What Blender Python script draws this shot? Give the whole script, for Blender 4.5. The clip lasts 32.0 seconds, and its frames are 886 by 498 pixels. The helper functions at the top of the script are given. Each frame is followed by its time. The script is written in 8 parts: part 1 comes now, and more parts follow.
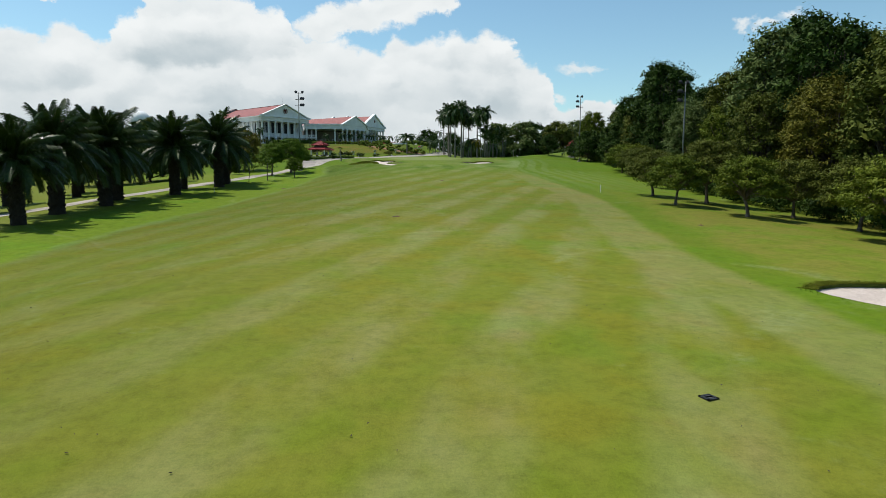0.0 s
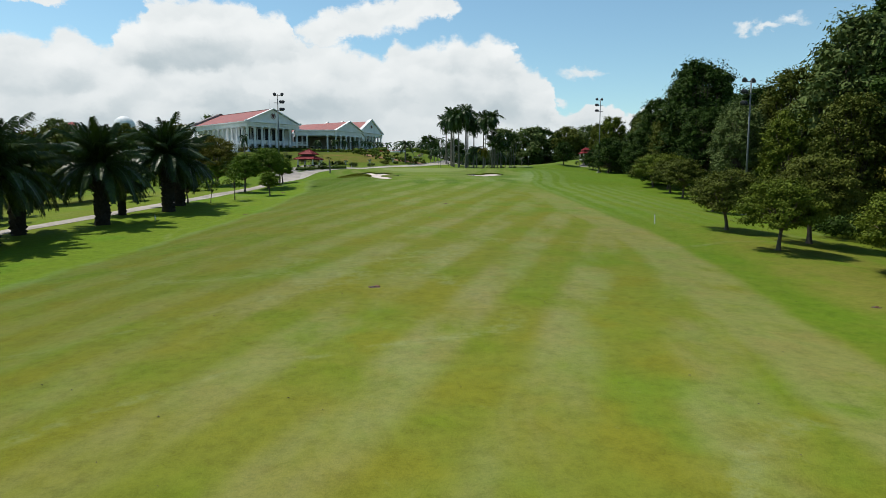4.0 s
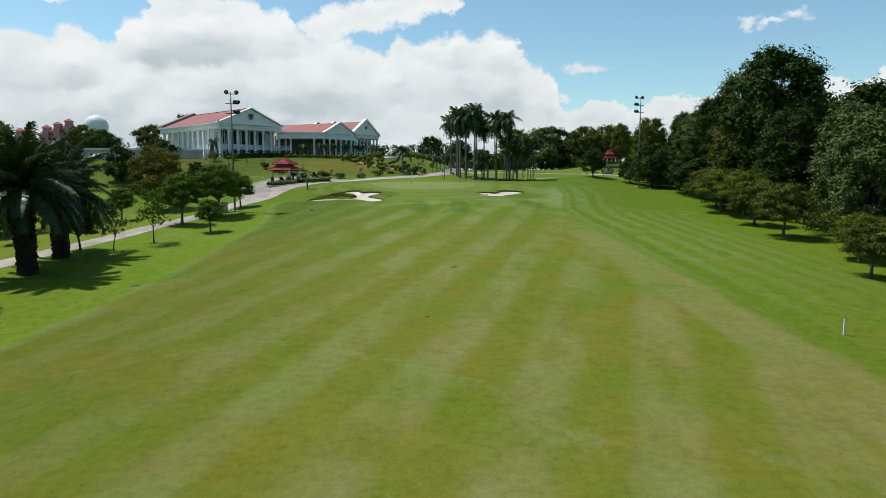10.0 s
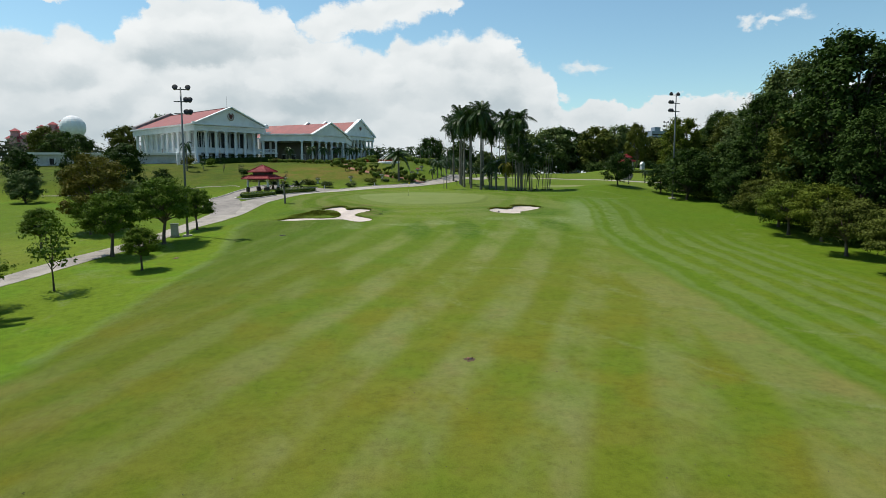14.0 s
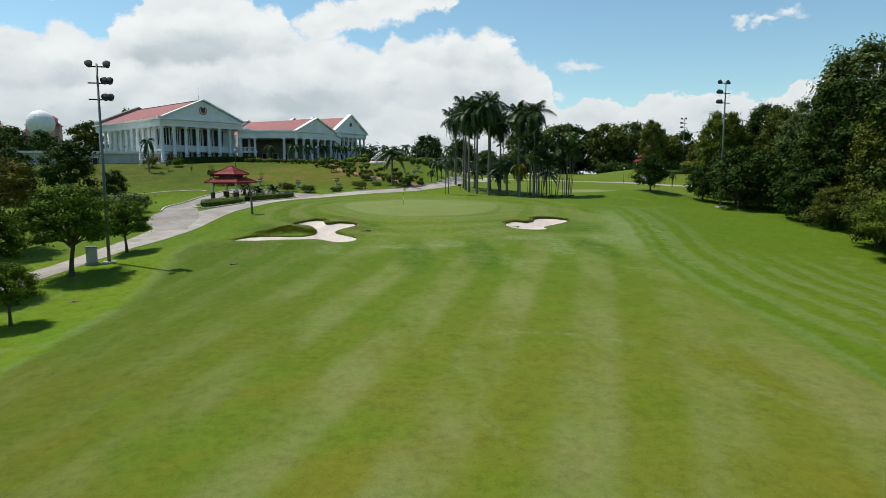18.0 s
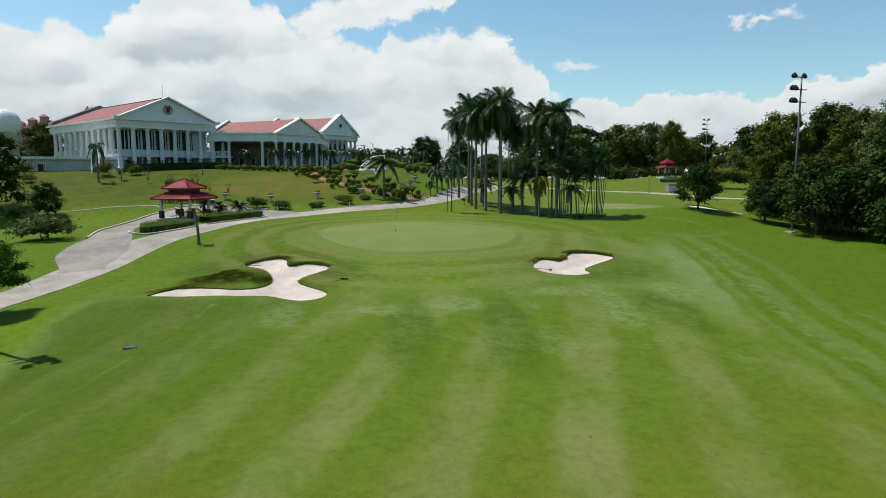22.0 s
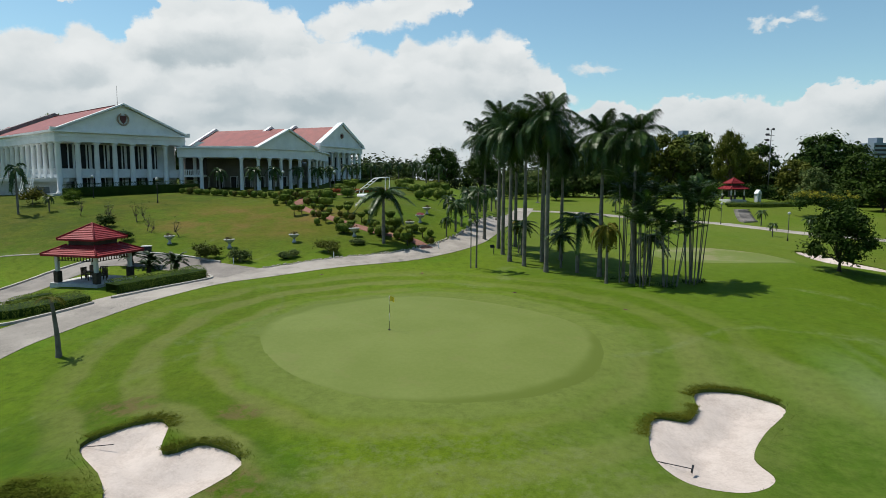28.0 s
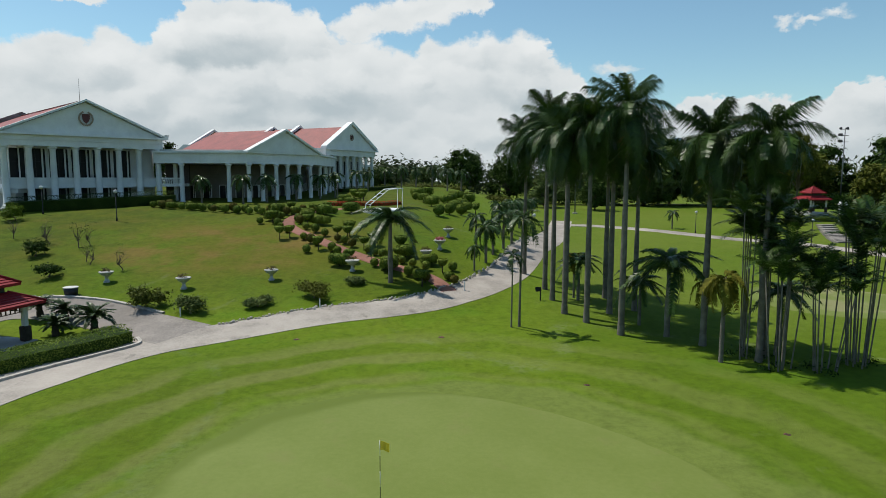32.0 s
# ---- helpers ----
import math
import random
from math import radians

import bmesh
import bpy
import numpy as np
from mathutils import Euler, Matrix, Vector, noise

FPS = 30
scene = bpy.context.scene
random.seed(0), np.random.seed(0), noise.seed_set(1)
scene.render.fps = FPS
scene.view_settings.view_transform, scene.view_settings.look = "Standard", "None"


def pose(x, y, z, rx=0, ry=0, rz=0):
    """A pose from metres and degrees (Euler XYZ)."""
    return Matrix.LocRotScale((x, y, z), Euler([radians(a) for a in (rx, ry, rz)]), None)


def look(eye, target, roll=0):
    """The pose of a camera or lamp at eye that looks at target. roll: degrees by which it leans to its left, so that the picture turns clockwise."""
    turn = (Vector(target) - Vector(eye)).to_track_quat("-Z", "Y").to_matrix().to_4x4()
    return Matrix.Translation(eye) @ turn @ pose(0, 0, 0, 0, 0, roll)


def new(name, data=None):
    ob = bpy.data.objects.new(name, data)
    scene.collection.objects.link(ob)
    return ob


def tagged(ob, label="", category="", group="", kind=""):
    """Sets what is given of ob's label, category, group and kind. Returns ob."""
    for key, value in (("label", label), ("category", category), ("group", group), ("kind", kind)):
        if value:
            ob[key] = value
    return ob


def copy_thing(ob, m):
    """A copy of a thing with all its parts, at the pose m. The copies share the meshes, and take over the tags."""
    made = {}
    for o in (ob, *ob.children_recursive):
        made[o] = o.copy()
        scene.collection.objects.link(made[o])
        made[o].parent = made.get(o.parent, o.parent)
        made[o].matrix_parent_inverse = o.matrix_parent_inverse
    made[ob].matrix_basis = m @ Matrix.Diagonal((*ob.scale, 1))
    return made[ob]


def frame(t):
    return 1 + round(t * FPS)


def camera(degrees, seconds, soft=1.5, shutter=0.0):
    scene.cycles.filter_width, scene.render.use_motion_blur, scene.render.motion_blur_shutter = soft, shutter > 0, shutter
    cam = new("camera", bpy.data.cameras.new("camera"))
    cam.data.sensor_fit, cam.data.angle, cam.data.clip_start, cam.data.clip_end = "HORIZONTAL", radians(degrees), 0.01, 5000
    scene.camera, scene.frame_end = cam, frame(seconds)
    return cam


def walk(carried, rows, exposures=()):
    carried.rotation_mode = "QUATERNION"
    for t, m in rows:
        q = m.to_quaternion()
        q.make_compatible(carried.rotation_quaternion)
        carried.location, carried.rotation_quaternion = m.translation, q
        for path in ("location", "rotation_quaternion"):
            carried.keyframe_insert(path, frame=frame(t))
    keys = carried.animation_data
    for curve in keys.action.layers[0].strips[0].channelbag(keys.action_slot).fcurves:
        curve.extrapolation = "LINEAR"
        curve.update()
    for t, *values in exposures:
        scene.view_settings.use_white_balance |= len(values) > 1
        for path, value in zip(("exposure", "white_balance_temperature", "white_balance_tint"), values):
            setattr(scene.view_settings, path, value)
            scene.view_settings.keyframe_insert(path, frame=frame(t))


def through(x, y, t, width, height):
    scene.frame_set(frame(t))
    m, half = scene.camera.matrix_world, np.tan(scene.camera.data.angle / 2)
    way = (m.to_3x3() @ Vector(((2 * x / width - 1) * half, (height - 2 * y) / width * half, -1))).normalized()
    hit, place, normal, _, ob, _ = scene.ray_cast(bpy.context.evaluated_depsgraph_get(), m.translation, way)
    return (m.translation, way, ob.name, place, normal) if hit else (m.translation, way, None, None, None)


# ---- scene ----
cam = camera(70.0, 32.0, soft=0.8)
PATH = [
    (0, (0.982, -167.58, -4.763), (1.057, -165.595, -4.993), -0.0),
    (1, (1.056, -162.568, -4.483), (1.133, -160.583, -4.71), 0.0),
    (2, (1.187, -157.741, -3.938), (1.264, -155.755, -4.163), 0.0),
    (3, (1.295, -152.558, -3.237), (1.37, -150.572, -3.457), 0.1),
    (3.5, (1.378, -150.197, -2.928), (1.451, -148.21, -3.146), 0.0),
    (5.5, (1.803, -140.613, -1.528), (1.868, -138.626, -1.745), -0.1),
    (6, (1.84, -138.091, -1.116), (1.905, -136.104, -1.337), -0.2),
    (7, (1.991, -133.434, -0.584), (2.055, -131.447, -0.804), -0.1),
    (8, (1.839, -128.534, 0.15), (1.906, -126.548, -0.075), -0.1),
    (9, (2.092, -123.889, 0.779), (2.154, -121.903, 0.55), -0.1),
    (10, (2.21, -119.277, 1.415), (2.271, -117.291, 1.185), -0.1),
    (11, (2.238, -114.739, 2.109), (2.299, -112.754, 1.879), -0.0),
    (12, (2.23, -110.267, 2.736), (2.292, -108.281, 2.507), -0.0),
    (13, (2.205, -105.708, 3.12), (2.269, -103.722, 2.89), -0.2),
    (14, (2.334, -101.073, 3.232), (2.396, -99.087, 3.0), -0.2),
    (14.5, (2.331, -98.845, 3.295), (2.394, -96.859, 3.062), -0.2),
    (16.5, (1.991, -89.664, 3.654), (2.064, -87.679, 3.416), -0.1),
    (17, (1.886, -87.229, 3.777), (1.96, -85.245, 3.537), -0.2),
    (18, (1.873, -82.723, 4.006), (1.951, -80.739, 3.769), -0.1),
    (19, (1.667, -78.009, 4.304), (1.75, -76.024, 4.069), 0.0),
    (20, (1.704, -73.324, 4.836), (1.79, -71.34, 4.601), 0.0),
    (21, (1.829, -68.689, 5.361), (1.916, -66.706, 5.123), 0.0),
    (22, (1.948, -64.113, 5.897), (2.036, -62.13, 5.658), 0.0),
    (23, (1.964, -59.761, 6.451), (2.055, -57.778, 6.213), 0.0),
    (24, (2.003, -55.523, 7.006), (2.096, -53.539, 6.769), 0.1),
    (25, (2.089, -51.172, 7.697), (2.176, -49.187, 7.462), 0.1),
    (25.5, (2.1, -49.089, 7.946), (2.184, -47.105, 7.712), 0.1),
    (27.5, (2.392, -40.462, 9.219), (2.442, -38.476, 8.986), 0.2),
    (28, (2.533, -38.221, 9.492), (2.572, -36.235, 9.262), 0.2),
    (29, (2.561, -33.659, 9.967), (2.584, -31.672, 9.739), 0.2),
    (30, (2.463, -28.994, 10.298), (2.472, -27.007, 10.07), 0.2),
    (31, (2.434, -24.323, 10.546), (2.426, -22.336, 10.316), 0.2),
    (32, (2.292, -19.798, 10.768), (2.267, -17.811, 10.539), 0.2),
]
walk(cam, [(t, look(eye, aim, roll)) for t, eye, aim, roll in PATH], ((0, 0.0), (20, -0.02), (26, -0.09), (32, -0.14)))

# ---- light, sky and exposure ----
SUN_DIR = Vector((-0.40, 0.236, 0.885)).normalized()
scene.view_settings.exposure = 0.0
sun = new("sun", bpy.data.lights.new("sun", "SUN"))
sun.data.energy, sun.data.angle, sun.data.color = 5.0, radians(0.53), (1.0, 0.95, 0.86)
sun.matrix_world = look(SUN_DIR * 100, (0, 0, 0))

world = bpy.data.worlds.new("sky")
scene.world = world
world.use_nodes = True
WT = world.node_tree
WT.nodes.clear()


def wmath(op, a, b=None, c=None, clamp=False):
    node = WT.nodes.new("ShaderNodeMath")
    node.operation, node.use_clamp = op, clamp
    for i, v in enumerate((a, b, c)):
        if v is None:
            continue
        if isinstance(v, (int, float)):
            node.inputs[i].default_value = v
        else:
            WT.links.new(v, node.inputs[i])
    return node.outputs[0]


def wstep(v, lo, hi):
    node = WT.nodes.new("ShaderNodeMapRange")
    node.interpolation_type = "SMOOTHSTEP"
    WT.links.new(v, node.inputs[0])
    node.inputs[1].default_value, node.inputs[2].default_value = lo, hi
    return node.outputs[0]


def wnoise(vec, scale, detail, rough):
    node = WT.nodes.new("ShaderNodeTexNoise")
    WT.links.new(vec, node.inputs["Vector"])
    node.inputs["Scale"].default_value, node.inputs["Detail"].default_value = scale, detail
    node.inputs["Roughness"].default_value = rough
    return node


def wmix(fac, a, b):
    node = WT.nodes.new("ShaderNodeMix")
    node.data_type = "RGBA"
    for sock, v in ((node.inputs[0], fac), (node.inputs[6], a), (node.inputs[7], b)):
        if isinstance(v, (tuple, float)):
            sock.default_value = v
        else:
            WT.links.new(v, sock)
    return node.outputs[2]


def build_sky():
    sky = WT.nodes.new("ShaderNodeTexSky")
    sky.sky_type, sky.sun_disc = "NISHITA", False
    sky.sun_elevation = math.asin(SUN_DIR.z)
    sky.sun_rotation = math.atan2(SUN_DIR.x, SUN_DIR.y) % (2 * math.pi)
    sky.air_density, sky.dust_density, sky.ozone_density = 1.0, 0.4, 1.0
    tc = WT.nodes.new("ShaderNodeTexCoord")
    sep = WT.nodes.new("ShaderNodeSeparateXYZ")
    WT.links.new(tc.outputs["Generated"], sep.inputs[0])
    az = wmath("ARCTAN2", sep.outputs[0], sep.outputs[1])
    el = wmath("ARCSINE", sep.outputs[2])
    flat = WT.nodes.new("ShaderNodeCombineXYZ")
    WT.links.new(az, flat.inputs[0])
    WT.links.new(wmath("MULTIPLY", el, 1.25), flat.inputs[1])
    # the outline of the cloud bank: azimuth and elevation of its top, in radians
    bank = ((-0.85, 0.15), (-0.598, 0.174), (-0.563, 0.186), (-0.533, 0.194), (-0.518, 0.180), (-0.495, 0.198), (-0.469, 0.198), (-0.455, 0.180), (-0.440, 0.180), (-0.432, 0.199),
            (-0.406, 0.223), (-0.392, 0.247), (-0.255, 0.258), (-0.244, 0.238), (-0.195, 0.241), (-0.184, 0.207), (-0.126, 0.206), (-0.066, 0.184), (-0.033, 0.211), (-0.014, 0.200),
            (0.042, 0.210), (0.051, 0.221), (0.082, 0.206), (0.108, 0.215), (0.143, 0.207), (0.158, 0.179), (0.197, 0.155), (0.203, 0.129), (0.222, 0.08))
    low_bank = ((0.19, 0.0), (0.205, 0.10), (0.228, 0.098), (0.261, 0.111), (0.288, 0.117), (0.306, 0.096), (0.346, 0.110), (0.369, 0.116), (0.404, 0.109), (0.456, 0.114), (0.502, 0.100),
                (0.529, 0.103), (0.540, 0.124), (0.565, 0.127), (0.600, 0.117), (0.630, 0.136), (0.70, 0.139), (0.85, 0.11))

    def swirl(scale, amount, shift):
        at = WT.nodes.new("ShaderNodeVectorMath")
        at.operation = "ADD"
        WT.links.new(flat.outputs[0], at.inputs[0])
        at.inputs[1].default_value = (shift, shift, shift)
        return wmath("MULTIPLY", wmath("SUBTRACT", wnoise(at.outputs[0], scale, 8.0, 0.60).outputs[0], 0.5), amount)

    def outline(points, sock):
        ramp = WT.nodes.new("ShaderNodeValToRGB")
        stops = ramp.color_ramp.elements
        for k, (a, e) in enumerate(points):
            at = (a + 0.85) / 1.7
            if k < 2:
                stop = stops[k]
                stop.position = at
            else:
                stop = stops.new(at)
            stop.color = (e / 0.4, e / 0.4, e / 0.4, 1.0)
        WT.links.new(sock, ramp.inputs[0])
        return wmath("MULTIPLY", ramp.outputs[0], 0.4)

    azw = wmath("ADD", az, wmath("ADD", swirl(26.0, 0.050, 3.1), swirl(80.0, 0.014, 5.7)))
    elw = wmath("ADD", el, wmath("ADD", swirl(24.0, 0.050, 9.2), swirl(75.0, 0.016, 1.3)))
    along = wmath("MULTIPLY", wmath("ADD", azw, 0.85), 1 / 1.7)
    crest = wmath("MAXIMUM", outline(bank, along), outline(low_bank, along))
    under = wmath("SUBTRACT", crest, elw)
    # loose cloud above the bank: middle, half width and half height
    masses = ((-0.150, 0.214, 0.040, 0.020), (-0.125, 0.226, 0.050, 0.022), (-0.085, 0.232, 0.050, 0.024), (-0.05, 0.246, 0.060, 0.024), (0.0, 0.256, 0.055, 0.020), (0.035, 0.252, 0.025, 0.016), (-0.515, 0.232, 0.035, 0.010))

    def gather(many):
        best = None
        for a, e, w, h in many:
            u = wmath("MULTIPLY", wmath("SUBTRACT", azw, a), 1 / w)
            v = wmath("MULTIPLY", wmath("SUBTRACT", elw, e), 1 / h)
            d = wmath("SUBTRACT", 1.0, wmath("SQRT", wmath("ADD", wmath("MULTIPLY", u, u), wmath("MULTIPLY", v, v))))
            best = d if best is None else wmath("MAXIMUM", best, d)
        return best

    front = wmath("MAXIMUM", wmath("MULTIPLY", under, wmath("ADD", 20.0, wmath("MULTIPLY", wstep(az, 0.18, 0.26), 26.0))), wmath("MULTIPLY", gather(masses), 0.7))
    # thin torn wisps in the blue
    thin = gather(((0.240, 0.157, 0.034, 0.011), (0.262, 0.156, 0.026, 0.008), (0.466, 0.208, 0.022, 0.008), (0.497, 0.204, 0.025, 0.008), (0.524, 0.211, 0.022, 0.009), (0.215, 0.115, 0.02, 0.008)))
    torn = wnoise(flat.outputs[0], 40.0, 6.0, 0.6)
    thin = wmath("ADD", wmath("MULTIPLY", thin, 0.9), wmath("MULTIPLY", wmath("SUBTRACT", torn.outputs[0], 0.5), 1.2))
    thin = wmath("MULTIPLY", wstep(thin, 0.0, 0.8), 0.85)
    # the rest of the sky, round and above, is mostly clear
    side = wstep(wmath("ABSOLUTE", az), 0.85, 1.1)
    high = wstep(el, 0.36, 0.50)
    side = wmath("MAXIMUM", side, high)
    away = wmath("ADD", wmath("MULTIPLY", wnoise(tc.outputs["Generated"], 2.6, 8.0, 0.6).outputs[0], 3.4), -2.5)
    dense = wmath("ADD", wmath("MULTIPLY", front, wmath("SUBTRACT", 1.0, side)), wmath("MULTIPLY", away, side))
    mask = wmath("MAXIMUM", wstep(dense, -0.10, 0.22), wmath("MULTIPLY", thin, wmath("SUBTRACT", 1.0, side)))
    # billows are bright where they face the sun and grey behind
    warp = WT.nodes.new("ShaderNodeCombineXYZ")
    WT.links.new(wmath("ADD", az, wmath("ADD", swirl(9.0, 0.10, 2.2), swirl(38.0, 0.030, 7.7))), warp.inputs[0])
    WT.links.new(wmath("ADD", wmath("MULTIPLY", el, 1.6), wmath("ADD", swirl(9.0, 0.10, 6.1), swirl(38.0, 0.030, 4.4))), warp.inputs[1])

    def billow(dx, dy, scale):
        at = WT.nodes.new("ShaderNodeVectorMath")
        at.operation = "ADD"
        WT.links.new(warp.outputs[0], at.inputs[0])
        at.inputs[1].default_value = (dx, dy, 0.3)
        cell = WT.nodes.new("ShaderNodeTexVoronoi")
        cell.feature = "SMOOTH_F1"
        WT.links.new(at.outputs[0], cell.inputs["Vector"])
        cell.inputs["Scale"].default_value, cell.inputs["Smoothness"].default_value = scale, 0.55
        return cell.outputs["Distance"]

    lit = wstep(wmath("SUBTRACT", billow(-0.008, 0.034, 11.0), billow(0.0, 0.0, 11.0)), -0.30, 0.26)
    puff = wstep(wmath("SUBTRACT", billow(-0.004, 0.016, 26.0), billow(0.0, 0.0, 26.0)), -0.34, 0.30)
    thick = wstep(dense, 0.2, 2.2)
    soft = wnoise(flat.outputs[0], 5.5, 4.0, 0.5)
    shade = wmath("MULTIPLY", wmath("SUBTRACT", 1.0, lit), wmath("ADD", wmath("MULTIPLY", thick, 0.62), 0.18))
    shade = wmath("ADD", shade, wmath("MULTIPLY", wmath("SUBTRACT", 1.0, puff), wmath("ADD", wmath("MULTIPLY", thick, 0.10), 0.10)))
    shade = wmath("ADD", shade, wmath("MULTIPLY", wmath("MULTIPLY", thick, wstep(soft.outputs[0], 0.34, 0.66)), 0.30))
    low = wmath("SUBTRACT", 1.0, wstep(el, 0.02, 0.20))
    grey = wmath("ADD", wmath("MULTIPLY", shade, wmath("SUBTRACT", 1.0, wmath("MULTIPLY", low, 0.55))), wmath("MULTIPLY", low, 0.36), clamp=True)
    cloud = wmix(grey, (0.890, 0.920, 0.922, 1), (0.500, 0.580, 0.618, 1))
    blue = WT.nodes.new("ShaderNodeVectorMath")
    blue.operation = "SCALE"
    WT.links.new(sky.outputs[0], blue.inputs[0])
    blue.inputs["Scale"].default_value = 0.112
    tint = WT.nodes.new("ShaderNodeVectorMath")
    tint.operation = "MULTIPLY"
    WT.links.new(blue.outputs[0], tint.inputs[0])
    tint.inputs[1].default_value = (1.0, 1.22, 1.17)
    total = wmix(mask, tint.outputs[0], cloud)
    bg = WT.nodes.new("ShaderNodeBackground")
    WT.links.new(total, bg.inputs[0])
    bg.inputs[1].default_value = 1.0
    out = WT.nodes.new("ShaderNodeOutputWorld")
    WT.links.new(bg.outputs[0], out.inputs[0])


build_sky()

# ---- materials ----
class Nodes:
    """A short hand for one material's node tree."""

    def __init__(self, name, rough=0.8, metal=0.0, spec=0.3):
        self.mat = bpy.data.materials.new(name)
        self.mat.use_nodes = True
        self.tree = self.mat.node_tree
        self.bsdf = self.tree.nodes["Principled BSDF"]
        self.out = self.tree.nodes["Material Output"]
        self.bsdf.inputs["Roughness"].default_value = rough
        self.bsdf.inputs["Metallic"].default_value = metal
        self.bsdf.inputs["Specular IOR Level"].default_value = spec
        geo = self.tree.nodes.new("ShaderNodeNewGeometry")
        self.pos, self.island = geo.outputs["Position"], geo.outputs["Random Per Island"]
        self.rand = self.tree.nodes.new("ShaderNodeObjectInfo").outputs["Random"]
        self.local = self.tree.nodes.new("ShaderNodeTexCoord").outputs["Object"]

    def put(self, sock, v):
        if isinstance(v, (int, float, tuple)):
            sock.default_value = v
        else:
            self.tree.links.new(v, sock)

    def math(self, op, a, b=0.0, clamp=False):
        n = self.tree.nodes.new("ShaderNodeMath")
        n.operation, n.use_clamp = op, clamp
        self.put(n.inputs[0], a)
        self.put(n.inputs[1], b)
        return n.outputs[0]

    def noise(self, scale, detail=4.0, rough=0.55, vec=None, stretch=None):
        n = self.tree.nodes.new("ShaderNodeTexNoise")
        src = vec if vec is not None else self.pos
        if stretch:
            m = self.tree.nodes.new("ShaderNodeMapping")
            m.inputs["Scale"].default_value = stretch
            self.put(m.inputs[0], src)
            src = m.outputs[0]
        self.put(n.inputs["Vector"], src)
        n.inputs["Scale"].default_value, n.inputs["Detail"].default_value = scale, detail
        n.inputs["Roughness"].default_value = rough
        return n.outputs[0]

    def step(self, v, lo, hi):
        n = self.tree.nodes.new("ShaderNodeMapRange")
        n.interpolation_type = "SMOOTHSTEP"
        self.put(n.inputs[0], v)
        n.inputs[1].default_value, n.inputs[2].default_value = lo, hi
        return n.outputs[0]

    def mix(self, fac, a, b):
        n = self.tree.nodes.new("ShaderNodeMix")
        n.data_type = "RGBA"
        self.put(n.inputs[0], fac)
        for sock, v in ((n.inputs[6], a), (n.inputs[7], b)):
            self.put(sock, (*v, 1.0) if isinstance(v, tuple) and len(v) == 3 else v)
        return n.outputs[2]

    def color(self, v):
        self.put(self.bsdf.inputs["Base Color"], (*v, 1.0) if isinstance(v, tuple) else v)

    def bump(self, v, strength=0.3, distance=0.02):
        n = self.tree.nodes.new("ShaderNodeBump")
        n.inputs["Strength"].default_value, n.inputs["Distance"].default_value = strength, distance
        self.put(n.inputs["Height"], v)
        self.tree.links.new(n.outputs[0], self.bsdf.inputs["Normal"])

    def xyz(self):
        n = self.tree.nodes.new("ShaderNodeSeparateXYZ")
        self.put(n.inputs[0], self.pos)
        return n.outputs


def plain(name, col, rough=0.7, metal=0.0, vary=0.25, scale=3.0, bump=0.0, spec=0.3):
    """Paint, stone or metal with uneven tone at two scales."""
    n = Nodes(name, rough, metal, spec)
    coarse, fine = n.noise(scale, 3.0), n.noise(scale * 9, 5.0, 0.65)
    dark = tuple(c * (1 - vary) for c in col)
    f = n.math("ADD", n.math("MULTIPLY", coarse, 0.65), n.math("MULTIPLY", fine, 0.35))
    n.color(n.mix(n.step(f, 0.3, 0.68), dark, col))
    if bump:
        n.bump(fine, bump, 0.02)
    return n.mat


def foliage(name, deep, light, rough=0.6, through=0.09, spec=0.05):
    """Leaves: every leaf has its own tone, every plant its own cast; some light passes through."""
    n = Nodes(name, rough, 0.0, spec)
    tone = n.math("ADD", n.math("MULTIPLY", n.island, 0.36), n.math("MULTIPLY", n.noise(0.55, 3.0), 0.78))
    col = n.mix(n.step(tone, 0.28, 0.98), deep, light)
    warm = n.mix(n.math("MULTIPLY", n.rand, 0.18), col, (light[0] * 1.25, light[1] * 0.95, light[2] * 0.6))
    n.color(warm)
    tr = n.tree.nodes.new("ShaderNodeBsdfTranslucent")
    n.put(tr.inputs[0], warm)
    mx = n.tree.nodes.new("ShaderNodeMixShader")
    mx.inputs[0].default_value = through
    n.tree.links.new(n.bsdf.outputs[0], mx.inputs[1])
    n.tree.links.new(tr.outputs[0], mx.inputs[2])
    n.tree.links.new(mx.outputs[0], n.out.inputs[0])
    return n.mat


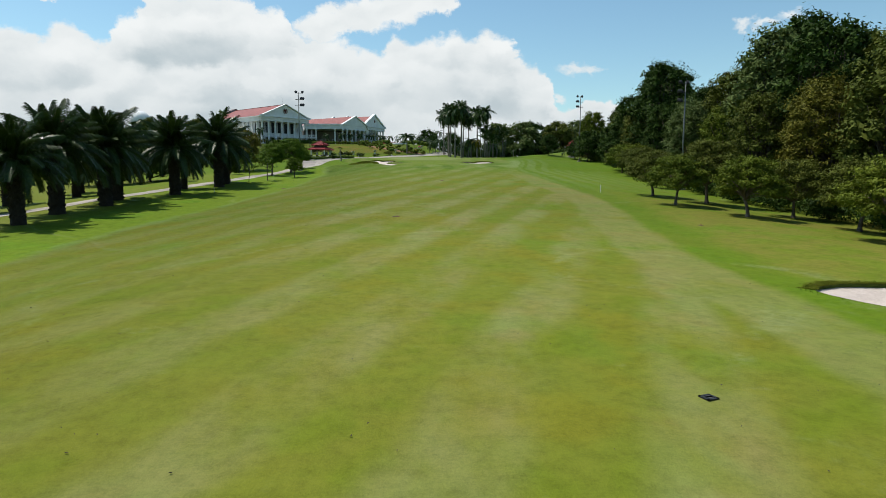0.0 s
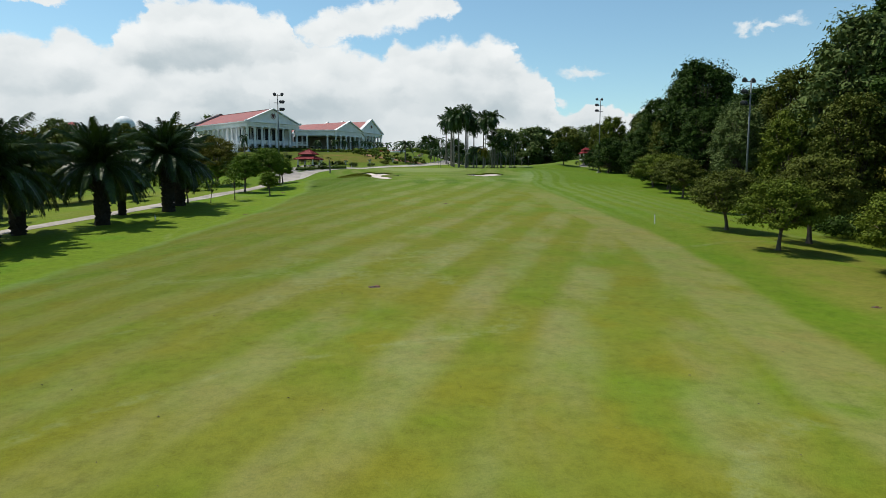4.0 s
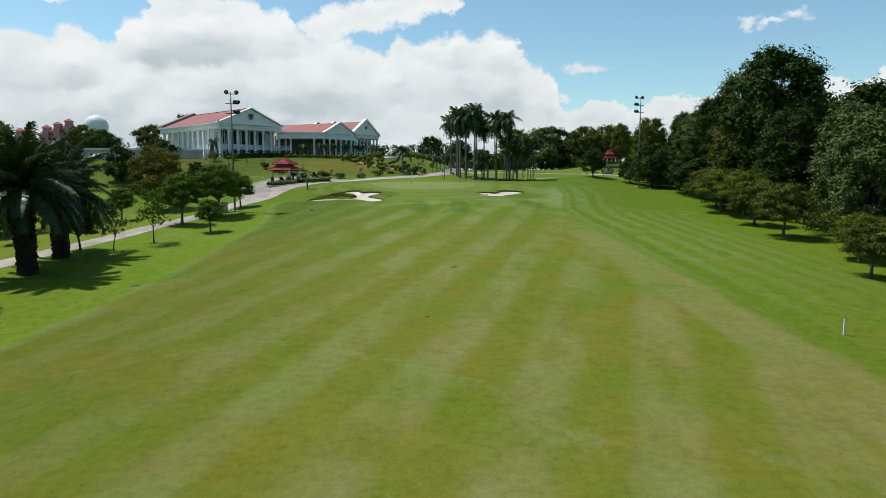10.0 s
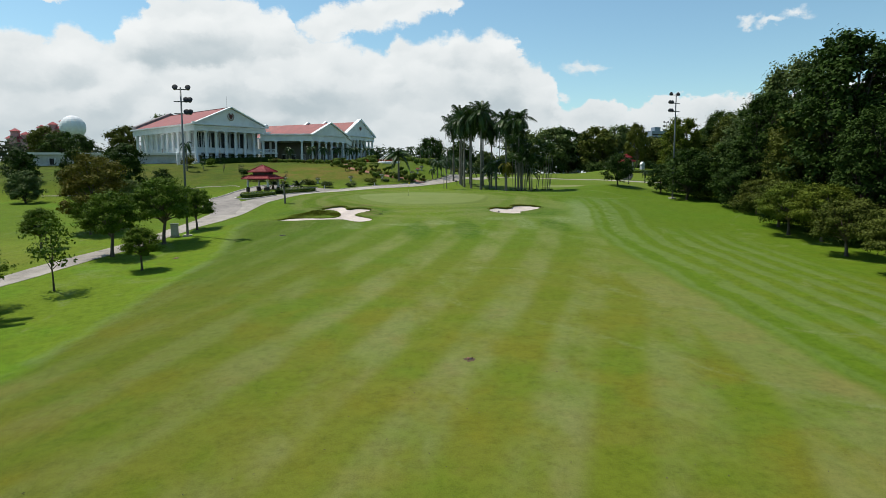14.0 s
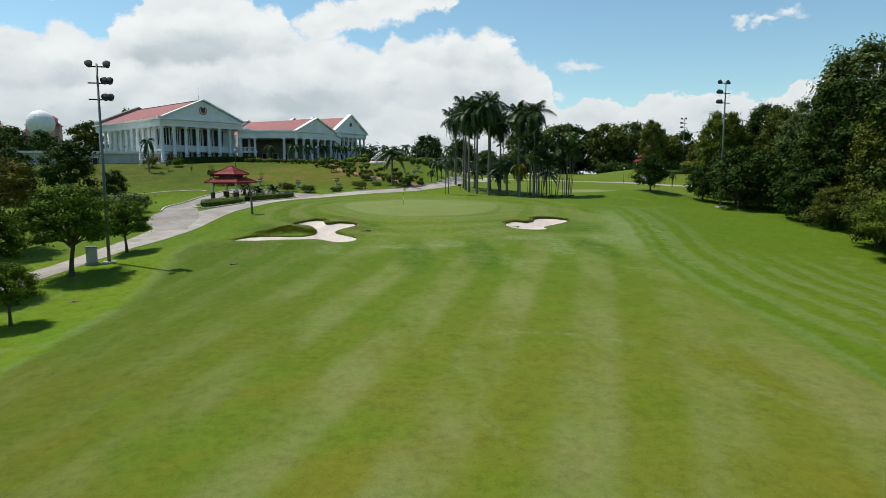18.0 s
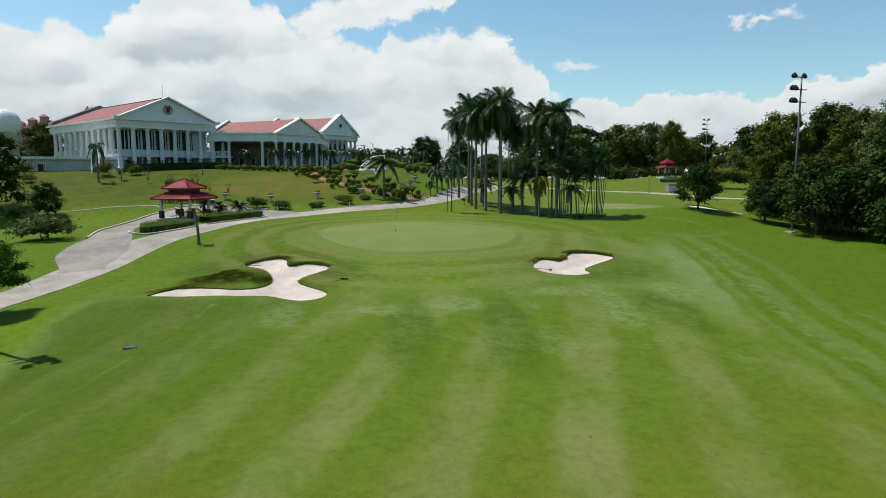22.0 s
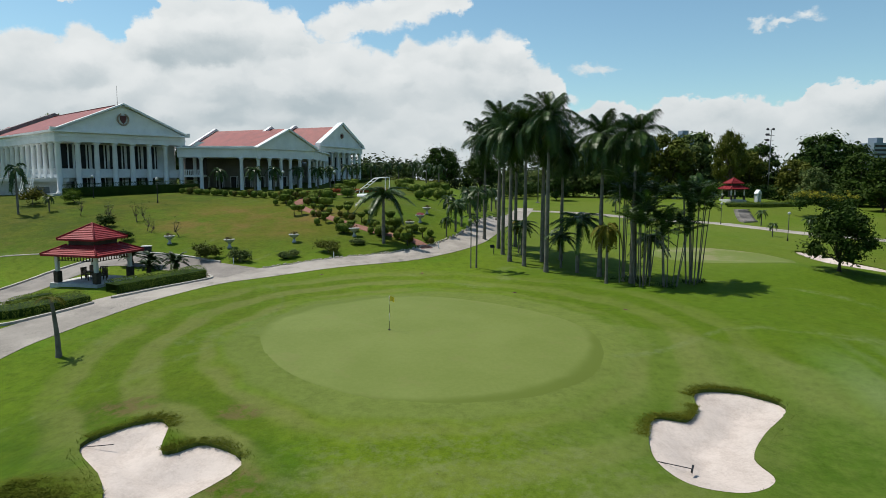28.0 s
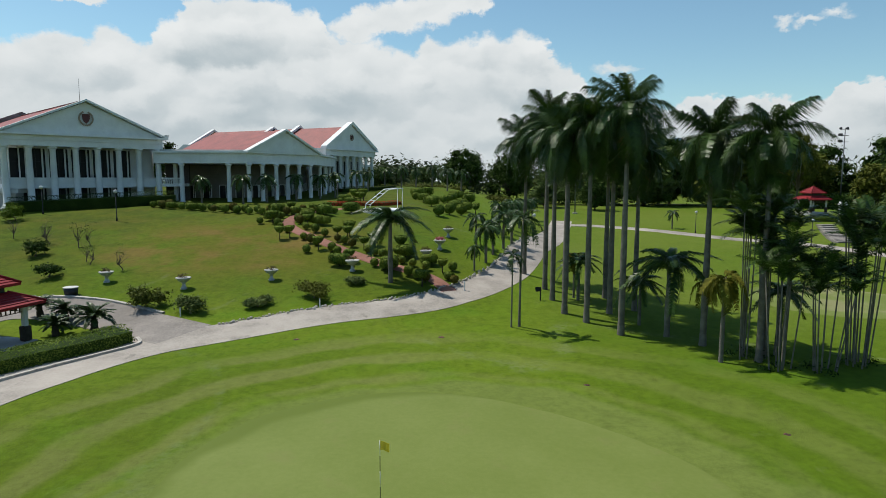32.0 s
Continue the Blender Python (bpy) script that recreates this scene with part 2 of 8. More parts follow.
def turf():
    """Grass: mown bands on the fairway, coarse turf beside it, worn and dry patches, damp lush patches."""
    n = Nodes("turf", 0.9, 0.0, 0.07)
    x, y, _ = n.xyz()
    # fairway limits bend with the hole
    bend_r = n.math("ADD", 15.6, n.math("MULTIPLY", n.step(y, -142.0, -92.0), 5.6))
    bend_r = n.math("ADD", bend_r, n.math("MULTIPLY", n.step(y, -40.0, -2.0), 5.3))
    bend_l = n.math("ADD", -24.5, n.math("MULTIPLY", n.step(y, -125.0, -62.0), 6.9))
    bend_l = n.math("SUBTRACT", bend_l, n.math("MULTIPLY", n.step(y, -45.0, -15.0), 3.0))
    xs = n.math("ADD", x, n.math("MULTIPLY", n.math("SUBTRACT", n.noise(0.25, 3.0), 0.5), 1.4))
    right = n.math("SUBTRACT", 1.0, n.step(n.math("SUBTRACT", xs, bend_r), -0.5, 0.7))
    left = n.step(n.math("SUBTRACT", xs, bend_l), -0.6, 0.8)
    # the fairway's end is a broad curve round the green's approach
    ex, ey = n.math("DIVIDE", n.math("SUBTRACT", xs, 7.0), 18.7), n.math("DIVIDE", n.math("ADD", y, 12.0), 15.0)
    bow = n.math("SQRT", n.math("ADD", n.math("MULTIPLY", ex, ex), n.math("MULTIPLY", ey, ey)))
    arc = n.math("SUBTRACT", 1.0, n.step(bow, 0.97, 1.02))
    arc = n.math("MULTIPLY", arc, n.step(x, 4.0, 10.0))
    fair = n.math("MULTIPLY", n.math("MULTIPLY", right, left), n.math("MAXIMUM", n.math("SUBTRACT", 1.0, n.math("ADD", n.step(y, -24.0, -17.0), 0.0)), arc))
    close = n.step(y, -62.0, -30.0)
    apron = n.step(y, -27.0, -19.0)
    # mown bands run a little across the line of play
    ahead = n.math("MAXIMUM", n.math("ADD", y, 75.0), 0.0)
    across = n.math("SUBTRACT", x, n.math("MULTIPLY", n.math("ADD", y, 75.0), 0.335))
    across = n.math("ADD", across, n.math("MULTIPLY", n.math("MULTIPLY", ahead, ahead), 0.0008))
    across = n.math("ADD", across, n.math("MULTIPLY", n.math("SUBTRACT", n.noise(0.12, 3.0), 0.5), 1.1))
    band = n.math("SINE", n.math("MULTIPLY", n.math("SUBTRACT", across, 7.17), 2 * math.pi / 5.1))
    band = n.step(band, -0.72, 0.72)
    # bands of the second cut follow the fairway's edge
    edge = n.math("SUBTRACT", xs, bend_r)
    band2 = n.step(n.math("SINE", n.math("MULTIPLY", n.math("ADD", edge, n.math("MULTIPLY", n.math("SUBTRACT", n.noise(0.10, 3.0), 0.5), 1.6)), 2 * math.pi / 2.7)), -0.5, 0.6)
    # a pale outer cut and a worn wheel track follow the edge round to the green
    bowrim = n.math("MULTIPLY", n.math("MULTIPLY", n.step(edge, -3.4, -1.2), n.math("SUBTRACT", 1.0, n.step(edge, -0.3, 0.4))), n.math("MULTIPLY", n.step(y, -34.0, -20.0), n.math("SUBTRACT", 1.0, n.step(y, -8.0, 0.0))))
    track = n.math("SUBTRACT", 1.0, n.step(n.math("ABSOLUTE", n.math("SUBTRACT", edge, 2.4)), 0.15, 0.65))
    track = n.math("MULTIPLY", n.math("MULTIPLY", track, n.step(n.noise(0.9, 4.0, 0.7), 0.36, 0.6)), n.math("MULTIPLY", n.step(y, -40.0, -28.0), n.math("SUBTRACT", 1.0, n.step(y, -7.0, 0.0))))
    near_r = n.math("MULTIPLY", n.math("MULTIPLY", n.step(edge, 0.0, 1.0), n.math("SUBTRACT", 1.0, n.step(edge, 14.0, 20.0))),
                    n.math("MULTIPLY", n.step(y, -100.0, -55.0), n.math("SUBTRACT", 1.0, n.math("MAXIMUM", n.step(y, -6.0, 4.0), n.math("MULTIPLY", n.step(y, -38.0, -18.0), n.step(edge, 4.0, 9.0))))))
    # rings cut round the green
    gx, gy = n.math("DIVIDE", n.math("SUBTRACT", x, 2.3), 10.4), n.math("DIVIDE", y, 10.5)
    ring = n.math("SQRT", n.math("ADD", n.math("MULTIPLY", gx, gx), n.math("MULTIPLY", gy, gy)))
    ring = n.math("ADD", ring, n.math("MULTIPLY", n.math("SUBTRACT", n.noise(0.16, 2.0), 0.5), 0.35))
    rings = n.step(n.math("SINE", n.math("MULTIPLY", ring, 2 * math.pi / 0.36)), -0.6, 0.6)
    near_g = n.math("MULTIPLY", n.math("MULTIPLY", n.step(ring, 1.10, 1.20), n.math("SUBTRACT", 1.0, n.step(ring, 1.75, 2.2))), n.math("MULTIPLY", n.step(n.noise(0.16, 3.0), 0.26, 0.52), n.math("SUBTRACT", 1.0, n.math("MULTIPLY", n.step(x, -5.0, 5.0), 0.5))))
    big, mid, fine = n.noise(0.045, 4.0, 0.6), n.noise(0.30, 5.0, 0.62), n.noise(2.6, 6.0, 0.7)
    grain = n.noise(14.0, 4.0, 0.75)
    dry = n.step(n.math("ADD", n.math("MULTIPLY", big, 0.55), n.math("MULTIPLY", mid, 0.45)), 0.41, 0.60)
    # the tee end is drier than the land by the green
    dry = n.math("MULTIPLY", dry, n.math("SUBTRACT", 1.0, n.math("MULTIPLY", n.step(y, -95.0, -25.0), 0.65)))
    lush = n.step(n.noise(0.11, 4.0, 0.6), 0.50, 0.66)
    rough = n.mix(lush, (0.118, 0.176, 0.010), (0.100, 0.184, 0.009))
    dryside = n.math("ADD", n.math("ADD", 0.12, n.math("MULTIPLY", n.step(x, -12.0, 14.0), n.math("ADD", 0.5, n.math("MULTIPLY", n.math("SUBTRACT", 1.0, n.step(y, -120.0, -80.0)), 0.4)))), n.math("MULTIPLY", n.math("MULTIPLY", apron, n.math("SUBTRACT", 1.0, n.step(x, -6.0, 6.0))), 0.75))
    rough = n.mix(n.math("MULTIPLY", dry, dryside), rough, (0.165, 0.160, 0.022))
    rough = n.mix(n.math("MULTIPLY", n.step(n.noise(1.4, 6.0, 0.75), 0.46, 0.60), 0.40), rough, (0.066, 0.108, 0.004))
    rough = n.mix(n.math("MULTIPLY", n.step(n.noise(2.2, 6.0, 0.75, stretch=(1.0, 0.6, 1.0)), 0.56, 0.68), 0.35), rough, (0.160, 0.190, 0.040))
    base = n.mix(lush, (0.124, 0.145, 0.016), (0.104, 0.151, 0.013))
    base = n.mix(n.math("MULTIPLY", dry, 0.50), base, (0.150, 0.142, 0.020))
    # gold and lime blotches in the bands that were cut away from the light
    blotch, tan = n.noise(0.21, 3.0, 0.55), n.noise(0.33, 3.0, 0.6)
    tee_end = n.math("SUBTRACT", 1.0, n.math("MULTIPLY", n.step(y, -80.0, -40.0), 0.75))
    base = n.mix(n.math("MULTIPLY", n.math("MULTIPLY", n.step(blotch, 0.50, 0.64), tee_end), 0.55), base, (0.150, 0.138, 0.012))
    base = n.mix(n.math("MULTIPLY", n.math("SUBTRACT", 1.0, n.step(blotch, 0.36, 0.47)), 0.45), base, (0.098, 0.142, 0.006))
    pale = n.mix(dry, (0.160, 0.184, 0.056), (0.184, 0.176, 0.066))
    pale = n.mix(n.math("MULTIPLY", n.math("MULTIPLY", n.step(tan, 0.52, 0.66), tee_end), 0.55), pale, (0.196, 0.164, 0.062))
    streak = n.math("MULTIPLY", band, n.step(n.noise(0.30, 4.0, 0.6, stretch=(1.0, 0.45, 1.0)), 0.28, 0.66))
    # one band was cut along the fairway's outer edge
    verge = n.math("MULTIPLY", n.math("MULTIPLY", n.step(edge, -4.3, -3.3), n.step(mid, 0.25, 0.5)), n.math("SUBTRACT", 1.0, n.step(y, -60.0, -35.0)))
    streak = n.math("MAXIMUM", streak, n.math("MULTIPLY", verge, 0.85))
    base = n.mix(n.math("MULTIPLY", close, 0.75), base, n.mix(mid, (0.068, 0.126, 0.008), (0.098, 0.150, 0.012)))
    base = n.mix(n.math("MULTIPLY", apron, 0.8), base, (0.122, 0.163, 0.030))
    streak = n.math("MULTIPLY", streak, n.math("ADD", 0.55, n.math("MULTIPLY", n.step(x, -14.0, 2.0), n.math("SUBTRACT", 0.45, n.math("MULTIPLY", n.step(x, 7.0, 15.0), 0.17)))))
    streak = n.math("MULTIPLY", streak, n.math("SUBTRACT", 0.92, n.math("ADD", n.math("MULTIPLY", close, 0.06), n.math("MULTIPLY", apron, 0.30))))
    mown = n.mix(streak, base, pale)
    # thin chalky turf and lush dark turf lie in turns across the approach
    def patch(px, py, rx, ry, lo=0.25):
        ux, uy = n.math("DIVIDE", n.math("SUBTRACT", xs, px), rx), n.math("DIVIDE", n.math("SUBTRACT", y, py), ry)
        return n.math("SUBTRACT", 1.0, n.step(n.math("ADD", n.math("MULTIPLY", ux, ux), n.math("MULTIPLY", uy, uy)), lo, 1.2))

    chalk, damp = 0.0, 0.0
    for px, py, rx, ry in ((-6.1, -26.3, 1.6, 3.0), (-0.2, -25.0, 2.6, 1.6), (4.5, -23.7, 2.2, 2.0), (14.9, -24.6, 1.6, 5.5), (12.8, -21.2, 3.6, 1.2), (20.6, -20.5, 2.0, 3.0)):
        chalk = n.math("MAXIMUM", chalk, patch(px, py, rx, ry, 0.1))
    for px, py, rx, ry in ((16.4, -13.2, 7.4, 5.4), (18.4, -25.0, 2.0, 5.5), (7.4, -29.0, 1.9, 8.0), (1.7, -29.6, 1.8, 7.0), (-4.4, -16.0, 3.4, 4.6), (-11.5, -12.2, 7.5, 4.4)):
        damp = n.math("MAXIMUM", damp, patch(px, py, rx, ry))
    mown = n.mix(n.math("MULTIPLY", n.math("MULTIPLY", chalk, n.step(n.noise(1.6, 5.0, 0.75), 0.32, 0.66)), 0.78), mown, (0.192, 0.230, 0.100))
    yonder = n.math("MULTIPLY", n.math("SUBTRACT", 1.0, n.step(x, -38.0, -31.0)), n.math("SUBTRACT", 1.0, n.step(y, -32.0, -12.0)))
    rough = n.mix(n.math("MULTIPLY", yonder, n.math("ADD", 0.30, n.math("MULTIPLY", n.step(big, 0.40, 0.60), 0.35))), rough, (0.150, 0.148, 0.028))
    trim = n.math("MULTIPLY", n.math("MULTIPLY", n.step(edge, 0.0, 0.8), n.math("SUBTRACT", 1.0, n.step(edge, 2.0, 4.5))), n.math("SUBTRACT", 1.0, n.step(y, -30.0, -10.0)))
    rough = n.mix(n.math("MULTIPLY", trim, 0.45), rough, (0.078, 0.145, 0.006))
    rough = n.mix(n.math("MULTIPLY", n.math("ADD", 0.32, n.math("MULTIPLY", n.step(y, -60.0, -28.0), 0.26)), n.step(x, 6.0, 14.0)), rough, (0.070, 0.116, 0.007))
    rough = n.mix(n.math("MULTIPLY", n.math("MULTIPLY", n.math("SUBTRACT", 1.0, n.step(y, -112.0, -85.0)), n.step(edge, 2.0, 5.0)), n.math("ADD", 0.25, n.math("MULTIPLY", n.step(mid, 0.35, 0.62), 0.45))), rough, (0.158, 0.148, 0.030))
    col = n.mix(fair, rough, mown)
    col = n.mix(n.math("MULTIPLY", damp, n.math("ADD", 0.30, n.math("MULTIPLY", n.step(n.noise(0.8, 5.0, 0.7), 0.30, 0.66), 0.55))), col, (0.052, 0.104, 0.006))
    col = n.mix(n.math("MULTIPLY", n.math("MULTIPLY", near_r, n.math("MULTIPLY", band2, n.step(mid, 0.25, 0.5))), 0.55), col, (0.135, 0.180, 0.055))
    col = n.mix(n.math("MULTIPLY", n.math("MULTIPLY", near_g, rings), 0.85), col, (0.168, 0.174, 0.050))
    col = n.mix(n.math("MULTIPLY", n.math("MULTIPLY", near_g, n.math("SUBTRACT", 1.0, rings)), 0.45), col, (0.086, 0.120, 0.008))
    col = n.mix(n.math("SUBTRACT", 1.0, n.step(ring, 1.06, 1.16)), col, (0.146, 0.176, 0.040))
    col = n.mix(n.math("MULTIPLY", bowrim, n.math("ADD", 0.38, n.math("MULTIPLY", mid, 0.7))), col, (0.160, 0.200, 0.074))
    col = n.mix(n.math("MULTIPLY", track, 0.55), col, (0.165, 0.205, 0.085))
    # a pale scuffed line along the fairway's borders
    rim = n.math("MULTIPLY", n.math("SUBTRACT", 1.0, n.step(n.math("ABSOLUTE", n.math("SUBTRACT", xs, bend_l)), 0.25, 1.1)), n.math("MULTIPLY", n.step(mid, 0.36, 0.58), n.math("SUBTRACT", 1.0, n.step(y, -22.0, -14.0))))
    col = n.mix(n.math("MULTIPLY", rim, 0.48), col, (0.145, 0.190, 0.070))
    # faint wheel tracks wander over the turf, worn pale and broken
    wander = n.math("ABSOLUTE", n.math("SUBTRACT", n.noise(0.035, 1.0), 0.5))
    wander = n.math("MULTIPLY", n.math("SUBTRACT", 1.0, n.step(wander, 0.002, 0.010)), n.math("MULTIPLY", n.step(n.noise(0.35, 4.0, 0.7), 0.42, 0.60), n.step(n.noise(2.2, 4.0, 0.7), 0.36, 0.58)))
    col = n.mix(n.math("MULTIPLY", wander, 0.42), col, (0.190, 0.215, 0.095))
    scuff = n.step(n.noise(0.55, 5.0, 0.7), 0.62, 0.74)
    col = n.mix(n.math("MULTIPLY", scuff, 0.30), col, (0.185, 0.200, 0.085))
    # uneven tufts and thin earth on the clubhouse bank
    bank = n.math("MULTIPLY", n.step(y, 24.0, 36.0), n.math("SUBTRACT", 1.0, n.step(x, -34.0, -26.0)))
    col = n.mix(n.math("MULTIPLY", bank, n.math("MULTIPLY", n.step(n.noise(0.22, 6.0, 0.7), 0.50, 0.62), 0.6)), col, (0.085, 0.112, 0.012))
    col = n.mix(n.math("MULTIPLY", bank, n.math("MULTIPLY", n.step(n.noise(0.15, 6.0, 0.7), 0.54, 0.66), 0.6)), col, (0.200, 0.165, 0.050))
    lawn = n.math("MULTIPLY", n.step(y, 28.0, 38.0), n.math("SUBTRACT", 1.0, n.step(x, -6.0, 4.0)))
    worn = n.math("MULTIPLY", lawn, n.step(n.noise(0.075, 5.0, 0.62), 0.40, 0.60))
    col = n.mix(n.math("MULTIPLY", worn, 0.55), col, (0.150, 0.136, 0.016))
    bare = n.math("MULTIPLY", n.math("MULTIPLY", lawn, patch(-20.0, 42.0, 15.0, 10.0)), n.step(n.noise(0.13, 5.0, 0.62), 0.44, 0.62))
    col = n.mix(n.math("MULTIPLY", bare, 0.8), col, (0.225, 0.150, 0.040))
    # a darker green outside the lawn's middle
    lawn_edge = n.math("MULTIPLY", lawn, n.math("SUBTRACT", 1.0, patch(-19.0, 43.0, 18.0, 14.0)))
    col = n.mix(n.math("MULTIPLY", lawn_edge, n.math("ADD", 0.25, n.math("MULTIPLY", n.step(n.noise(0.35, 5.0, 0.7), 0.4, 0.62), 0.45))), col, (0.062, 0.098, 0.010))
    beyond = n.math("MULTIPLY", n.step(y, 16.0, 30.0), n.step(x, 6.0, 14.0))
    col = n.mix(n.math("MULTIPLY", beyond, n.math("ADD", 0.35, n.math("MULTIPLY", n.step(n.noise(0.07, 4.0, 0.6), 0.38, 0.6), 0.45))), col, (0.126, 0.154, 0.022))
    hx, hy = n.math("DIVIDE", n.math("ADD", x, 11.9), 3.2), n.math("DIVIDE", n.math("ADD", y, 17.4), 2.2)
    shag = n.math("SUBTRACT", 1.0, n.step(n.math("ADD", n.math("MULTIPLY", hx, hx), n.math("MULTIPLY", hy, hy)), 0.3, 1.3))
    col = n.mix(n.math("MULTIPLY", shag, n.math("ADD", 0.30, n.math("MULTIPLY", n.step(n.noise(2.0, 6.0, 0.75), 0.35, 0.65), 0.5))), col, (0.075, 0.078, 0.010))
    thin = n.math("MULTIPLY", patch(4.0, -16.5, 9.0, 5.5), n.step(n.noise(1.5, 6.0, 0.75), 0.46, 0.62))
    col = n.mix(n.math("MULTIPLY", thin, 0.45), col, (0.170, 0.185, 0.075))
    # bare, trodden earth beside the cross-shaped bunker
    for bx, by, rx, ry in ((-11.6, -9.6, 1.9, 1.4), (-4.5, -17.0, 1.3, 1.9), (-6.0, -10.8, 1.3, 0.9)):
        ux, uy = n.math("DIVIDE", n.math("SUBTRACT", x, bx), rx), n.math("DIVIDE", n.math("SUBTRACT", y, by), ry)
        spot = n.math("SUBTRACT", 1.0, n.step(n.math("ADD", n.math("MULTIPLY", ux, ux), n.math("MULTIPLY", uy, uy)), 0.2, 1.2))
        col = n.mix(n.math("MULTIPLY", n.math("MULTIPLY", spot, n.step(n.noise(1.3, 6.0, 0.75), 0.42, 0.60)), 0.75), col, (0.150, 0.098, 0.050))
    brown = n.step(n.noise(0.23, 5.0, 0.65), 0.67, 0.78)
    col = n.mix(n.math("MULTIPLY", brown, 0.45), col, (0.165, 0.110, 0.045))
    tone = n.math("ADD", n.math("ADD", n.math("MULTIPLY", fine, 0.4), n.math("MULTIPLY", grain, 0.35)), n.math("MULTIPLY", n.noise(0.9, 5.0, 0.68), 0.25))
    dark = n.mix(n.step(tone, 0.30, 0.62), (0.42, 0.46, 0.40), (1.16, 1.16, 1.16))
    mul = n.tree.nodes.new("ShaderNodeMix")
    mul.data_type, mul.blend_type = "RGBA", "MULTIPLY"
    mul.inputs[0].default_value = 0.60
    n.put(mul.inputs[6], col)
    n.put(mul.inputs[7], dark)
    # the turf is lusher by the green
    cast = n.tree.nodes.new("ShaderNodeMix")
    cast.data_type, cast.blend_type = "RGBA", "MULTIPLY"
    cast.inputs[0].default_value = 1.0
    # the fairway's other half is multiplied darker and duller
    dull = n.tree.nodes.new("ShaderNodeMix")
    dull.data_type, dull.blend_type = "RGBA", "MULTIPLY"
    n.put(dull.inputs[0], n.math("MULTIPLY", n.math("MAXIMUM", fair, n.math("MULTIPLY", n.math("MULTIPLY", apron, n.math("SUBTRACT", 1.0, n.step(y, 16.0, 24.0))), 0.65)), n.math("SUBTRACT", 1.0, n.step(x, -14.0, 0.0))))
    n.put(dull.inputs[6], mul.outputs[2])
    n.put(dull.inputs[7], n.mix(n.step(y, -75.0, -35.0), (0.82, 0.83, 0.75), (0.72, 0.77, 0.66)))
    n.put(cast.inputs[6], dull.outputs[2])
    n.put(cast.inputs[7], n.mix(n.math("MULTIPLY", n.step(y, 20.0, 32.0), n.math("SUBTRACT", 1.0, n.step(x, 1.0, 9.0))), n.mix(n.step(y, -105.0, -25.0), n.mix(n.step(y, -138.0, -105.0), (1.10, 1.13, 1.04), (0.915, 0.945, 0.90)), n.mix(n.step(y, -30.0, -12.0), (0.96, 0.99, 0.90), (0.90, 0.965, 0.91))), (0.68, 0.69, 0.74)))
    n.color(cast.outputs[2])
    n.bump(n.math("ADD", grain, n.math("MULTIPLY", fine, 0.6)), 0.55, 0.06)
    return n.mat


def green_turf():
    """Close-cut turf, a little worn, that runs out into the collar round it."""
    n = Nodes("green_turf", 0.75, 0.0, 0.14)
    f = n.math("ADD", n.math("MULTIPLY", n.noise(0.22, 4.0), 0.6), n.math("MULTIPLY", n.noise(4.0, 5.0, 0.7), 0.4))
    col = n.mix(n.step(f, 0.32, 0.68), (0.124, 0.161, 0.032), (0.154, 0.190, 0.047))
    col = n.mix(n.math("MULTIPLY", n.step(n.noise(0.55, 4.0, 0.65), 0.55, 0.68), 0.35), col, (0.158, 0.166, 0.052))
    worn = n.math("MULTIPLY", n.step(n.xyz()[0], 24.0, 28.0), n.step(n.noise(0.22, 4.0, 0.6), 0.46, 0.62))
    col = n.mix(n.math("MULTIPLY", worn, 0.8), col, (0.215, 0.205, 0.100))
    sep = n.tree.nodes.new("ShaderNodeSeparateXYZ")
    n.put(sep.inputs[0], n.tree.nodes.new("ShaderNodeTexCoord").outputs["Generated"])
    u, v = n.math("SUBTRACT", sep.outputs[0], 0.5), n.math("SUBTRACT", sep.outputs[1], 0.5)
    r = n.math("SQRT", n.math("ADD", n.math("MULTIPLY", u, u), n.math("MULTIPLY", v, v)))
    r = n.math("ADD", r, n.math("MULTIPLY", n.math("SUBTRACT", n.noise(0.35, 4.0), 0.5), 0.05))
    n.color(n.mix(n.math("MULTIPLY", n.step(r, 0.452, 0.488), 0.9), col, (0.096, 0.130, 0.018)))
    n.bump(n.noise(22.0, 3.0), 0.2, 0.02)
    return n.mat


def sand():
    n = Nodes("sand", 0.95, 0.0, 0.1)
    f = n.math("ADD", n.math("MULTIPLY", n.noise(0.9, 5.0, 0.65), 0.6), n.math("MULTIPLY", n.noise(9.0, 5.0, 0.7), 0.4))
    n.color(n.mix(n.step(f, 0.33, 0.62), (0.44, 0.372, 0.328), (0.57, 0.495, 0.445)))
    n.bump(n.math("ADD", n.noise(5.0, 6.0, 0.7), n.math("MULTIPLY", n.noise(0.9, 3.0), 2.0)), 0.7, 0.06)
    return n.mat


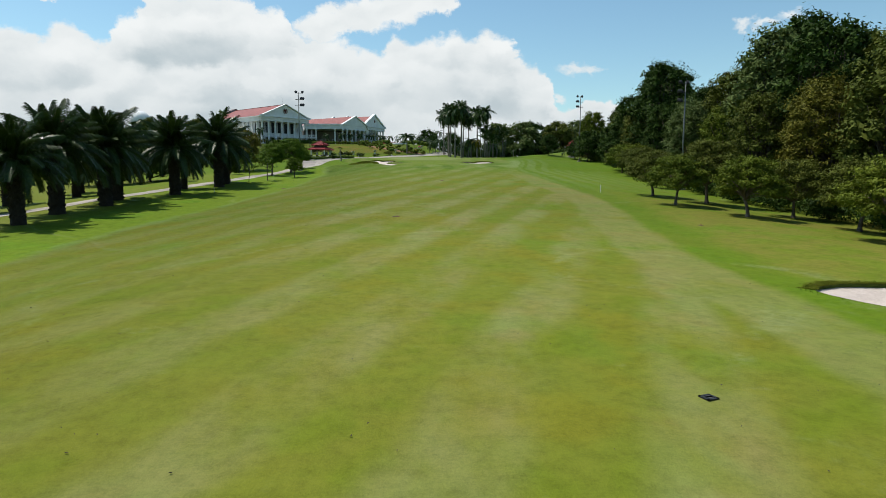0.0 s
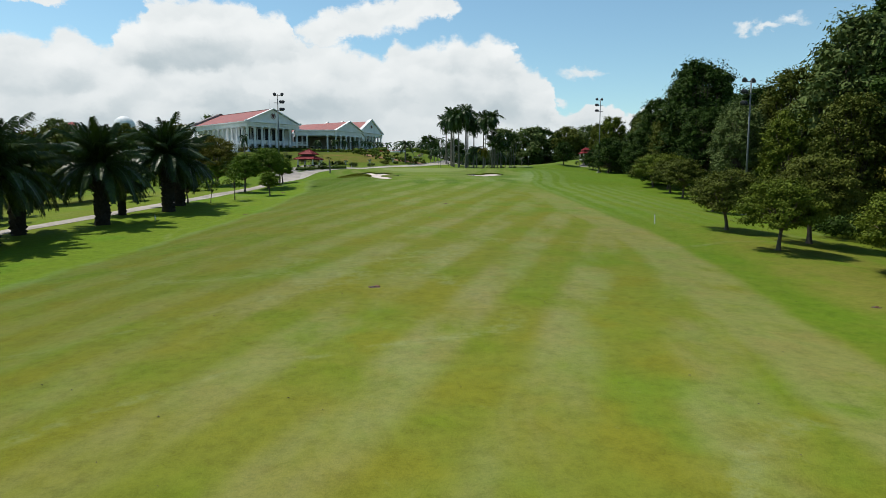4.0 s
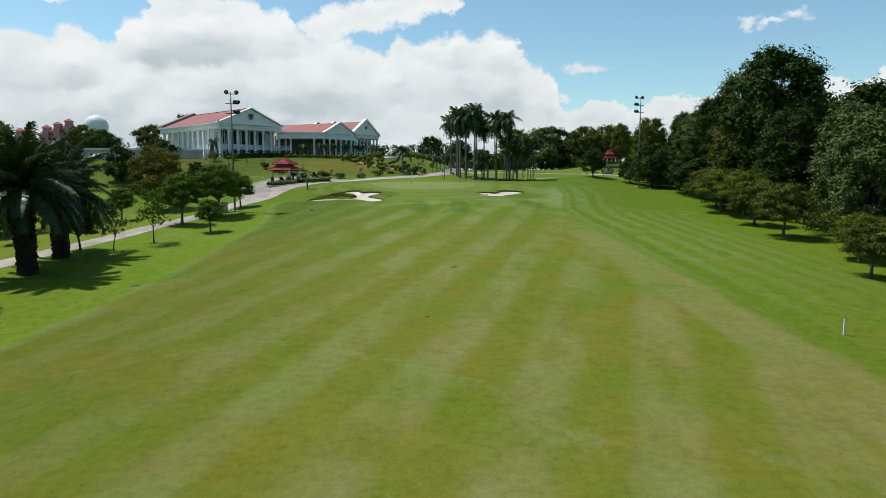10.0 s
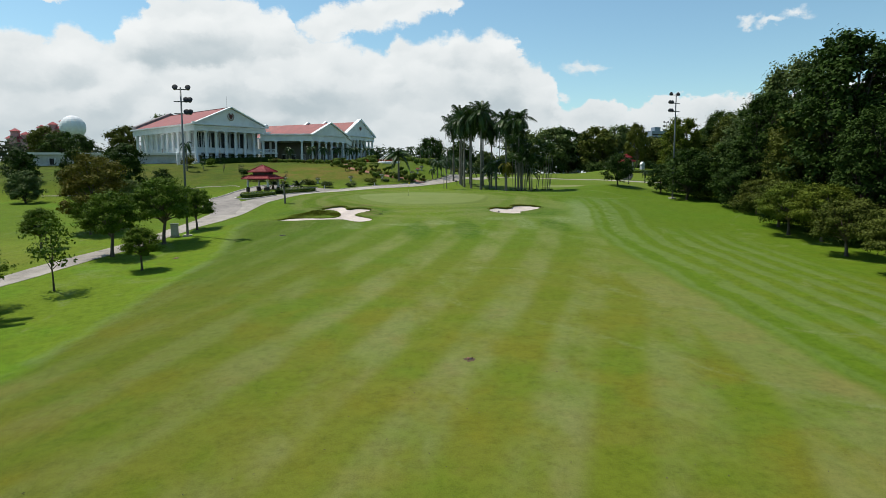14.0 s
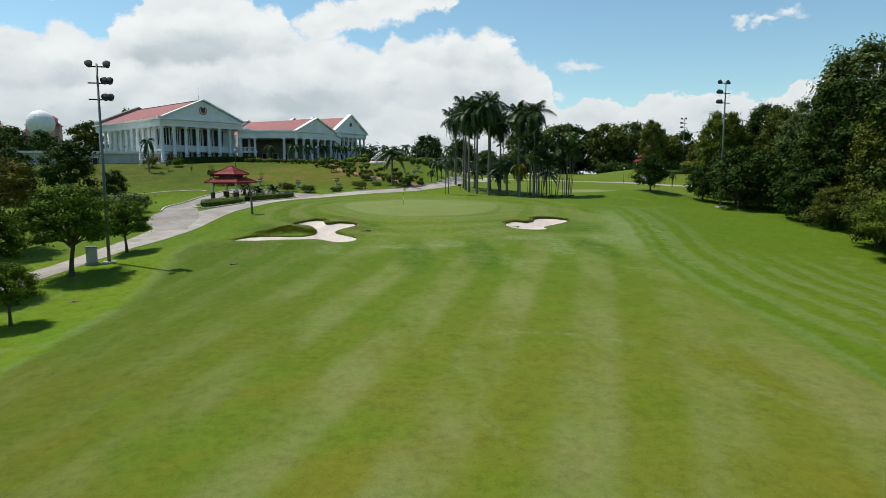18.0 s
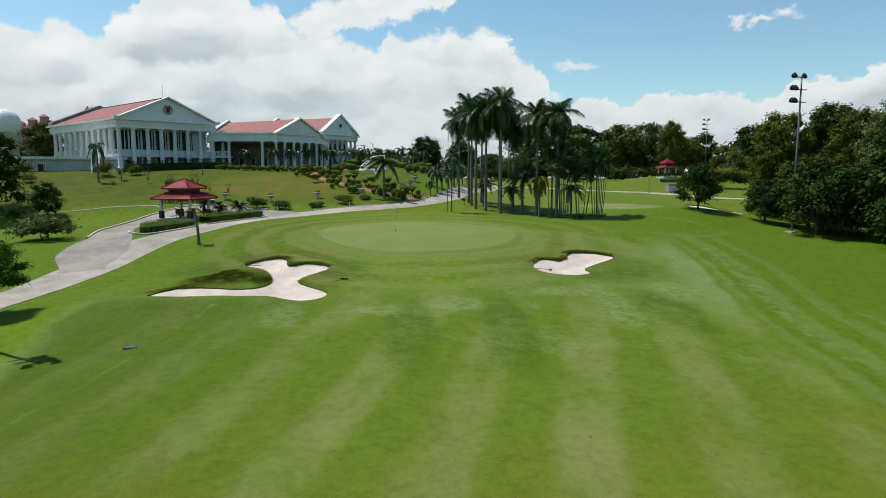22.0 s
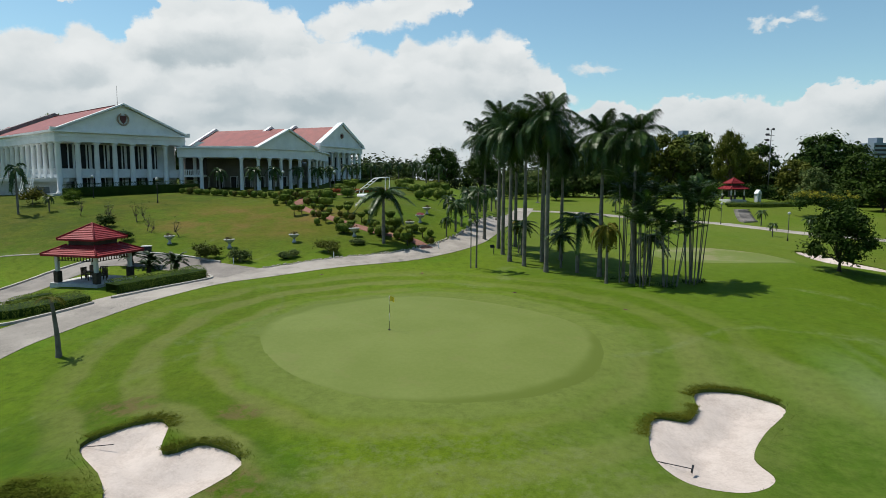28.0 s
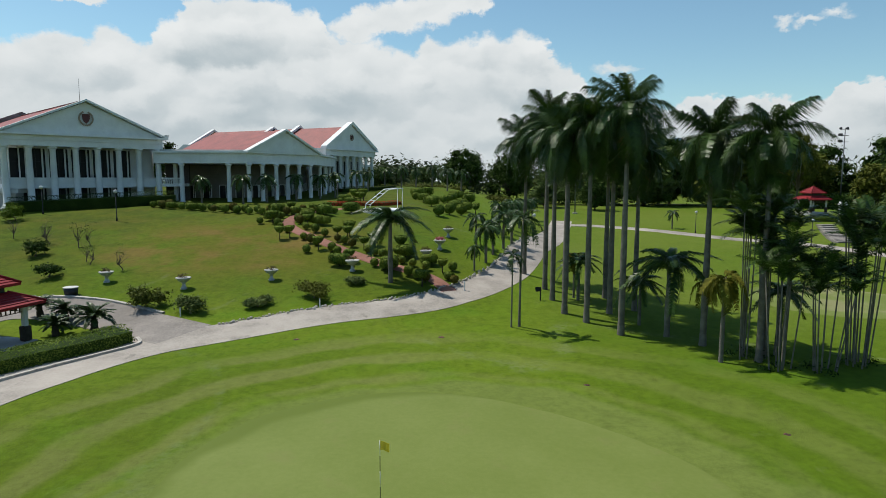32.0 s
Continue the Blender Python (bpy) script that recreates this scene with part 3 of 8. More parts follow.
def paving(name, col, dark, scale=0.35):
    n = Nodes(name, 0.9, 0.0, 0.2)
    f = n.math("ADD", n.math("MULTIPLY", n.noise(scale, 6.0, 0.68), 0.6), n.math("MULTIPLY", n.noise(7.0, 5.0, 0.7), 0.4))
    stain = n.step(n.noise(0.8, 5.0, 0.7, stretch=(1.0, 0.5, 1.0)), 0.60, 0.72)
    c = n.mix(n.step(f, 0.32, 0.66), dark, col)
    # broad bleached and dusty areas
    c = n.mix(n.math("MULTIPLY", n.step(n.noise(0.13, 5.0, 0.62), 0.47, 0.60), 0.5), c, tuple(v * 1.12 for v in col))
    c = n.mix(n.math("MULTIPLY", n.step(n.noise(0.10, 4.0, 0.6, stretch=(1.0, 0.7, 1.0)), 0.52, 0.64), 0.45), c, dark)
    n.color(n.mix(n.math("MULTIPLY", stain, 0.5), c, tuple(d * 0.5 for d in dark)))
    n.bump(n.noise(30.0, 4.0), 0.3, 0.01)
    return n.mat


def roof_tiles(name, col, dark, pitch=0.32):
    """Clay tiles in courses, faded unevenly."""
    n = Nodes(name, 0.6, 0.0, 0.3)
    sep = n.tree.nodes.new("ShaderNodeSeparateXYZ")
    n.put(sep.inputs[0], n.local)
    course = n.math("FRACT", n.math("MULTIPLY", sep.outputs[2], 1 / (pitch * 0.55)))
    f = n.math("ADD", n.math("MULTIPLY", n.noise(0.5, 5.0, 0.65), 0.6), n.math("MULTIPLY", n.noise(6.0, 4.0), 0.4))
    c = n.mix(n.step(f, 0.32, 0.68), dark, col)
    c = n.mix(n.math("MULTIPLY", n.step(course, 0.85, 1.0), 0.5), c, tuple(d * 0.4 for d in dark))
    n.color(c)
    n.bump(course, 0.5, 0.03)
    return n.mat


def glass(name, col=(0.02, 0.025, 0.03)):
    n = Nodes(name, 0.08, 0.0, 0.5)
    n.color(n.mix(n.noise(0.4, 2.0), col, tuple(c * 2.2 for c in col)))
    return n.mat


M_TURF, M_GREEN, M_SAND = turf(), green_turf(), sand()
M_ROAD = paving("worn_concrete", (0.37, 0.335, 0.295), (0.20, 0.180, 0.158))
M_LANE = paving("dark_lane", (0.29, 0.262, 0.235), (0.150, 0.136, 0.122))
M_KERB = plain("kerb_stone", (0.50, 0.47, 0.42), 0.9, vary=0.4, bump=0.3)
M_BRICKPATH = paving("brick_paving", (0.27, 0.135, 0.10), (0.17, 0.08, 0.06), 0.8)
M_BANK = plain("turf_bank", (0.090, 0.130, 0.016), 0.95, vary=0.55, scale=3.0, bump=0.8)
M_RANK = foliage("rank_grass", (0.092, 0.122, 0.012), (0.165, 0.185, 0.030), 0.8, 0.40, 0.03)
M_TUFT = foliage("rim_grass", (0.060, 0.095, 0.008), (0.115, 0.165, 0.018))
M_URN = plain("aged_white_paint", (0.50, 0.50, 0.48), 0.8, vary=0.35, scale=4.0, bump=0.2)
M_SOIL = plain("bare_soil", (0.115, 0.075, 0.045), 0.95, vary=0.5, scale=2.0, bump=0.5)
M_WHITE = plain("white_paint", (0.73, 0.745, 0.745), 0.65, vary=0.16, scale=0.6)
M_CREAM = plain("cream_wall", (0.66, 0.65, 0.61), 0.75, vary=0.15, scale=0.5)
M_GREYWALL = plain("weathered_wall", (0.55, 0.55, 0.53), 0.85, vary=0.35, scale=0.5)
M_COPING = plain("stained_coping", (0.27, 0.25, 0.245), 0.9, vary=0.5, scale=0.8)
M_ROOF = roof_tiles("clay_roof", (0.30, 0.066, 0.056), (0.17, 0.040, 0.036))
M_REDROOF = roof_tiles("red_roof", (0.30, 0.020, 0.026), (0.19, 0.013, 0.018), 0.28)
M_GLASS = plain("dark_window", (0.012, 0.012, 0.014), 0.35, vary=0.5, scale=0.7, spec=0.25)
M_PALEGLASS = glass("greenish_glass", (0.10, 0.14, 0.14))
# pale beige wall, its colour darkened to stand for the gallery's shade
M_GALLERY = plain("dimmed_beige_wall", (0.22, 0.205, 0.185), 0.85, vary=0.3, scale=0.4)
# dark colour put where only dim insides would show
M_DIMPAINT = plain("dim_inside_paint", (0.085, 0.068, 0.060), 0.9, vary=0.5, scale=0.4)
M_STEEL = plain("galvanised_steel", (0.17, 0.18, 0.18), 0.55, 0.4, 0.25, 4.0)
M_DARKSTEEL = plain("dark_metal", (0.035, 0.037, 0.04), 0.5, 0.3, 0.3, 4.0)
M_LAMP = plain("lamp_glass", (0.55, 0.56, 0.55), 0.25, 0.0, 0.1, 4.0, spec=0.5)
M_EMBLEM = plain("emblem_maroon", (0.12, 0.035, 0.035), 0.5, 0.0, 0.4, 3.0)
M_GILT = plain("emblem_gilt", (0.35, 0.27, 0.20), 0.5, 0.2, 0.4, 4.0)
M_WOOD = plain("dark_timber", (0.075, 0.045, 0.030), 0.6, vary=0.4, scale=6.0)
M_STONE = plain("pale_stone", (0.42, 0.39, 0.35), 0.9, vary=0.3, scale=5.0, bump=0.4)

M_BLACK = plain("black_plastic", (0.02, 0.02, 0.02), 0.5, vary=0.3)
M_PALMBARK = plain("palm_bark", (0.190, 0.172, 0.145), 0.9, vary=0.45, scale=2.5, bump=0.5)
M_DARKBARK = plain("dark_bark", (0.075, 0.060, 0.045), 0.95, vary=0.5, scale=3.0, bump=0.8)
M_OILBARK = plain("oil_palm_bark", (0.034, 0.028, 0.021), 0.95, vary=0.5, scale=3.0, bump=0.8)
M_BARK = plain("tree_bark", (0.14, 0.11, 0.085), 0.95, vary=0.5, scale=3.0, bump=0.8)
M_SHAFT = plain("crownshaft", (0.10, 0.17, 0.05), 0.45, vary=0.3, scale=2.0)
M_ROYAL = foliage("royal_frond", (0.010, 0.028, 0.005), (0.056, 0.116, 0.016), 0.40, 0.14, 0.30)
M_OIL = foliage("oil_palm_frond", (0.010, 0.025, 0.005), (0.048, 0.088, 0.013), 0.42, 0.09, 0.24)
M_YELLOW = foliage("flag_cloth", (0.60, 0.55, 0.08), (0.78, 0.72, 0.14), 0.8, 0.5)
M_DRY = foliage("dry_frond", (0.13, 0.09, 0.035), (0.24, 0.17, 0.07), 0.7, 0.2)
M_DRYLEAF = foliage("dry_leaf", (0.050, 0.045, 0.020), (0.130, 0.105, 0.050))
M_LEAF = foliage("bright_leaf", (0.042, 0.086, 0.007), (0.125, 0.190, 0.016))
M_LEAFD = foliage("deep_leaf", (0.010, 0.026, 0.005), (0.056, 0.100, 0.016))
M_LEAFO = foliage("olive_leaf", (0.040, 0.056, 0.008), (0.120, 0.142, 0.025))
M_LEAFL = foliage("lime_olive_leaf", (0.046, 0.074, 0.007), (0.140, 0.178, 0.020))
M_LEAFY = foliage("yellowing_leaf", (0.050, 0.060, 0.008), (0.155, 0.145, 0.020))
M_LEAFG = foliage("grey_green_leaf", (0.052, 0.084, 0.024), (0.135, 0.175, 0.055))
M_HEDGE = foliage("clipped_hedge", (0.036, 0.074, 0.009), (0.210, 0.275, 0.046), 0.6, 0.10)
# leaves of dark hedges, and hedge cores coloured for the shade inside
M_HEDGED = foliage("dark_hedge_and_shade", (0.014, 0.034, 0.007), (0.044, 0.076, 0.013), 0.6, 0.06)
M_HEDGEO = foliage("bronze_hedge", (0.060, 0.066, 0.012), (0.145, 0.130, 0.028))
M_FLOWER = foliage("pink_flowers", (0.28, 0.06, 0.10), (0.55, 0.20, 0.26), 0.7, 0.3)
M_REDFLOWER = foliage("red_flowers", (0.22, 0.03, 0.02), (0.50, 0.09, 0.05), 0.7, 0.3)
M_GOLDFLOWER = foliage("golden_blossom", (0.20, 0.20, 0.02), (0.50, 0.46, 0.06), 0.7, 0.3)
# greyed leaf colour for the skyline, with haze mixed into it
M_FAR = foliage("far_leaf_haze", (0.028, 0.042, 0.022), (0.062, 0.085, 0.040), 0.7, 0.2)
M_APT = plain("apartment_wall", (0.46, 0.27, 0.27), 0.9, vary=0.25, scale=0.08)
M_APTROOF = plain("apartment_roof", (0.36, 0.07, 0.08), 0.8, vary=0.3, scale=0.2)
# the blue-grey puts the haze of distance into the towers' colour
M_TOWER = plain("far_tower_haze", (0.20, 0.25, 0.32), 0.6, vary=0.2, scale=0.05)


# ---- the lie of the land ----
def sm(a, b, v):
    u = min(1.0, max(0.0, (v - a) / (b - a)))
    return u * u * (3 - 2 * u)

def profile(y):
    """Height along the middle of the hole, tee end to the far lawns."""
    if y < -72:
        z = -5.5 + (y + 72) * 0.066 + 0.000155 * (y + 72) ** 2 * (1 if y > -190 else 0)
        if y < -190:
            z = -11.13 + (y + 190) * 0.03
        return max(z, -16.0)
    if y < -24:
        return -5.5 + (y + 72) * 0.0605
    if y < 0:
        u = (y + 24) / 24
        return -2.6 + 2.6 * (u + 0.25 * u * (1 - u))
    if y < 20:
        return 0.02 * y
    return 0.4 + 0.03 * (y - 20) if y < 130 else 3.7 - 0.008 * (y - 130)

def bump(x, y, cx, cy, rx, ry, h):
    d = ((x - cx) / rx) ** 2 + ((y - cy) / ry) ** 2
    return h * math.exp(-d) if d < 9 else 0.0

def lay(x, y):
    z = profile(y)
    far = sm(-10, 12, y)
    if x < 0:
        z -= (1.35 * sm(6, 24, -x) + 1.3 * sm(34, 60, -x)) * (1 - 0.75 * far * (1 - sm(28, 34, -x) * 0.8)) * (1 - sm(20, 34, y))
    else:
        z -= 0.3 * sm(10, 24, x) * (1 - far) + 1.1 * sm(24, 44, x) * (1 - sm(14, 40, y)) + 4.0 * sm(48, 90, x) * (1 - sm(-10, 30, y))
    # the clubhouse lawn climbs on one side
    z += (1 - sm(-2, 20, x)) * 4.9 * sm(16, 64, y) * (1 - sm(-50, -120, x) * 0.0) * (1 - 0.55 * sm(115, 180, y))
    z += bump(x, y, 39, 17.5, 9, 8, 1.9)
    z += bump(x, y, 66, 92, 16, 12, 2.6)
    z += bump(x, y, -21, -24, 7, 7, 0.8) + bump(x, y, 17, -10, 8, 7, -0.6)
    return z


# ---- mesh helpers ----
def mesh_of(name, verts, faces, mat, smooth=False):
    me = bpy.data.meshes.new(name)
    me.from_pydata([tuple(v) for v in verts], [], faces)
    me.materials.append(mat)
    if smooth:
        me.polygons.foreach_set("use_smooth", [True] * len(me.polygons))
    me.update()
    return me


def thing(name, me=None, at=(0, 0, 0), turn=0.0, label="", category="", group="", kind=""):
    ob = new(name, me)
    ob.matrix_basis = pose(*at, 0, 0, turn)
    return tagged(ob, label, category, group, kind)


def part(name, me, parent, at=None, label="", kind=""):
    """One mesh as a part of a thing or of another part."""
    ob = new(name, me)
    ob.parent = parent
    if at is not None:
        ob.matrix_basis = at
    return tagged(ob, label, kind=kind)


def bm_mesh(name, bm, mat, smooth=False):
    me = bpy.data.meshes.new(name)
    bm.to_mesh(me)
    bm.free()
    me.materials.append(mat)
    if smooth:
        me.polygons.foreach_set("use_smooth", [True] * len(me.polygons))
    return me


def box(name, mat, lo, hi, bevel=0.0):
    """A block between two corners, its edges rounded off by bevel."""
    bm = bmesh.new()
    size, mid = Vector(hi) - Vector(lo), (Vector(hi) + Vector(lo)) / 2
    bmesh.ops.create_cube(bm, size=1.0, matrix=Matrix.Translation(mid) @ Matrix.Diagonal((*size, 1)))
    if bevel:
        bmesh.ops.bevel(bm, geom=bm.edges[:], offset=bevel, segments=2, affect="EDGES")
    return bm_mesh(name, bm, mat)


def boxes(name, mat, many):
    verts, faces = [], []
    for lo, hi in many:
        b = len(verts)
        verts += [(x, y, z) for z in (lo[2], hi[2]) for x, y in ((lo[0], lo[1]), (hi[0], lo[1]), (hi[0], hi[1]), (lo[0], hi[1]))]
        faces += [tuple(b + i for i in f) for f in ((3, 2, 1, 0), (4, 5, 6, 7), (0, 1, 5, 4), (1, 2, 6, 5), (2, 3, 7, 6), (3, 0, 4, 7))]
    return mesh_of(name, verts, faces, mat)


def lathe(name, mat, rings, seg=14, smooth=True):
    """A turned form from (radius, height) rings, closed at both ends."""
    verts, faces = [], []
    for r, z in rings:
        verts += [(r * math.cos(2 * math.pi * k / seg), r * math.sin(2 * math.pi * k / seg), z) for k in range(seg)]
    for i in range(len(rings) - 1):
        faces += [(i * seg + k, i * seg + (k + 1) % seg, (i + 1) * seg + (k + 1) % seg, (i + 1) * seg + k) for k in range(seg)]
    faces += [tuple(range(seg - 1, -1, -1)), tuple(range((len(rings) - 1) * seg, len(rings) * seg))]
    return mesh_of(name, verts, faces, mat, smooth)


def tube(verts, faces, path, radii, seg=7):
    """Adds a tapered limb along a path to lists of vertices and faces."""
    base = len(verts)
    for i, p in enumerate(path):
        d = (path[min(i + 1, len(path) - 1)] - path[max(i - 1, 0)]).normalized()
        side = d.cross(Vector((0.13, 0.31, 0.94))).normalized()
        up = d.cross(side)
        for k in range(seg):
            a = 2 * math.pi * k / seg
            verts.append(tuple(p + (side * math.cos(a) + up * math.sin(a)) * radii[i]))
    for i in range(len(path) - 1):
        faces += [(base + i * seg + k, base + i * seg + (k + 1) % seg, base + (i + 1) * seg + (k + 1) % seg, base + (i + 1) * seg + k) for k in range(seg)]
    faces.append(tuple(base + (len(path) - 1) * seg + k for k in range(seg)))


def prism(name, mat, outline, z0, z1):
    """A plan outline raised from z0 to z1."""
    n = len(outline)
    verts = [(x, y, z0) for x, y in outline] + [(x, y, z1) for x, y in outline]
    faces = [tuple(range(n - 1, -1, -1)), tuple(range(n, 2 * n))] + [(i, (i + 1) % n, n + (i + 1) % n, n + i) for i in range(n)]
    return mesh_of(name, verts, faces, mat)


def spline(points, steps=6, closed=False):
    """A smooth line through plan points."""
    pts = [Vector(p) for p in points]
    n, out = len(pts), []
    for i in range(n if closed else n - 1):
        a, b, c, d = (pts[(i + k - 1) % n] if closed else pts[min(max(i + k - 1, 0), n - 1)] for k in range(4))
        for s in range(steps):
            t = s / steps
            out.append(0.5 * (2 * b + (c - a) * t + (2 * a - 5 * b + 4 * c - d) * t * t + (3 * b - a - 3 * c + d) * t**3))
    return out if closed else out + [pts[-1]]


def on_ground(x, y, dz=0.0):
    return (x, y, lay(x, y) + dz)


# ---- ground, bunkers, green and paths ----
BUNKERS = [  # outlines, walked round once
    spline([(-16.3, -20.9), (-14.9, -18.9), (-10.2, -20.1), (-8.4, -19.0), (-9.2, -16.5), (-11.7, -13.3), (-9.9, -11.5), (-8.7, -11.9),
            (-8.0, -14.2), (-6.5, -13.6), (-4.6, -15.3), (-6.5, -18.7), (-4.1, -21.3), (-4.8, -22.8), (-7.2, -22.9), (-11.8, -21.6)], 5, True),
    spline([(11.9, -12.3), (12.8, -10.6), (14.2, -10.7), (15.2, -9.4), (15.9, -7.6), (17.8, -7.5), (19.6, -9.2), (17.3, -11.7),
            (15.7, -13.9), (15.6, -15.7), (14.0, -16.7), (12.1, -16.3), (11.4, -14.6)], 5, True),
    spline([(17.4, -142.2), (19.3, -140.8), (22.5, -141.2), (24.4, -143.8), (22.8, -146.3), (19.6, -146.0), (17.9, -144.2)], 5, True),
    spline([(45.0, 34.5), (47.2, 33.0), (48.0, 28.5), (48.8, 23.8), (47.0, 22.2), (45.2, 25.2), (44.4, 29.0)], 5, True)]


def inside(x, y, loop):
    hit = False
    for a, b in zip(loop, loop[1:] + loop[:1]):
        if (a.y > y) != (b.y > y) and x < (b.x - a.x) * (y - a.y) / (b.y - a.y) + a.x:
            hit = not hit
    return hit


def rim_gap(x, y, loop):
    p, best = Vector((x, y)), 1e9
    for a, b in zip(loop, loop[1:] + loop[:1]):
        d = b - a
        t = min(1.0, max(0.0, (p - a).dot(d) / max(d.dot(d), 1e-9)))
        best = min(best, (p - a - d * t).length)
    return best


def lip(x, y):
    """Turf stands up a little round the sand, most on the far side."""
    z = 0.0
    for loop in BUNKERS:
        cx, cy = sum(p.x for p in loop) / len(loop), sum(p.y for p in loop) / len(loop)
        if abs(x - cx) > 12 or abs(y - cy) > 12:
            continue
        z += 0.13 * math.exp(-((rim_gap(x, y, loop) / 1.1) ** 2)) * (0.25 + 0.75 * sm(-5.0, 5.0, y - cy))
    return z


def brow(x, y):
    """A soft brow of turf that hides the cross-shaped bunker's near arm from afar."""
    t = min(1.0, max(0.0, (x + 17.5) / 9.5))
    gap = math.hypot(x - (-17.5 + 9.5 * t), y - (-22.6 - 1.2 * t))
    return 0.46 * math.exp(-((gap / 1.5) ** 2))


def top(x, y):
    z = lay(x, y)
    z += 0.10 * noise.noise((x * 0.09, y * 0.09, 3.0)) + 0.05 * noise.noise((x * 0.4, y * 0.4, 7.0))
    # a hummock between the arms of the cross-shaped bunker
    hump = math.exp(-(((x + 12.3) / 3.1) ** 2 + ((y + 16.9) / 1.7) ** 2))
    z += hump * (0.50 + 0.16 * noise.noise((x * 0.7, y * 0.7, 1.0)) + 0.10 * noise.noise((x * 1.9, y * 1.9, 6.0)))
    z += brow(x, y)
    return z + lip(x, y) if -20 < y < 40 or -30 < y <= -20 or -155 < y < -130 else z


def lines(fine, mid, far_lo, far_hi, wide=(0.5, 1.0)):
    """Grid lines: close-set, then wider, then growing out to the horizon."""
    out = list(np.arange(fine[0], fine[1], wide[0])) + [fine[1]]
    left, right = list(np.arange(mid[0], fine[0], wide[1])), list(np.arange(fine[1] + wide[1], mid[1] + 0.01, wide[1]))
    out = left + out + right
    step = 2.0
    while out[-1] < far_hi:
        out.append(out[-1] + step)
        step *= 1.22
    step = 2.0
    while out[0] > far_lo:
        out.insert(0, out[0] - step)
        step *= 1.22
    return [round(float(v), 3) for v in out]


def build_ground():
    from mathutils.geometry import delaunay_2d_cdt
    xs, ys = lines((-19, 22), (-72, 90), -1500, 1500), lines((-26, -4), (-176, 130), -500, 2600)
    verts, index, faces = [], {}, []

    def vert(x, y):
        key = (round(x, 3), round(y, 3))
        if key not in index:
            index[key] = len(verts)
            verts.append((x, y, top(x, y)))
        return index[key]

    def snap(v, marks, down):
        return max(m for m in marks if m <= v) if down else min(m for m in marks if m >= v)

    holes = []
    for loop in BUNKERS:
        x0, x1 = snap(min(p.x for p in loop) - 1.2, xs, True), snap(max(p.x for p in loop) + 1.2, xs, False)
        y0, y1 = snap(min(p.y for p in loop) - 1.2, ys, True), snap(max(p.y for p in loop) + 1.2, ys, False)
        holes.append((x0, x1, y0, y1))
        grid = [(x, y) for x in xs if x0 <= x <= x1 for y in ys if y0 <= y <= y1]
        grid = [p for p in grid if rim_gap(*p, loop) > 0.12 or p[0] in (x0, x1) or p[1] in (y0, y1)]
        pts = [Vector(p) for p in grid] + [Vector(p) for p in loop]
        edges = [(len(grid) + i, len(grid) + (i + 1) % len(loop)) for i in range(len(loop))]
        out, _, tris, *_ = delaunay_2d_cdt(pts, edges, [], 0, 1e-4)
        for tri in tris:
            cx, cy = sum(out[i].x for i in tri) / 3, sum(out[i].y for i in tri) / 3
            if not inside(cx, cy, loop):
                faces.append(tuple(vert(out[i].x, out[i].y) for i in tri))
    for i in range(len(xs) - 1):
        for j in range(len(ys) - 1):
            cx, cy = (xs[i] + xs[i + 1]) / 2, (ys[j] + ys[j + 1]) / 2
            if any(a < cx < b and c < cy < d for a, b, c, d in holes):
                continue
            faces.append((vert(xs[i], ys[j]), vert(xs[i + 1], ys[j]), vert(xs[i + 1], ys[j + 1]), vert(xs[i], ys[j + 1])))
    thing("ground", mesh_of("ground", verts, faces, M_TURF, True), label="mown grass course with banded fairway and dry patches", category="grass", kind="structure")


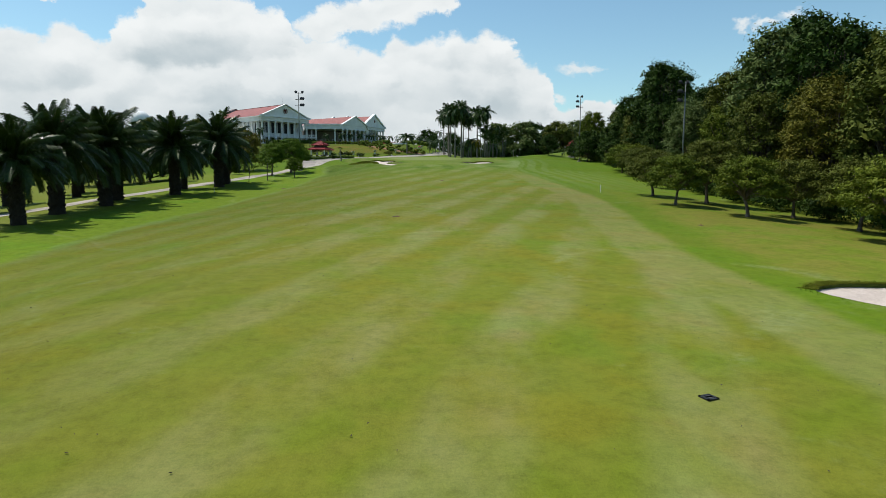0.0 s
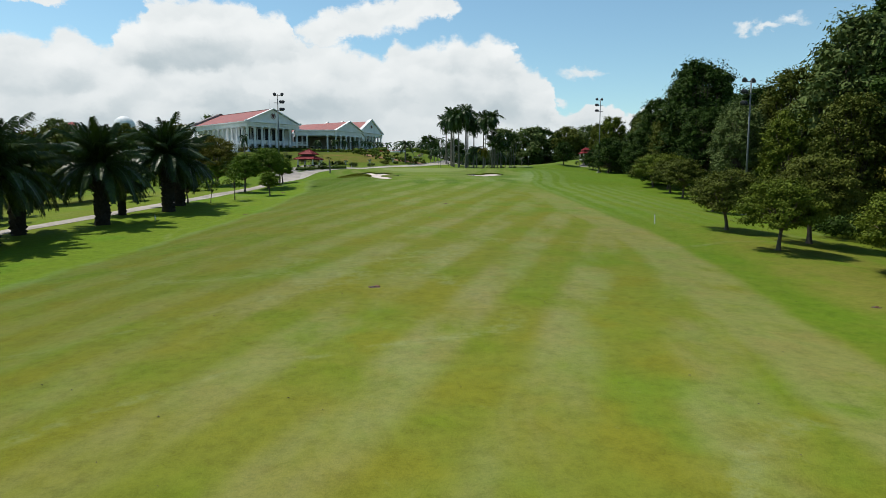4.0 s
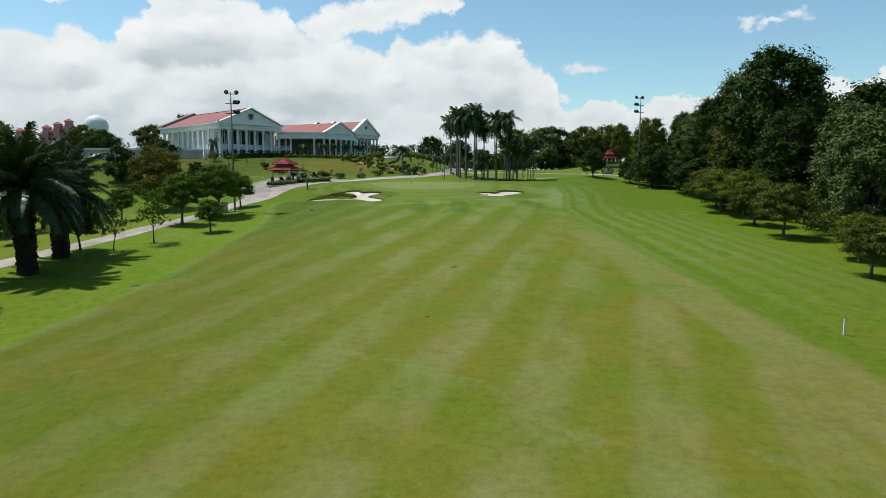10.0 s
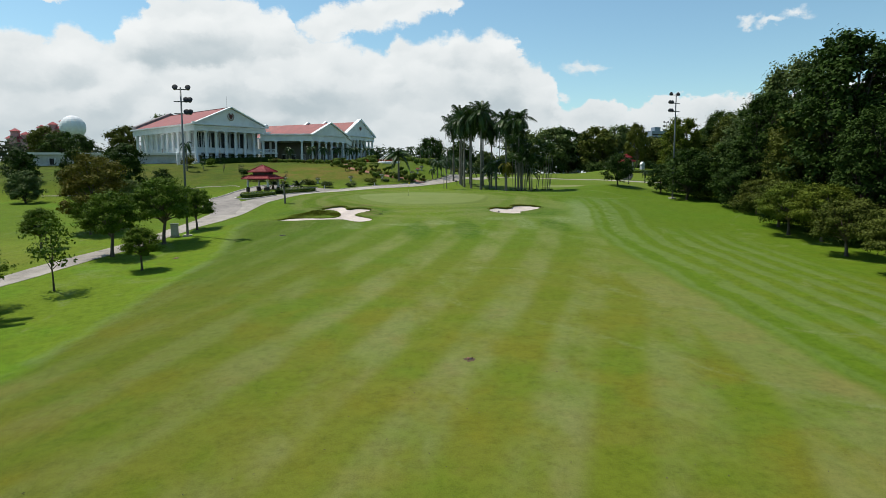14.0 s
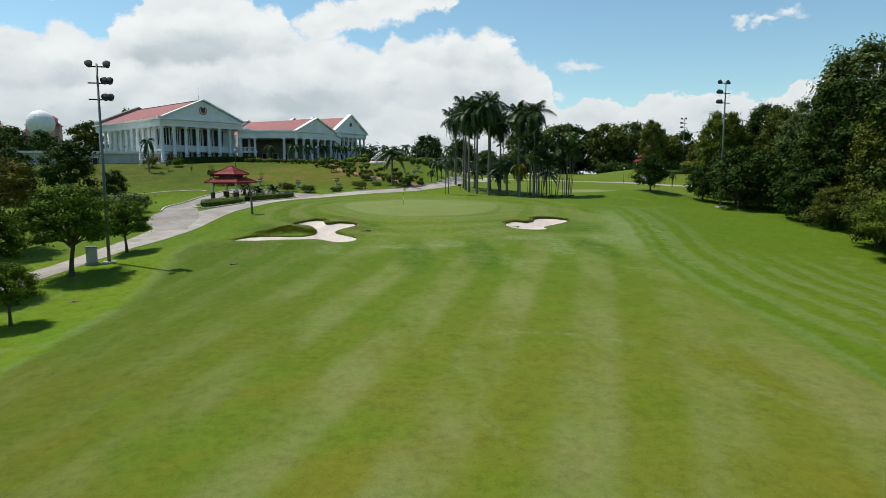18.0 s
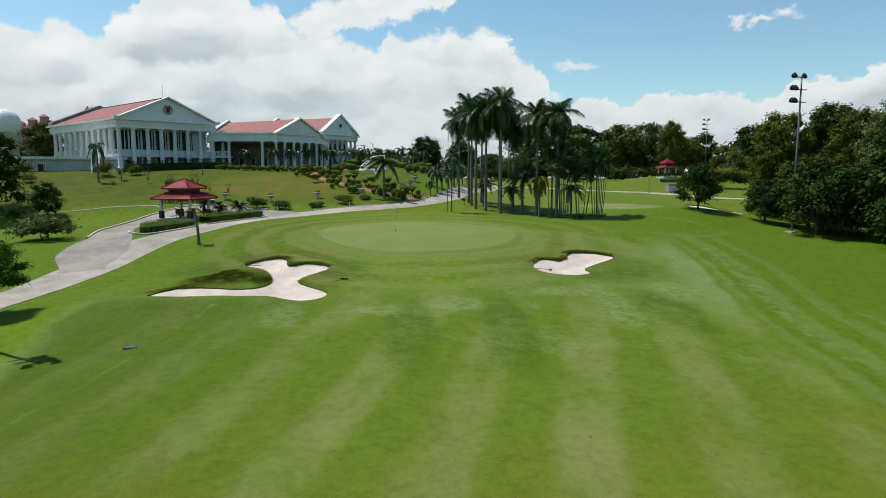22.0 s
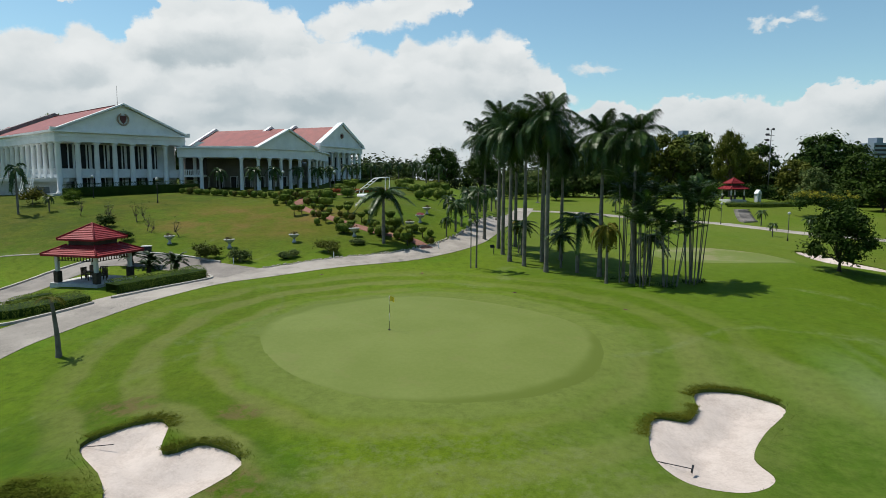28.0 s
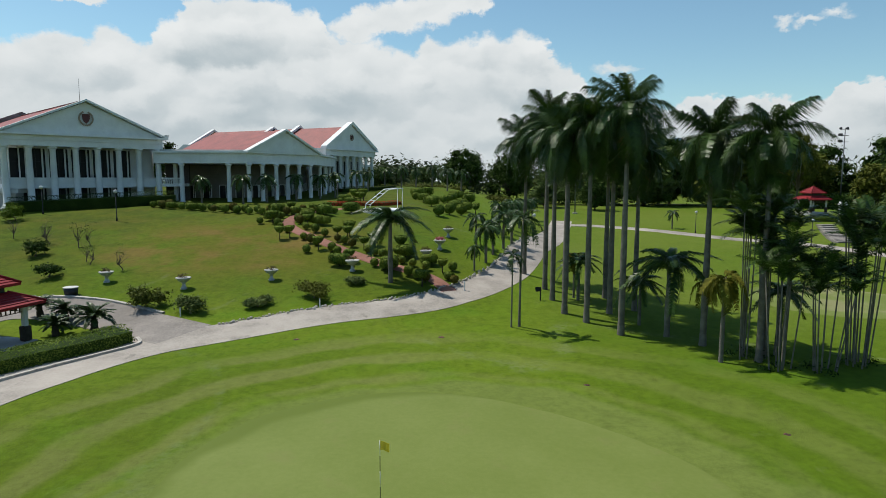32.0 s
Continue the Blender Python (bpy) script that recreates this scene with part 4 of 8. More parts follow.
def build_bunker(loop, word):
    from mathutils.geometry import delaunay_2d_cdt
    cy = sum(p.y for p in loop) / len(loop)
    x0, x1, y0, y1 = (f(p[k] for p in loop) for k in (0, 1) for f in (min, max))
    grid = [(x, y) for x in np.arange(x0, x1, 0.35) for y in np.arange(y0, y1, 0.35)]
    grid = [p for p in grid if inside(*p, loop) and rim_gap(*p, loop) > 0.15]
    pts = [Vector(p) for p in grid] + [Vector(p) for p in loop]
    edges = [(len(grid) + i, len(grid) + (i + 1) % len(loop)) for i in range(len(loop))]
    out, _, tris, *_ = delaunay_2d_cdt(pts, edges, [], 1, 1e-4)

    def floor(x, y):
        d = rim_gap(x, y, loop)
        drop = 0.02 + 0.07 * sm(-3.5, 4.0, y - cy)
        z = top(x, y) - brow(x, y) - lip(x, y) * 0.75 - drop - 0.42 * sm(0, 2.2, d)
        return z + 0.05 * noise.noise((x * 1.3, y * 1.3, 2.0)) + 0.02 * noise.noise((x * 5, y * 5, 4.0))

    tris = [t for t in tris if inside(sum(out[i].x for i in t) / 3, sum(out[i].y for i in t) / 3, loop)]
    me = mesh_of("sand", [(p.x, p.y, floor(p.x, p.y)) for p in out], [tuple(t) for t in tris], M_SAND, True)
    bed = thing("bunker", me, label=word, category="bunker", group="sand bunkers", kind="structure")
    # the cut face of turf and soil between grass and sand
    n = len(loop)
    verts = [(p.x, p.y, top(p.x, p.y) + 0.01) for p in loop] + [(p.x, p.y, floor(p.x, p.y) - 0.1) for p in loop]
    faces = [(i, (i + 1) % n, n + (i + 1) % n, n + i) for i in range(n)]
    part("bunker_edge", mesh_of("bunker_edge", verts, faces, M_BANK), bed, label="rough turf face cut above the sand")
    # shaggy grass hanging over the edge
    rnd = random.Random(n)
    verts, faces = [], []
    for a, b in zip(loop, loop[1:] + loop[:1]):
        d = b - a
        nrm = Vector((d.y, -d.x)).normalized()
        for k in range(max(4, int(d.length / 0.035))):
            p = a + d * rnd.random() + nrm * rnd.uniform(-0.05, 0.5) * (1 if inside(*(a + d / 2 - nrm * 0.2), loop) else -1)
            if inside(p.x, p.y, loop) and rnd.random() < 0.7:
                continue
            h, w, a0 = rnd.uniform(0.04, 0.13) * (0.35 + 0.75 * sm(-4, 4, p.y - cy)), 0.02, rnd.uniform(0, 6.28)
            z = top(p.x, p.y) - 0.02
            b0 = len(verts)
            lean = Vector((rnd.gauss(0, 0.06), rnd.gauss(0, 0.06)))
            verts += [(p.x - w * math.cos(a0), p.y - w * math.sin(a0), z), (p.x + w * math.cos(a0), p.y + w * math.sin(a0), z), (p.x + lean.x, p.y + lean.y, z + h)]
            faces.append((b0, b0 + 1, b0 + 2))
    part("rim_grass", mesh_of("rim_grass", verts, faces, M_TUFT), bed, label="shaggy uncut grass rim", kind="stuff")


def rank_patch(cx, cy, rx, ry, turn, count, seed, tall=0.16):
    """A patch of long uncut grass on a bunker's shoulder."""
    rnd = random.Random(seed)
    verts, faces = [], []
    co, si = math.cos(math.radians(turn)), math.sin(math.radians(turn))
    while len(faces) < count:
        u, v = rnd.gauss(0, 0.5), rnd.gauss(0, 0.5)
        if u * u + v * v > 1.2:
            continue
        x, y = cx + u * rx * co - v * ry * si, cy + u * rx * si + v * ry * co
        if any(inside(x, y, loop) for loop in BUNKERS[:4]):
            continue
        h, w, a0 = tall * rnd.uniform(0.4, 1.1) * (1.15 - 0.6 * (u * u + v * v)), rnd.uniform(0.015, 0.03), rnd.uniform(0, 6.28)
        z, b0 = top(x, y) - 0.02, len(verts)
        lean = Vector((rnd.gauss(0, 0.13), rnd.gauss(0, 0.13) - 0.04))
        verts += [(x - w * math.cos(a0), y - w * math.sin(a0), z), (x + w * math.cos(a0), y + w * math.sin(a0), z), (x + lean.x, y + lean.y, z + h)]
        faces.append((b0, b0 + 1, b0 + 2))
    thing("rank_grass", mesh_of("rank_grass", verts, faces, M_RANK), label="patch of long browning grass on the bunker's shoulder", category="grass", kind="stuff")


def rank_rim(loop, count, seed):
    """Long grass in a ragged belt along a bunker's far edges."""
    rnd = random.Random(seed)
    cy = sum(p.y for p in loop) / len(loop)
    verts, faces = [], []
    sides = [(a, b, Vector((b.y - a.y, a.x - b.x)).normalized()) for a, b in zip(loop, loop[1:] + loop[:1])]
    sides = [(a, b, -n if inside(*((a + b) / 2 + n * 0.1), loop) else n) for a, b, n in sides]
    for _ in range(count):
        a, b, n = rnd.choice(sides)
        p = a.lerp(b, rnd.random())
        belt = 0.5 + 0.5 * noise.noise((p.x * 0.9, p.y * 0.9, 5.0))
        if n.y < 0.3 or rnd.random() > 0.25 + 0.75 * sm(-2.5, 2.0, p.y - cy):
            continue
        p = p + n * abs(rnd.gauss(0, 0.38)) * (0.35 + belt)
        if inside(p.x, p.y, loop):
            continue
        h, w, a0 = rnd.uniform(0.03, 0.10) * (0.4 + belt), rnd.uniform(0.012, 0.026), rnd.uniform(0, 6.28)
        z, b0 = top(p.x, p.y) - 0.02, len(verts)
        lean = Vector((rnd.gauss(0, 0.10), rnd.gauss(0, 0.10))) - n * 0.09
        verts += [(p.x - w * math.cos(a0), p.y - w * math.sin(a0), z), (p.x + w * math.cos(a0), p.y + w * math.sin(a0), z), (p.x + lean.x, p.y + lean.y, z + h)]
        faces.append((b0, b0 + 1, b0 + 2))
    thing("rank_grass", mesh_of("rank_grass", verts, faces, M_RANK), label="ragged belt of long grass along a bunker's edge", category="grass", kind="stuff")


def build_green(name, cx, cy, rx, ry, word):
    verts, faces, seg, rings = [on_ground(cx, cy, 0.03)], [], 96, 14
    for r in range(1, rings + 1):
        for k in range(seg):
            a = 2 * math.pi * k / seg
            w = 1 + sum(p * math.cos(h * a) + q * math.sin(h * a) for h, p, q in ((1, -0.015, -0.001), (2, 0.009, -0.080), (3, 0.016, -0.004)))
            x, y = cx + rx * w * r / rings * math.cos(a), cy + ry * w * r / rings * math.sin(a)
            verts.append((x, y, top(x, y) + (0.035 if r < rings else -0.02)))
    for k in range(seg):
        faces.append((0, 1 + k, 1 + (k + 1) % seg))
    for r in range(rings - 1):
        faces += [(1 + r * seg + k, 1 + (r + 1) * seg + k, 1 + (r + 1) * seg + (k + 1) % seg, 1 + r * seg + (k + 1) % seg) for k in range(seg)]
    return thing(name, mesh_of(name, verts, faces, M_GREEN, True), label=word, category="putting green", kind="structure")


def strip(line, widths, dz, drop=0.12, cross=6):
    """A paved band draped on the land along a plan line, with short sides that go into it."""
    verts, faces, n = [], [], cross + 3
    for i, p in enumerate(line):
        d = line[min(i + 1, len(line) - 1)] - line[max(i - 1, 0)]
        nrm = Vector((-d.y, d.x)).normalized()
        w = widths[i] if isinstance(widths, list) else widths
        for k in range(n):
            s = min(max((k - 1) / cross, 0.0), 1.0) - 0.5
            q = p + nrm * w * s
            low = drop if k in (0, n - 1) else 0.0
            verts.append((q.x, q.y, top(q.x, q.y) + dz - low))
    for i in range(len(line) - 1):
        faces += [(i * n + k, i * n + k + 1, (i + 1) * n + k + 1, (i + 1) * n + k) for k in range(n - 1)]
    return verts, faces


ROAD = spline([(-43.5, -112), (-41.5, -96), (-40.2, -85), (-36.8, -72), (-34.8, -60), (-32.6, -47.5), (-30.6, -36), (-28.4, -25), (-26.6, -16),
               (-25.6, -8), (-24.6, -1), (-22.8, 5), (-20.2, 12), (-16.6, 18.2), (-11.8, 21.3), (-6.4, 24.2), (0.2, 27.0), (4.2, 31.0),
               (7.2, 36.6), (9.2, 43.0), (11.6, 52.5), (15.6, 66), (19.5, 82), (22.5, 96)], 6)
BRANCH = spline([(19.5, 88.5), (26.5, 88.0), (34.5, 81.5), (42.6, 71.0), (49.5, 66.0), (53.0, 59.0), (58.5, 49.5), (66, 40)], 6)
LOOP = spline([(-15.2, 20.6), (-19.5, 22.9), (-25.5, 25.6), (-30.6, 25.2), (-33.4, 20.4), (-32.8, 12.0), (-30.2, 3.5), (-28.2, -4.0), (-26.0, -10.5)], 6)
SIDEPATH = spline([(-34.6, 28.4), (-36.2, 29.0), (-41.0, 28.6), (-47.0, 27.3), (-57, 25.8), (-72, 25)], 6)
ISLANDS = [spline([(-29.3, 6.4), (-28.4, 4.6), (-26.3, 3.9), (-24.6, 6.2), (-22.9, 9.2)], 6), spline([(-22.3, 10.8), (-20.6, 13.6), (-18.6, 16.6), (-17.3, 18.6), (-17.9, 19.8)], 6)]


def build_paths():
    wide = [3.0 + 1.6 * sm(-30, -8, p.y) - 0.9 * sm(12, 26, p.y) for p in ROAD]
    thing("road", mesh_of("road", *strip(ROAD, wide, 0.03), M_ROAD), label="worn pale concrete cart path", category="path", kind="structure")
    thing("road_branch", mesh_of("road_branch", *strip(BRANCH, 3.2, 0.05), M_ROAD, True), label="pale concrete cart path between lawns", category="path", kind="structure")
    thing("road_loop", mesh_of("road_loop", *strip(LOOP, [4.3 + 1.6 * sm(6.0, -3.0, p.y) - 2.4 * sm(-4.0, -10.0, p.y) if p.y < 8 else 4.3 for p in LOOP], 0.037), M_LANE), label="worn concrete lane round the pavilion", category="path", kind="structure")
    thing("side_path", mesh_of("side_path", *strip(SIDEPATH, 0.20, 0.05, 0.2), M_ROAD, True), label="narrow pale concrete edging across the lawn", category="edging", kind="structure")
    # low kerbs along the lane and the clubhouse lawn
    for name, line, w, off in (("kerb", LOOP[6:36], 4.3, 1), ("kerb", ISLANDS[0], -0.2, 1), ("kerb", ISLANDS[1], -0.2, 1)):
        edge = []
        for i, p in enumerate(line):
            d = line[min(i + 1, len(line) - 1)] - line[max(i - 1, 0)]
            edge.append(p - Vector((-d.y, d.x)).normalized() * off * (w / 2 + 0.1) * 1.0)
        thing(name, mesh_of(name, *strip(edge, 0.22, 0.17, 0.3, 1), M_KERB), label="pale concrete kerb beside the lane", category="kerb", kind="structure")


build_ground()
for loop, word in zip(BUNKERS, ("cross-shaped pale sand bunker below the green", "heart-shaped pale sand bunker beside the green",
                                "pale sand bunker beside the fairway", "pale sand bunker behind a mound")):
    build_bunker(loop, word)
for k, (x, y, rx, ry, turn, n, tall) in enumerate(((-12.2, -17.4, 3.6, 1.5, -4, 16000, 0.065), (-9.0, -18.3, 1.2, 0.8, 0, 3000, 0.065), (-15.5, -18.9, 2.2, 0.7, 12, 3600, 0.055))):
    rank_patch(x, y, rx, ry, turn, n, k + 40, tall)
for k, loop in enumerate(BUNKERS[:3]):
    rank_rim(loop, 22000, k + 60)
build_green("putting_green", 2.3, 0.0, 10.34, 10.34, "smooth pale putting green ringed by mown bands")
build_green("second_green", 34.5, 31.0, 7.5, 7.0, "pale worn putting green beyond the palms")
build_paths()


# ---- clubhouse ----
def column_mesh(h, r, name="column", seg=12):
    """A plain tapered column with a moulded base and capital."""
    return lathe(name, M_WHITE, [(r * 1.45, 0), (r * 1.45, 0.22), (r * 1.2, 0.26), (r * 1.18, 0.42), (r, 0.5), (r * 0.99, h * 0.4), (r * 0.84, h - 0.55),
                                 (r * 0.95, h - 0.5), (r * 0.86, h - 0.45), (r * 1.15, h - 0.28), (r * 1.4, h - 0.24), (r * 1.4, h)], seg)


def window_unit(parent, w, h, m, mull=1):
    """One tall window: frame, dark pane, glazing bars."""
    fr = part("window", boxes("window", M_WHITE, [((-w / 2 - 0.1, -0.1, 0), (-w / 2, 0.06, h + 0.1)), ((w / 2, -0.1, 0), (w / 2 + 0.1, 0.06, h + 0.1)),
                                                  ((-w / 2, -0.1, h), (w / 2, 0.06, h + 0.1)), ((w * 0.30, -0.14, 0), (w * 0.38, 0.06, h)), ((-w / 2 - 0.14, -0.16, -0.08), (w / 2 + 0.14, 0.06, 0))]), parent, m)
    part("pane", boxes("pane", M_GLASS, [((-w / 2, 0.0, 0), (w / 2, 0.03, h))]), fr, Matrix.Identity(4), "dark glass pane")
    bars = [((-0.03 + i * w / (mull + 1) - w / 2, -0.05, 0), (0.03 + i * w / (mull + 1) - w / 2, -0.005, h)) for i in range(1, mull + 1)]
    bars += [((-w / 2, -0.05, h * 0.62), (w / 2, -0.005, h * 0.62 + 0.05))]
    part("glazing_bar", boxes("glazing_bar", M_DARKSTEEL, bars), fr, Matrix.Identity(4))
    return fr


def copy_part(ob, parent, m):
    made = copy_thing(ob, m)
    made.parent = parent
    return made


def gable(name, mat, w, z0, z1, y0, y1):
    """A triangular slab across the front."""
    verts = [(-w, y, z0) for y in (y0, y1)] + [(w, y, z0) for y in (y0, y1)] + [(0, y, z1) for y in (y0, y1)]
    return mesh_of(name, verts, [(0, 2, 4), (5, 3, 1), (0, 1, 3, 2), (2, 3, 5, 4), (4, 5, 1, 0)], mat)


def raking(name, mat, w, z0, z1, y0, y1, t=0.35, over=0.4):
    """The two sloping cornice beams of a gable."""
    s = (z1 - z0) / w
    verts, faces = [], []
    for sx in (-1, 1):
        b = len(verts)
        for y in (y0, y1):
            verts += [(sx * (w + over), y, z0 - over * s), (sx * (w + over), y, z0 - over * s + t), (0, y, z1 + t), (0, y, z1)]
        faces += [tuple(b + i for i in f) for f in ((0, 1, 2, 3), (7, 6, 5, 4), (0, 4, 5, 1), (1, 5, 6, 2), (2, 6, 7, 3), (3, 7, 4, 0))]
    return mesh_of(name, verts, faces, mat)


def roof_pair(name, mat, w, z0, z1, y0, y1, over=0.5, t=0.18):
    s = (z1 - z0) / w
    verts, faces = [], []
    for sx in (-1, 1):
        b = len(verts)
        for y in (y0, y1):
            verts += [(sx * (w + over), y, z0 - over * s), (0, y, z1), (0, y, z1 + t), (sx * (w + over), y, z0 - over * s + t)]
        faces += [tuple(b + i for i in f) for f in ((0, 1, 2, 3), (7, 6, 5, 4), (0, 4, 5, 1), (1, 5, 6, 2), (2, 6, 7, 3), (3, 7, 4, 0))]
    return mesh_of(name, verts, faces, mat)


def emblem(parent, y, z, s):
    """A shield in a round wreath on the gable."""
    pts = [(-0.55, 0.7), (0.55, 0.7), (0.55, 0.0), (0.36, -0.45), (0, -0.8), (-0.36, -0.45), (-0.55, 0.0)]
    verts = [(x * s, y, z + v * s) for x, v in pts] + [(x * s, y - 0.14, z + v * s) for x, v in pts]
    n = len(pts)
    shield = part("shield", mesh_of("shield", verts, [tuple(range(n)), tuple(range(2 * n - 1, n - 1, -1))] + [(i, n + i, n + (i + 1) % n, (i + 1) % n) for i in range(n)], M_EMBLEM), parent,
                  label="maroon painted shield")
    leaf = boxes("wreath_leaf", M_GILT, [((-0.12 * s, -0.1, -0.12 * s), (0.12 * s, 0, 0.12 * s))])
    for k in range(26):
        a = math.radians(115 + k * 310 / 25)
        part("wreath_leaf", leaf, shield, pose(math.cos(a) * s * 0.98, y, z + math.sin(a) * s * 1.05, 0, math.degrees(a), 0))


def clubhouse_main():
    Z = 6.55
    W, D, HC, HE = 9.9, 35.0, 7.9, 9.6
    club = thing("clubhouse", None, (-47.25, 66.5, Z), 46.5, "white two-storey neoclassical clubhouse with red tiled roof and columns", "building", "clubhouse wings")
    part("plinth", box("plinth", M_CREAM, (-W - 0.9, -0.9, -2.6), (W + 0.9, D + 0.5, 0.05)), club)
    # walls set back behind the colonnades
    part("wall", boxes("wall", M_WHITE, [((-W + 2.6, 3.0, 0.05), (W - 0.3, D - 0.5, HC + 0.2))]), club, label="white rendered wall")
    part("gallery_floor", boxes("gallery_floor", M_WHITE, [((-W + 0.35, 0.55, 2.45), (W - 0.35, 3.0, 2.95)), ((-W + 0.35, 3.0, 2.45), (-W + 2.6, D - 0.6, 2.95))]), club)
    rail = [((-W + 0.4, 0.6, 3.72), (W - 0.4, 0.75, 3.85)), ((-W + 0.4, 0.75, 3.72), (-W + 0.55, D - 1, 3.85))]
    rail += [((-W + 0.4, 0.64, 2.9), (W - 0.4, 0.71, 3.73))]
    rail += [((-W + 0.43, 1.0 + i * 0.4, 2.95), (-W + 0.52, 1.1 + i * 0.4, 3.73)) for i in range(82)]
    part("balustrade", boxes("balustrade", M_WHITE, rail), club, label="white balustrade along the gallery")
    col = column_mesh(HC, 0.42)
    xs = [-W + 0.4 + i * (2 * W - 0.8) / 7 for i in range(8)]
    for x in xs:
        part("column", col, club, pose(x, 0.1, 0.05))
    for i in range(1, 12):
        part("column", col, club, pose(-W + 0.4, 0.1 + i * (D - 1.5) / 11, 0.05))
    for i in range(1, 8):
        part("column", col, club, pose(W + 0.35, 0.1 + i * 4.6, 0.05))
    first_up = first_low = None
    for i in range(7):
        x = (xs[i] + xs[i + 1]) / 2
        if i == 0:
            x += 0.9
        up, low = pose(x, 2.96, 3.05), pose(x, 2.96, 0.12)
        if first_up is None:
            first_up, first_low = window_unit(club, 2.3, 4.65, up), window_unit(club, 2.1, 2.25, low)
        elif i < 6:
            copy_part(first_up, club, up)
            copy_part(first_low, club, low)
    for i in range(2):
        y = 3.9 + i * 2.85
        copy_part(first_up, club, pose(-W + 2.56, y, 3.05, 0, 0, -90))
        copy_part(first_low, club, pose(-W + 2.56, y, 0.12, 0, 0, -90))
    # entablature: plain band, moulding, projecting cornice
    part("entablature", boxes("entablature", M_WHITE, [((-W - 0.15, -0.5, HC + 0.02), (W + 0.15, D, HC + 0.75)), ((-W - 0.3, -0.65, HC + 0.75), (W + 0.3, D + 0.15, HC + 0.9)),
                                                       ((-W - 0.15, -0.5, HC + 0.9), (W + 0.15, D, HE - 0.3)), ((-W - 0.75, -1.1, HE - 0.3), (W + 0.75, D + 0.6, HE))]), club)
    part("pediment", gable("pediment", M_WHITE, W - 0.1, HE + 0.003, HE + 4.3, -0.35, 0.2), club, label="plain white triangular pediment")
    part("raking_cornice", raking("raking_cornice", M_WHITE, W, HE + 0.05, HE + 4.4, -1.05, 0.5, 0.28, 0.6), club)
    part("rear_pediment", gable("rear_pediment", M_WHITE, W - 0.1, HE + 0.003, HE + 4.3, D - 0.3, D), club)
    part("rear_cornice", raking("rear_cornice", M_COPING, W, HE + 0.2, HE + 4.5, D - 2.4, D + 0.4, 0.75, 0.3), club, label="weathered raised gable parapet")
    roof = part("roof", roof_pair("roof", M_ROOF, W, HE + 0.1, HE + 4.35, 0.5, D - 2.4), club, label="faded red clay tile roof")
    part("ridge_tile", boxes("ridge_tile", M_ROOF, [((-0.18, 0.5, HE + 4.5), (0.18, D - 2.4, HE + 4.62))]), roof, Matrix.Identity(4))
    for sx in (-W - 0.5, W + 0.5):
        part("corner_block", box("corner_block", M_WHITE, (sx - 0.3, -1.15, HE), (sx + 0.3, -0.55, HE + 0.4)), club)
    emblem(club, -0.42, HE + 2.15, 0.85)
    part("mast", lathe("mast", M_STEEL, [(0.035, 0), (0.03, 1.2), (0.015, 3.2)], 6), club, pose(-0.2, 1.0, HE + 4.4), "thin steel aerial mast")


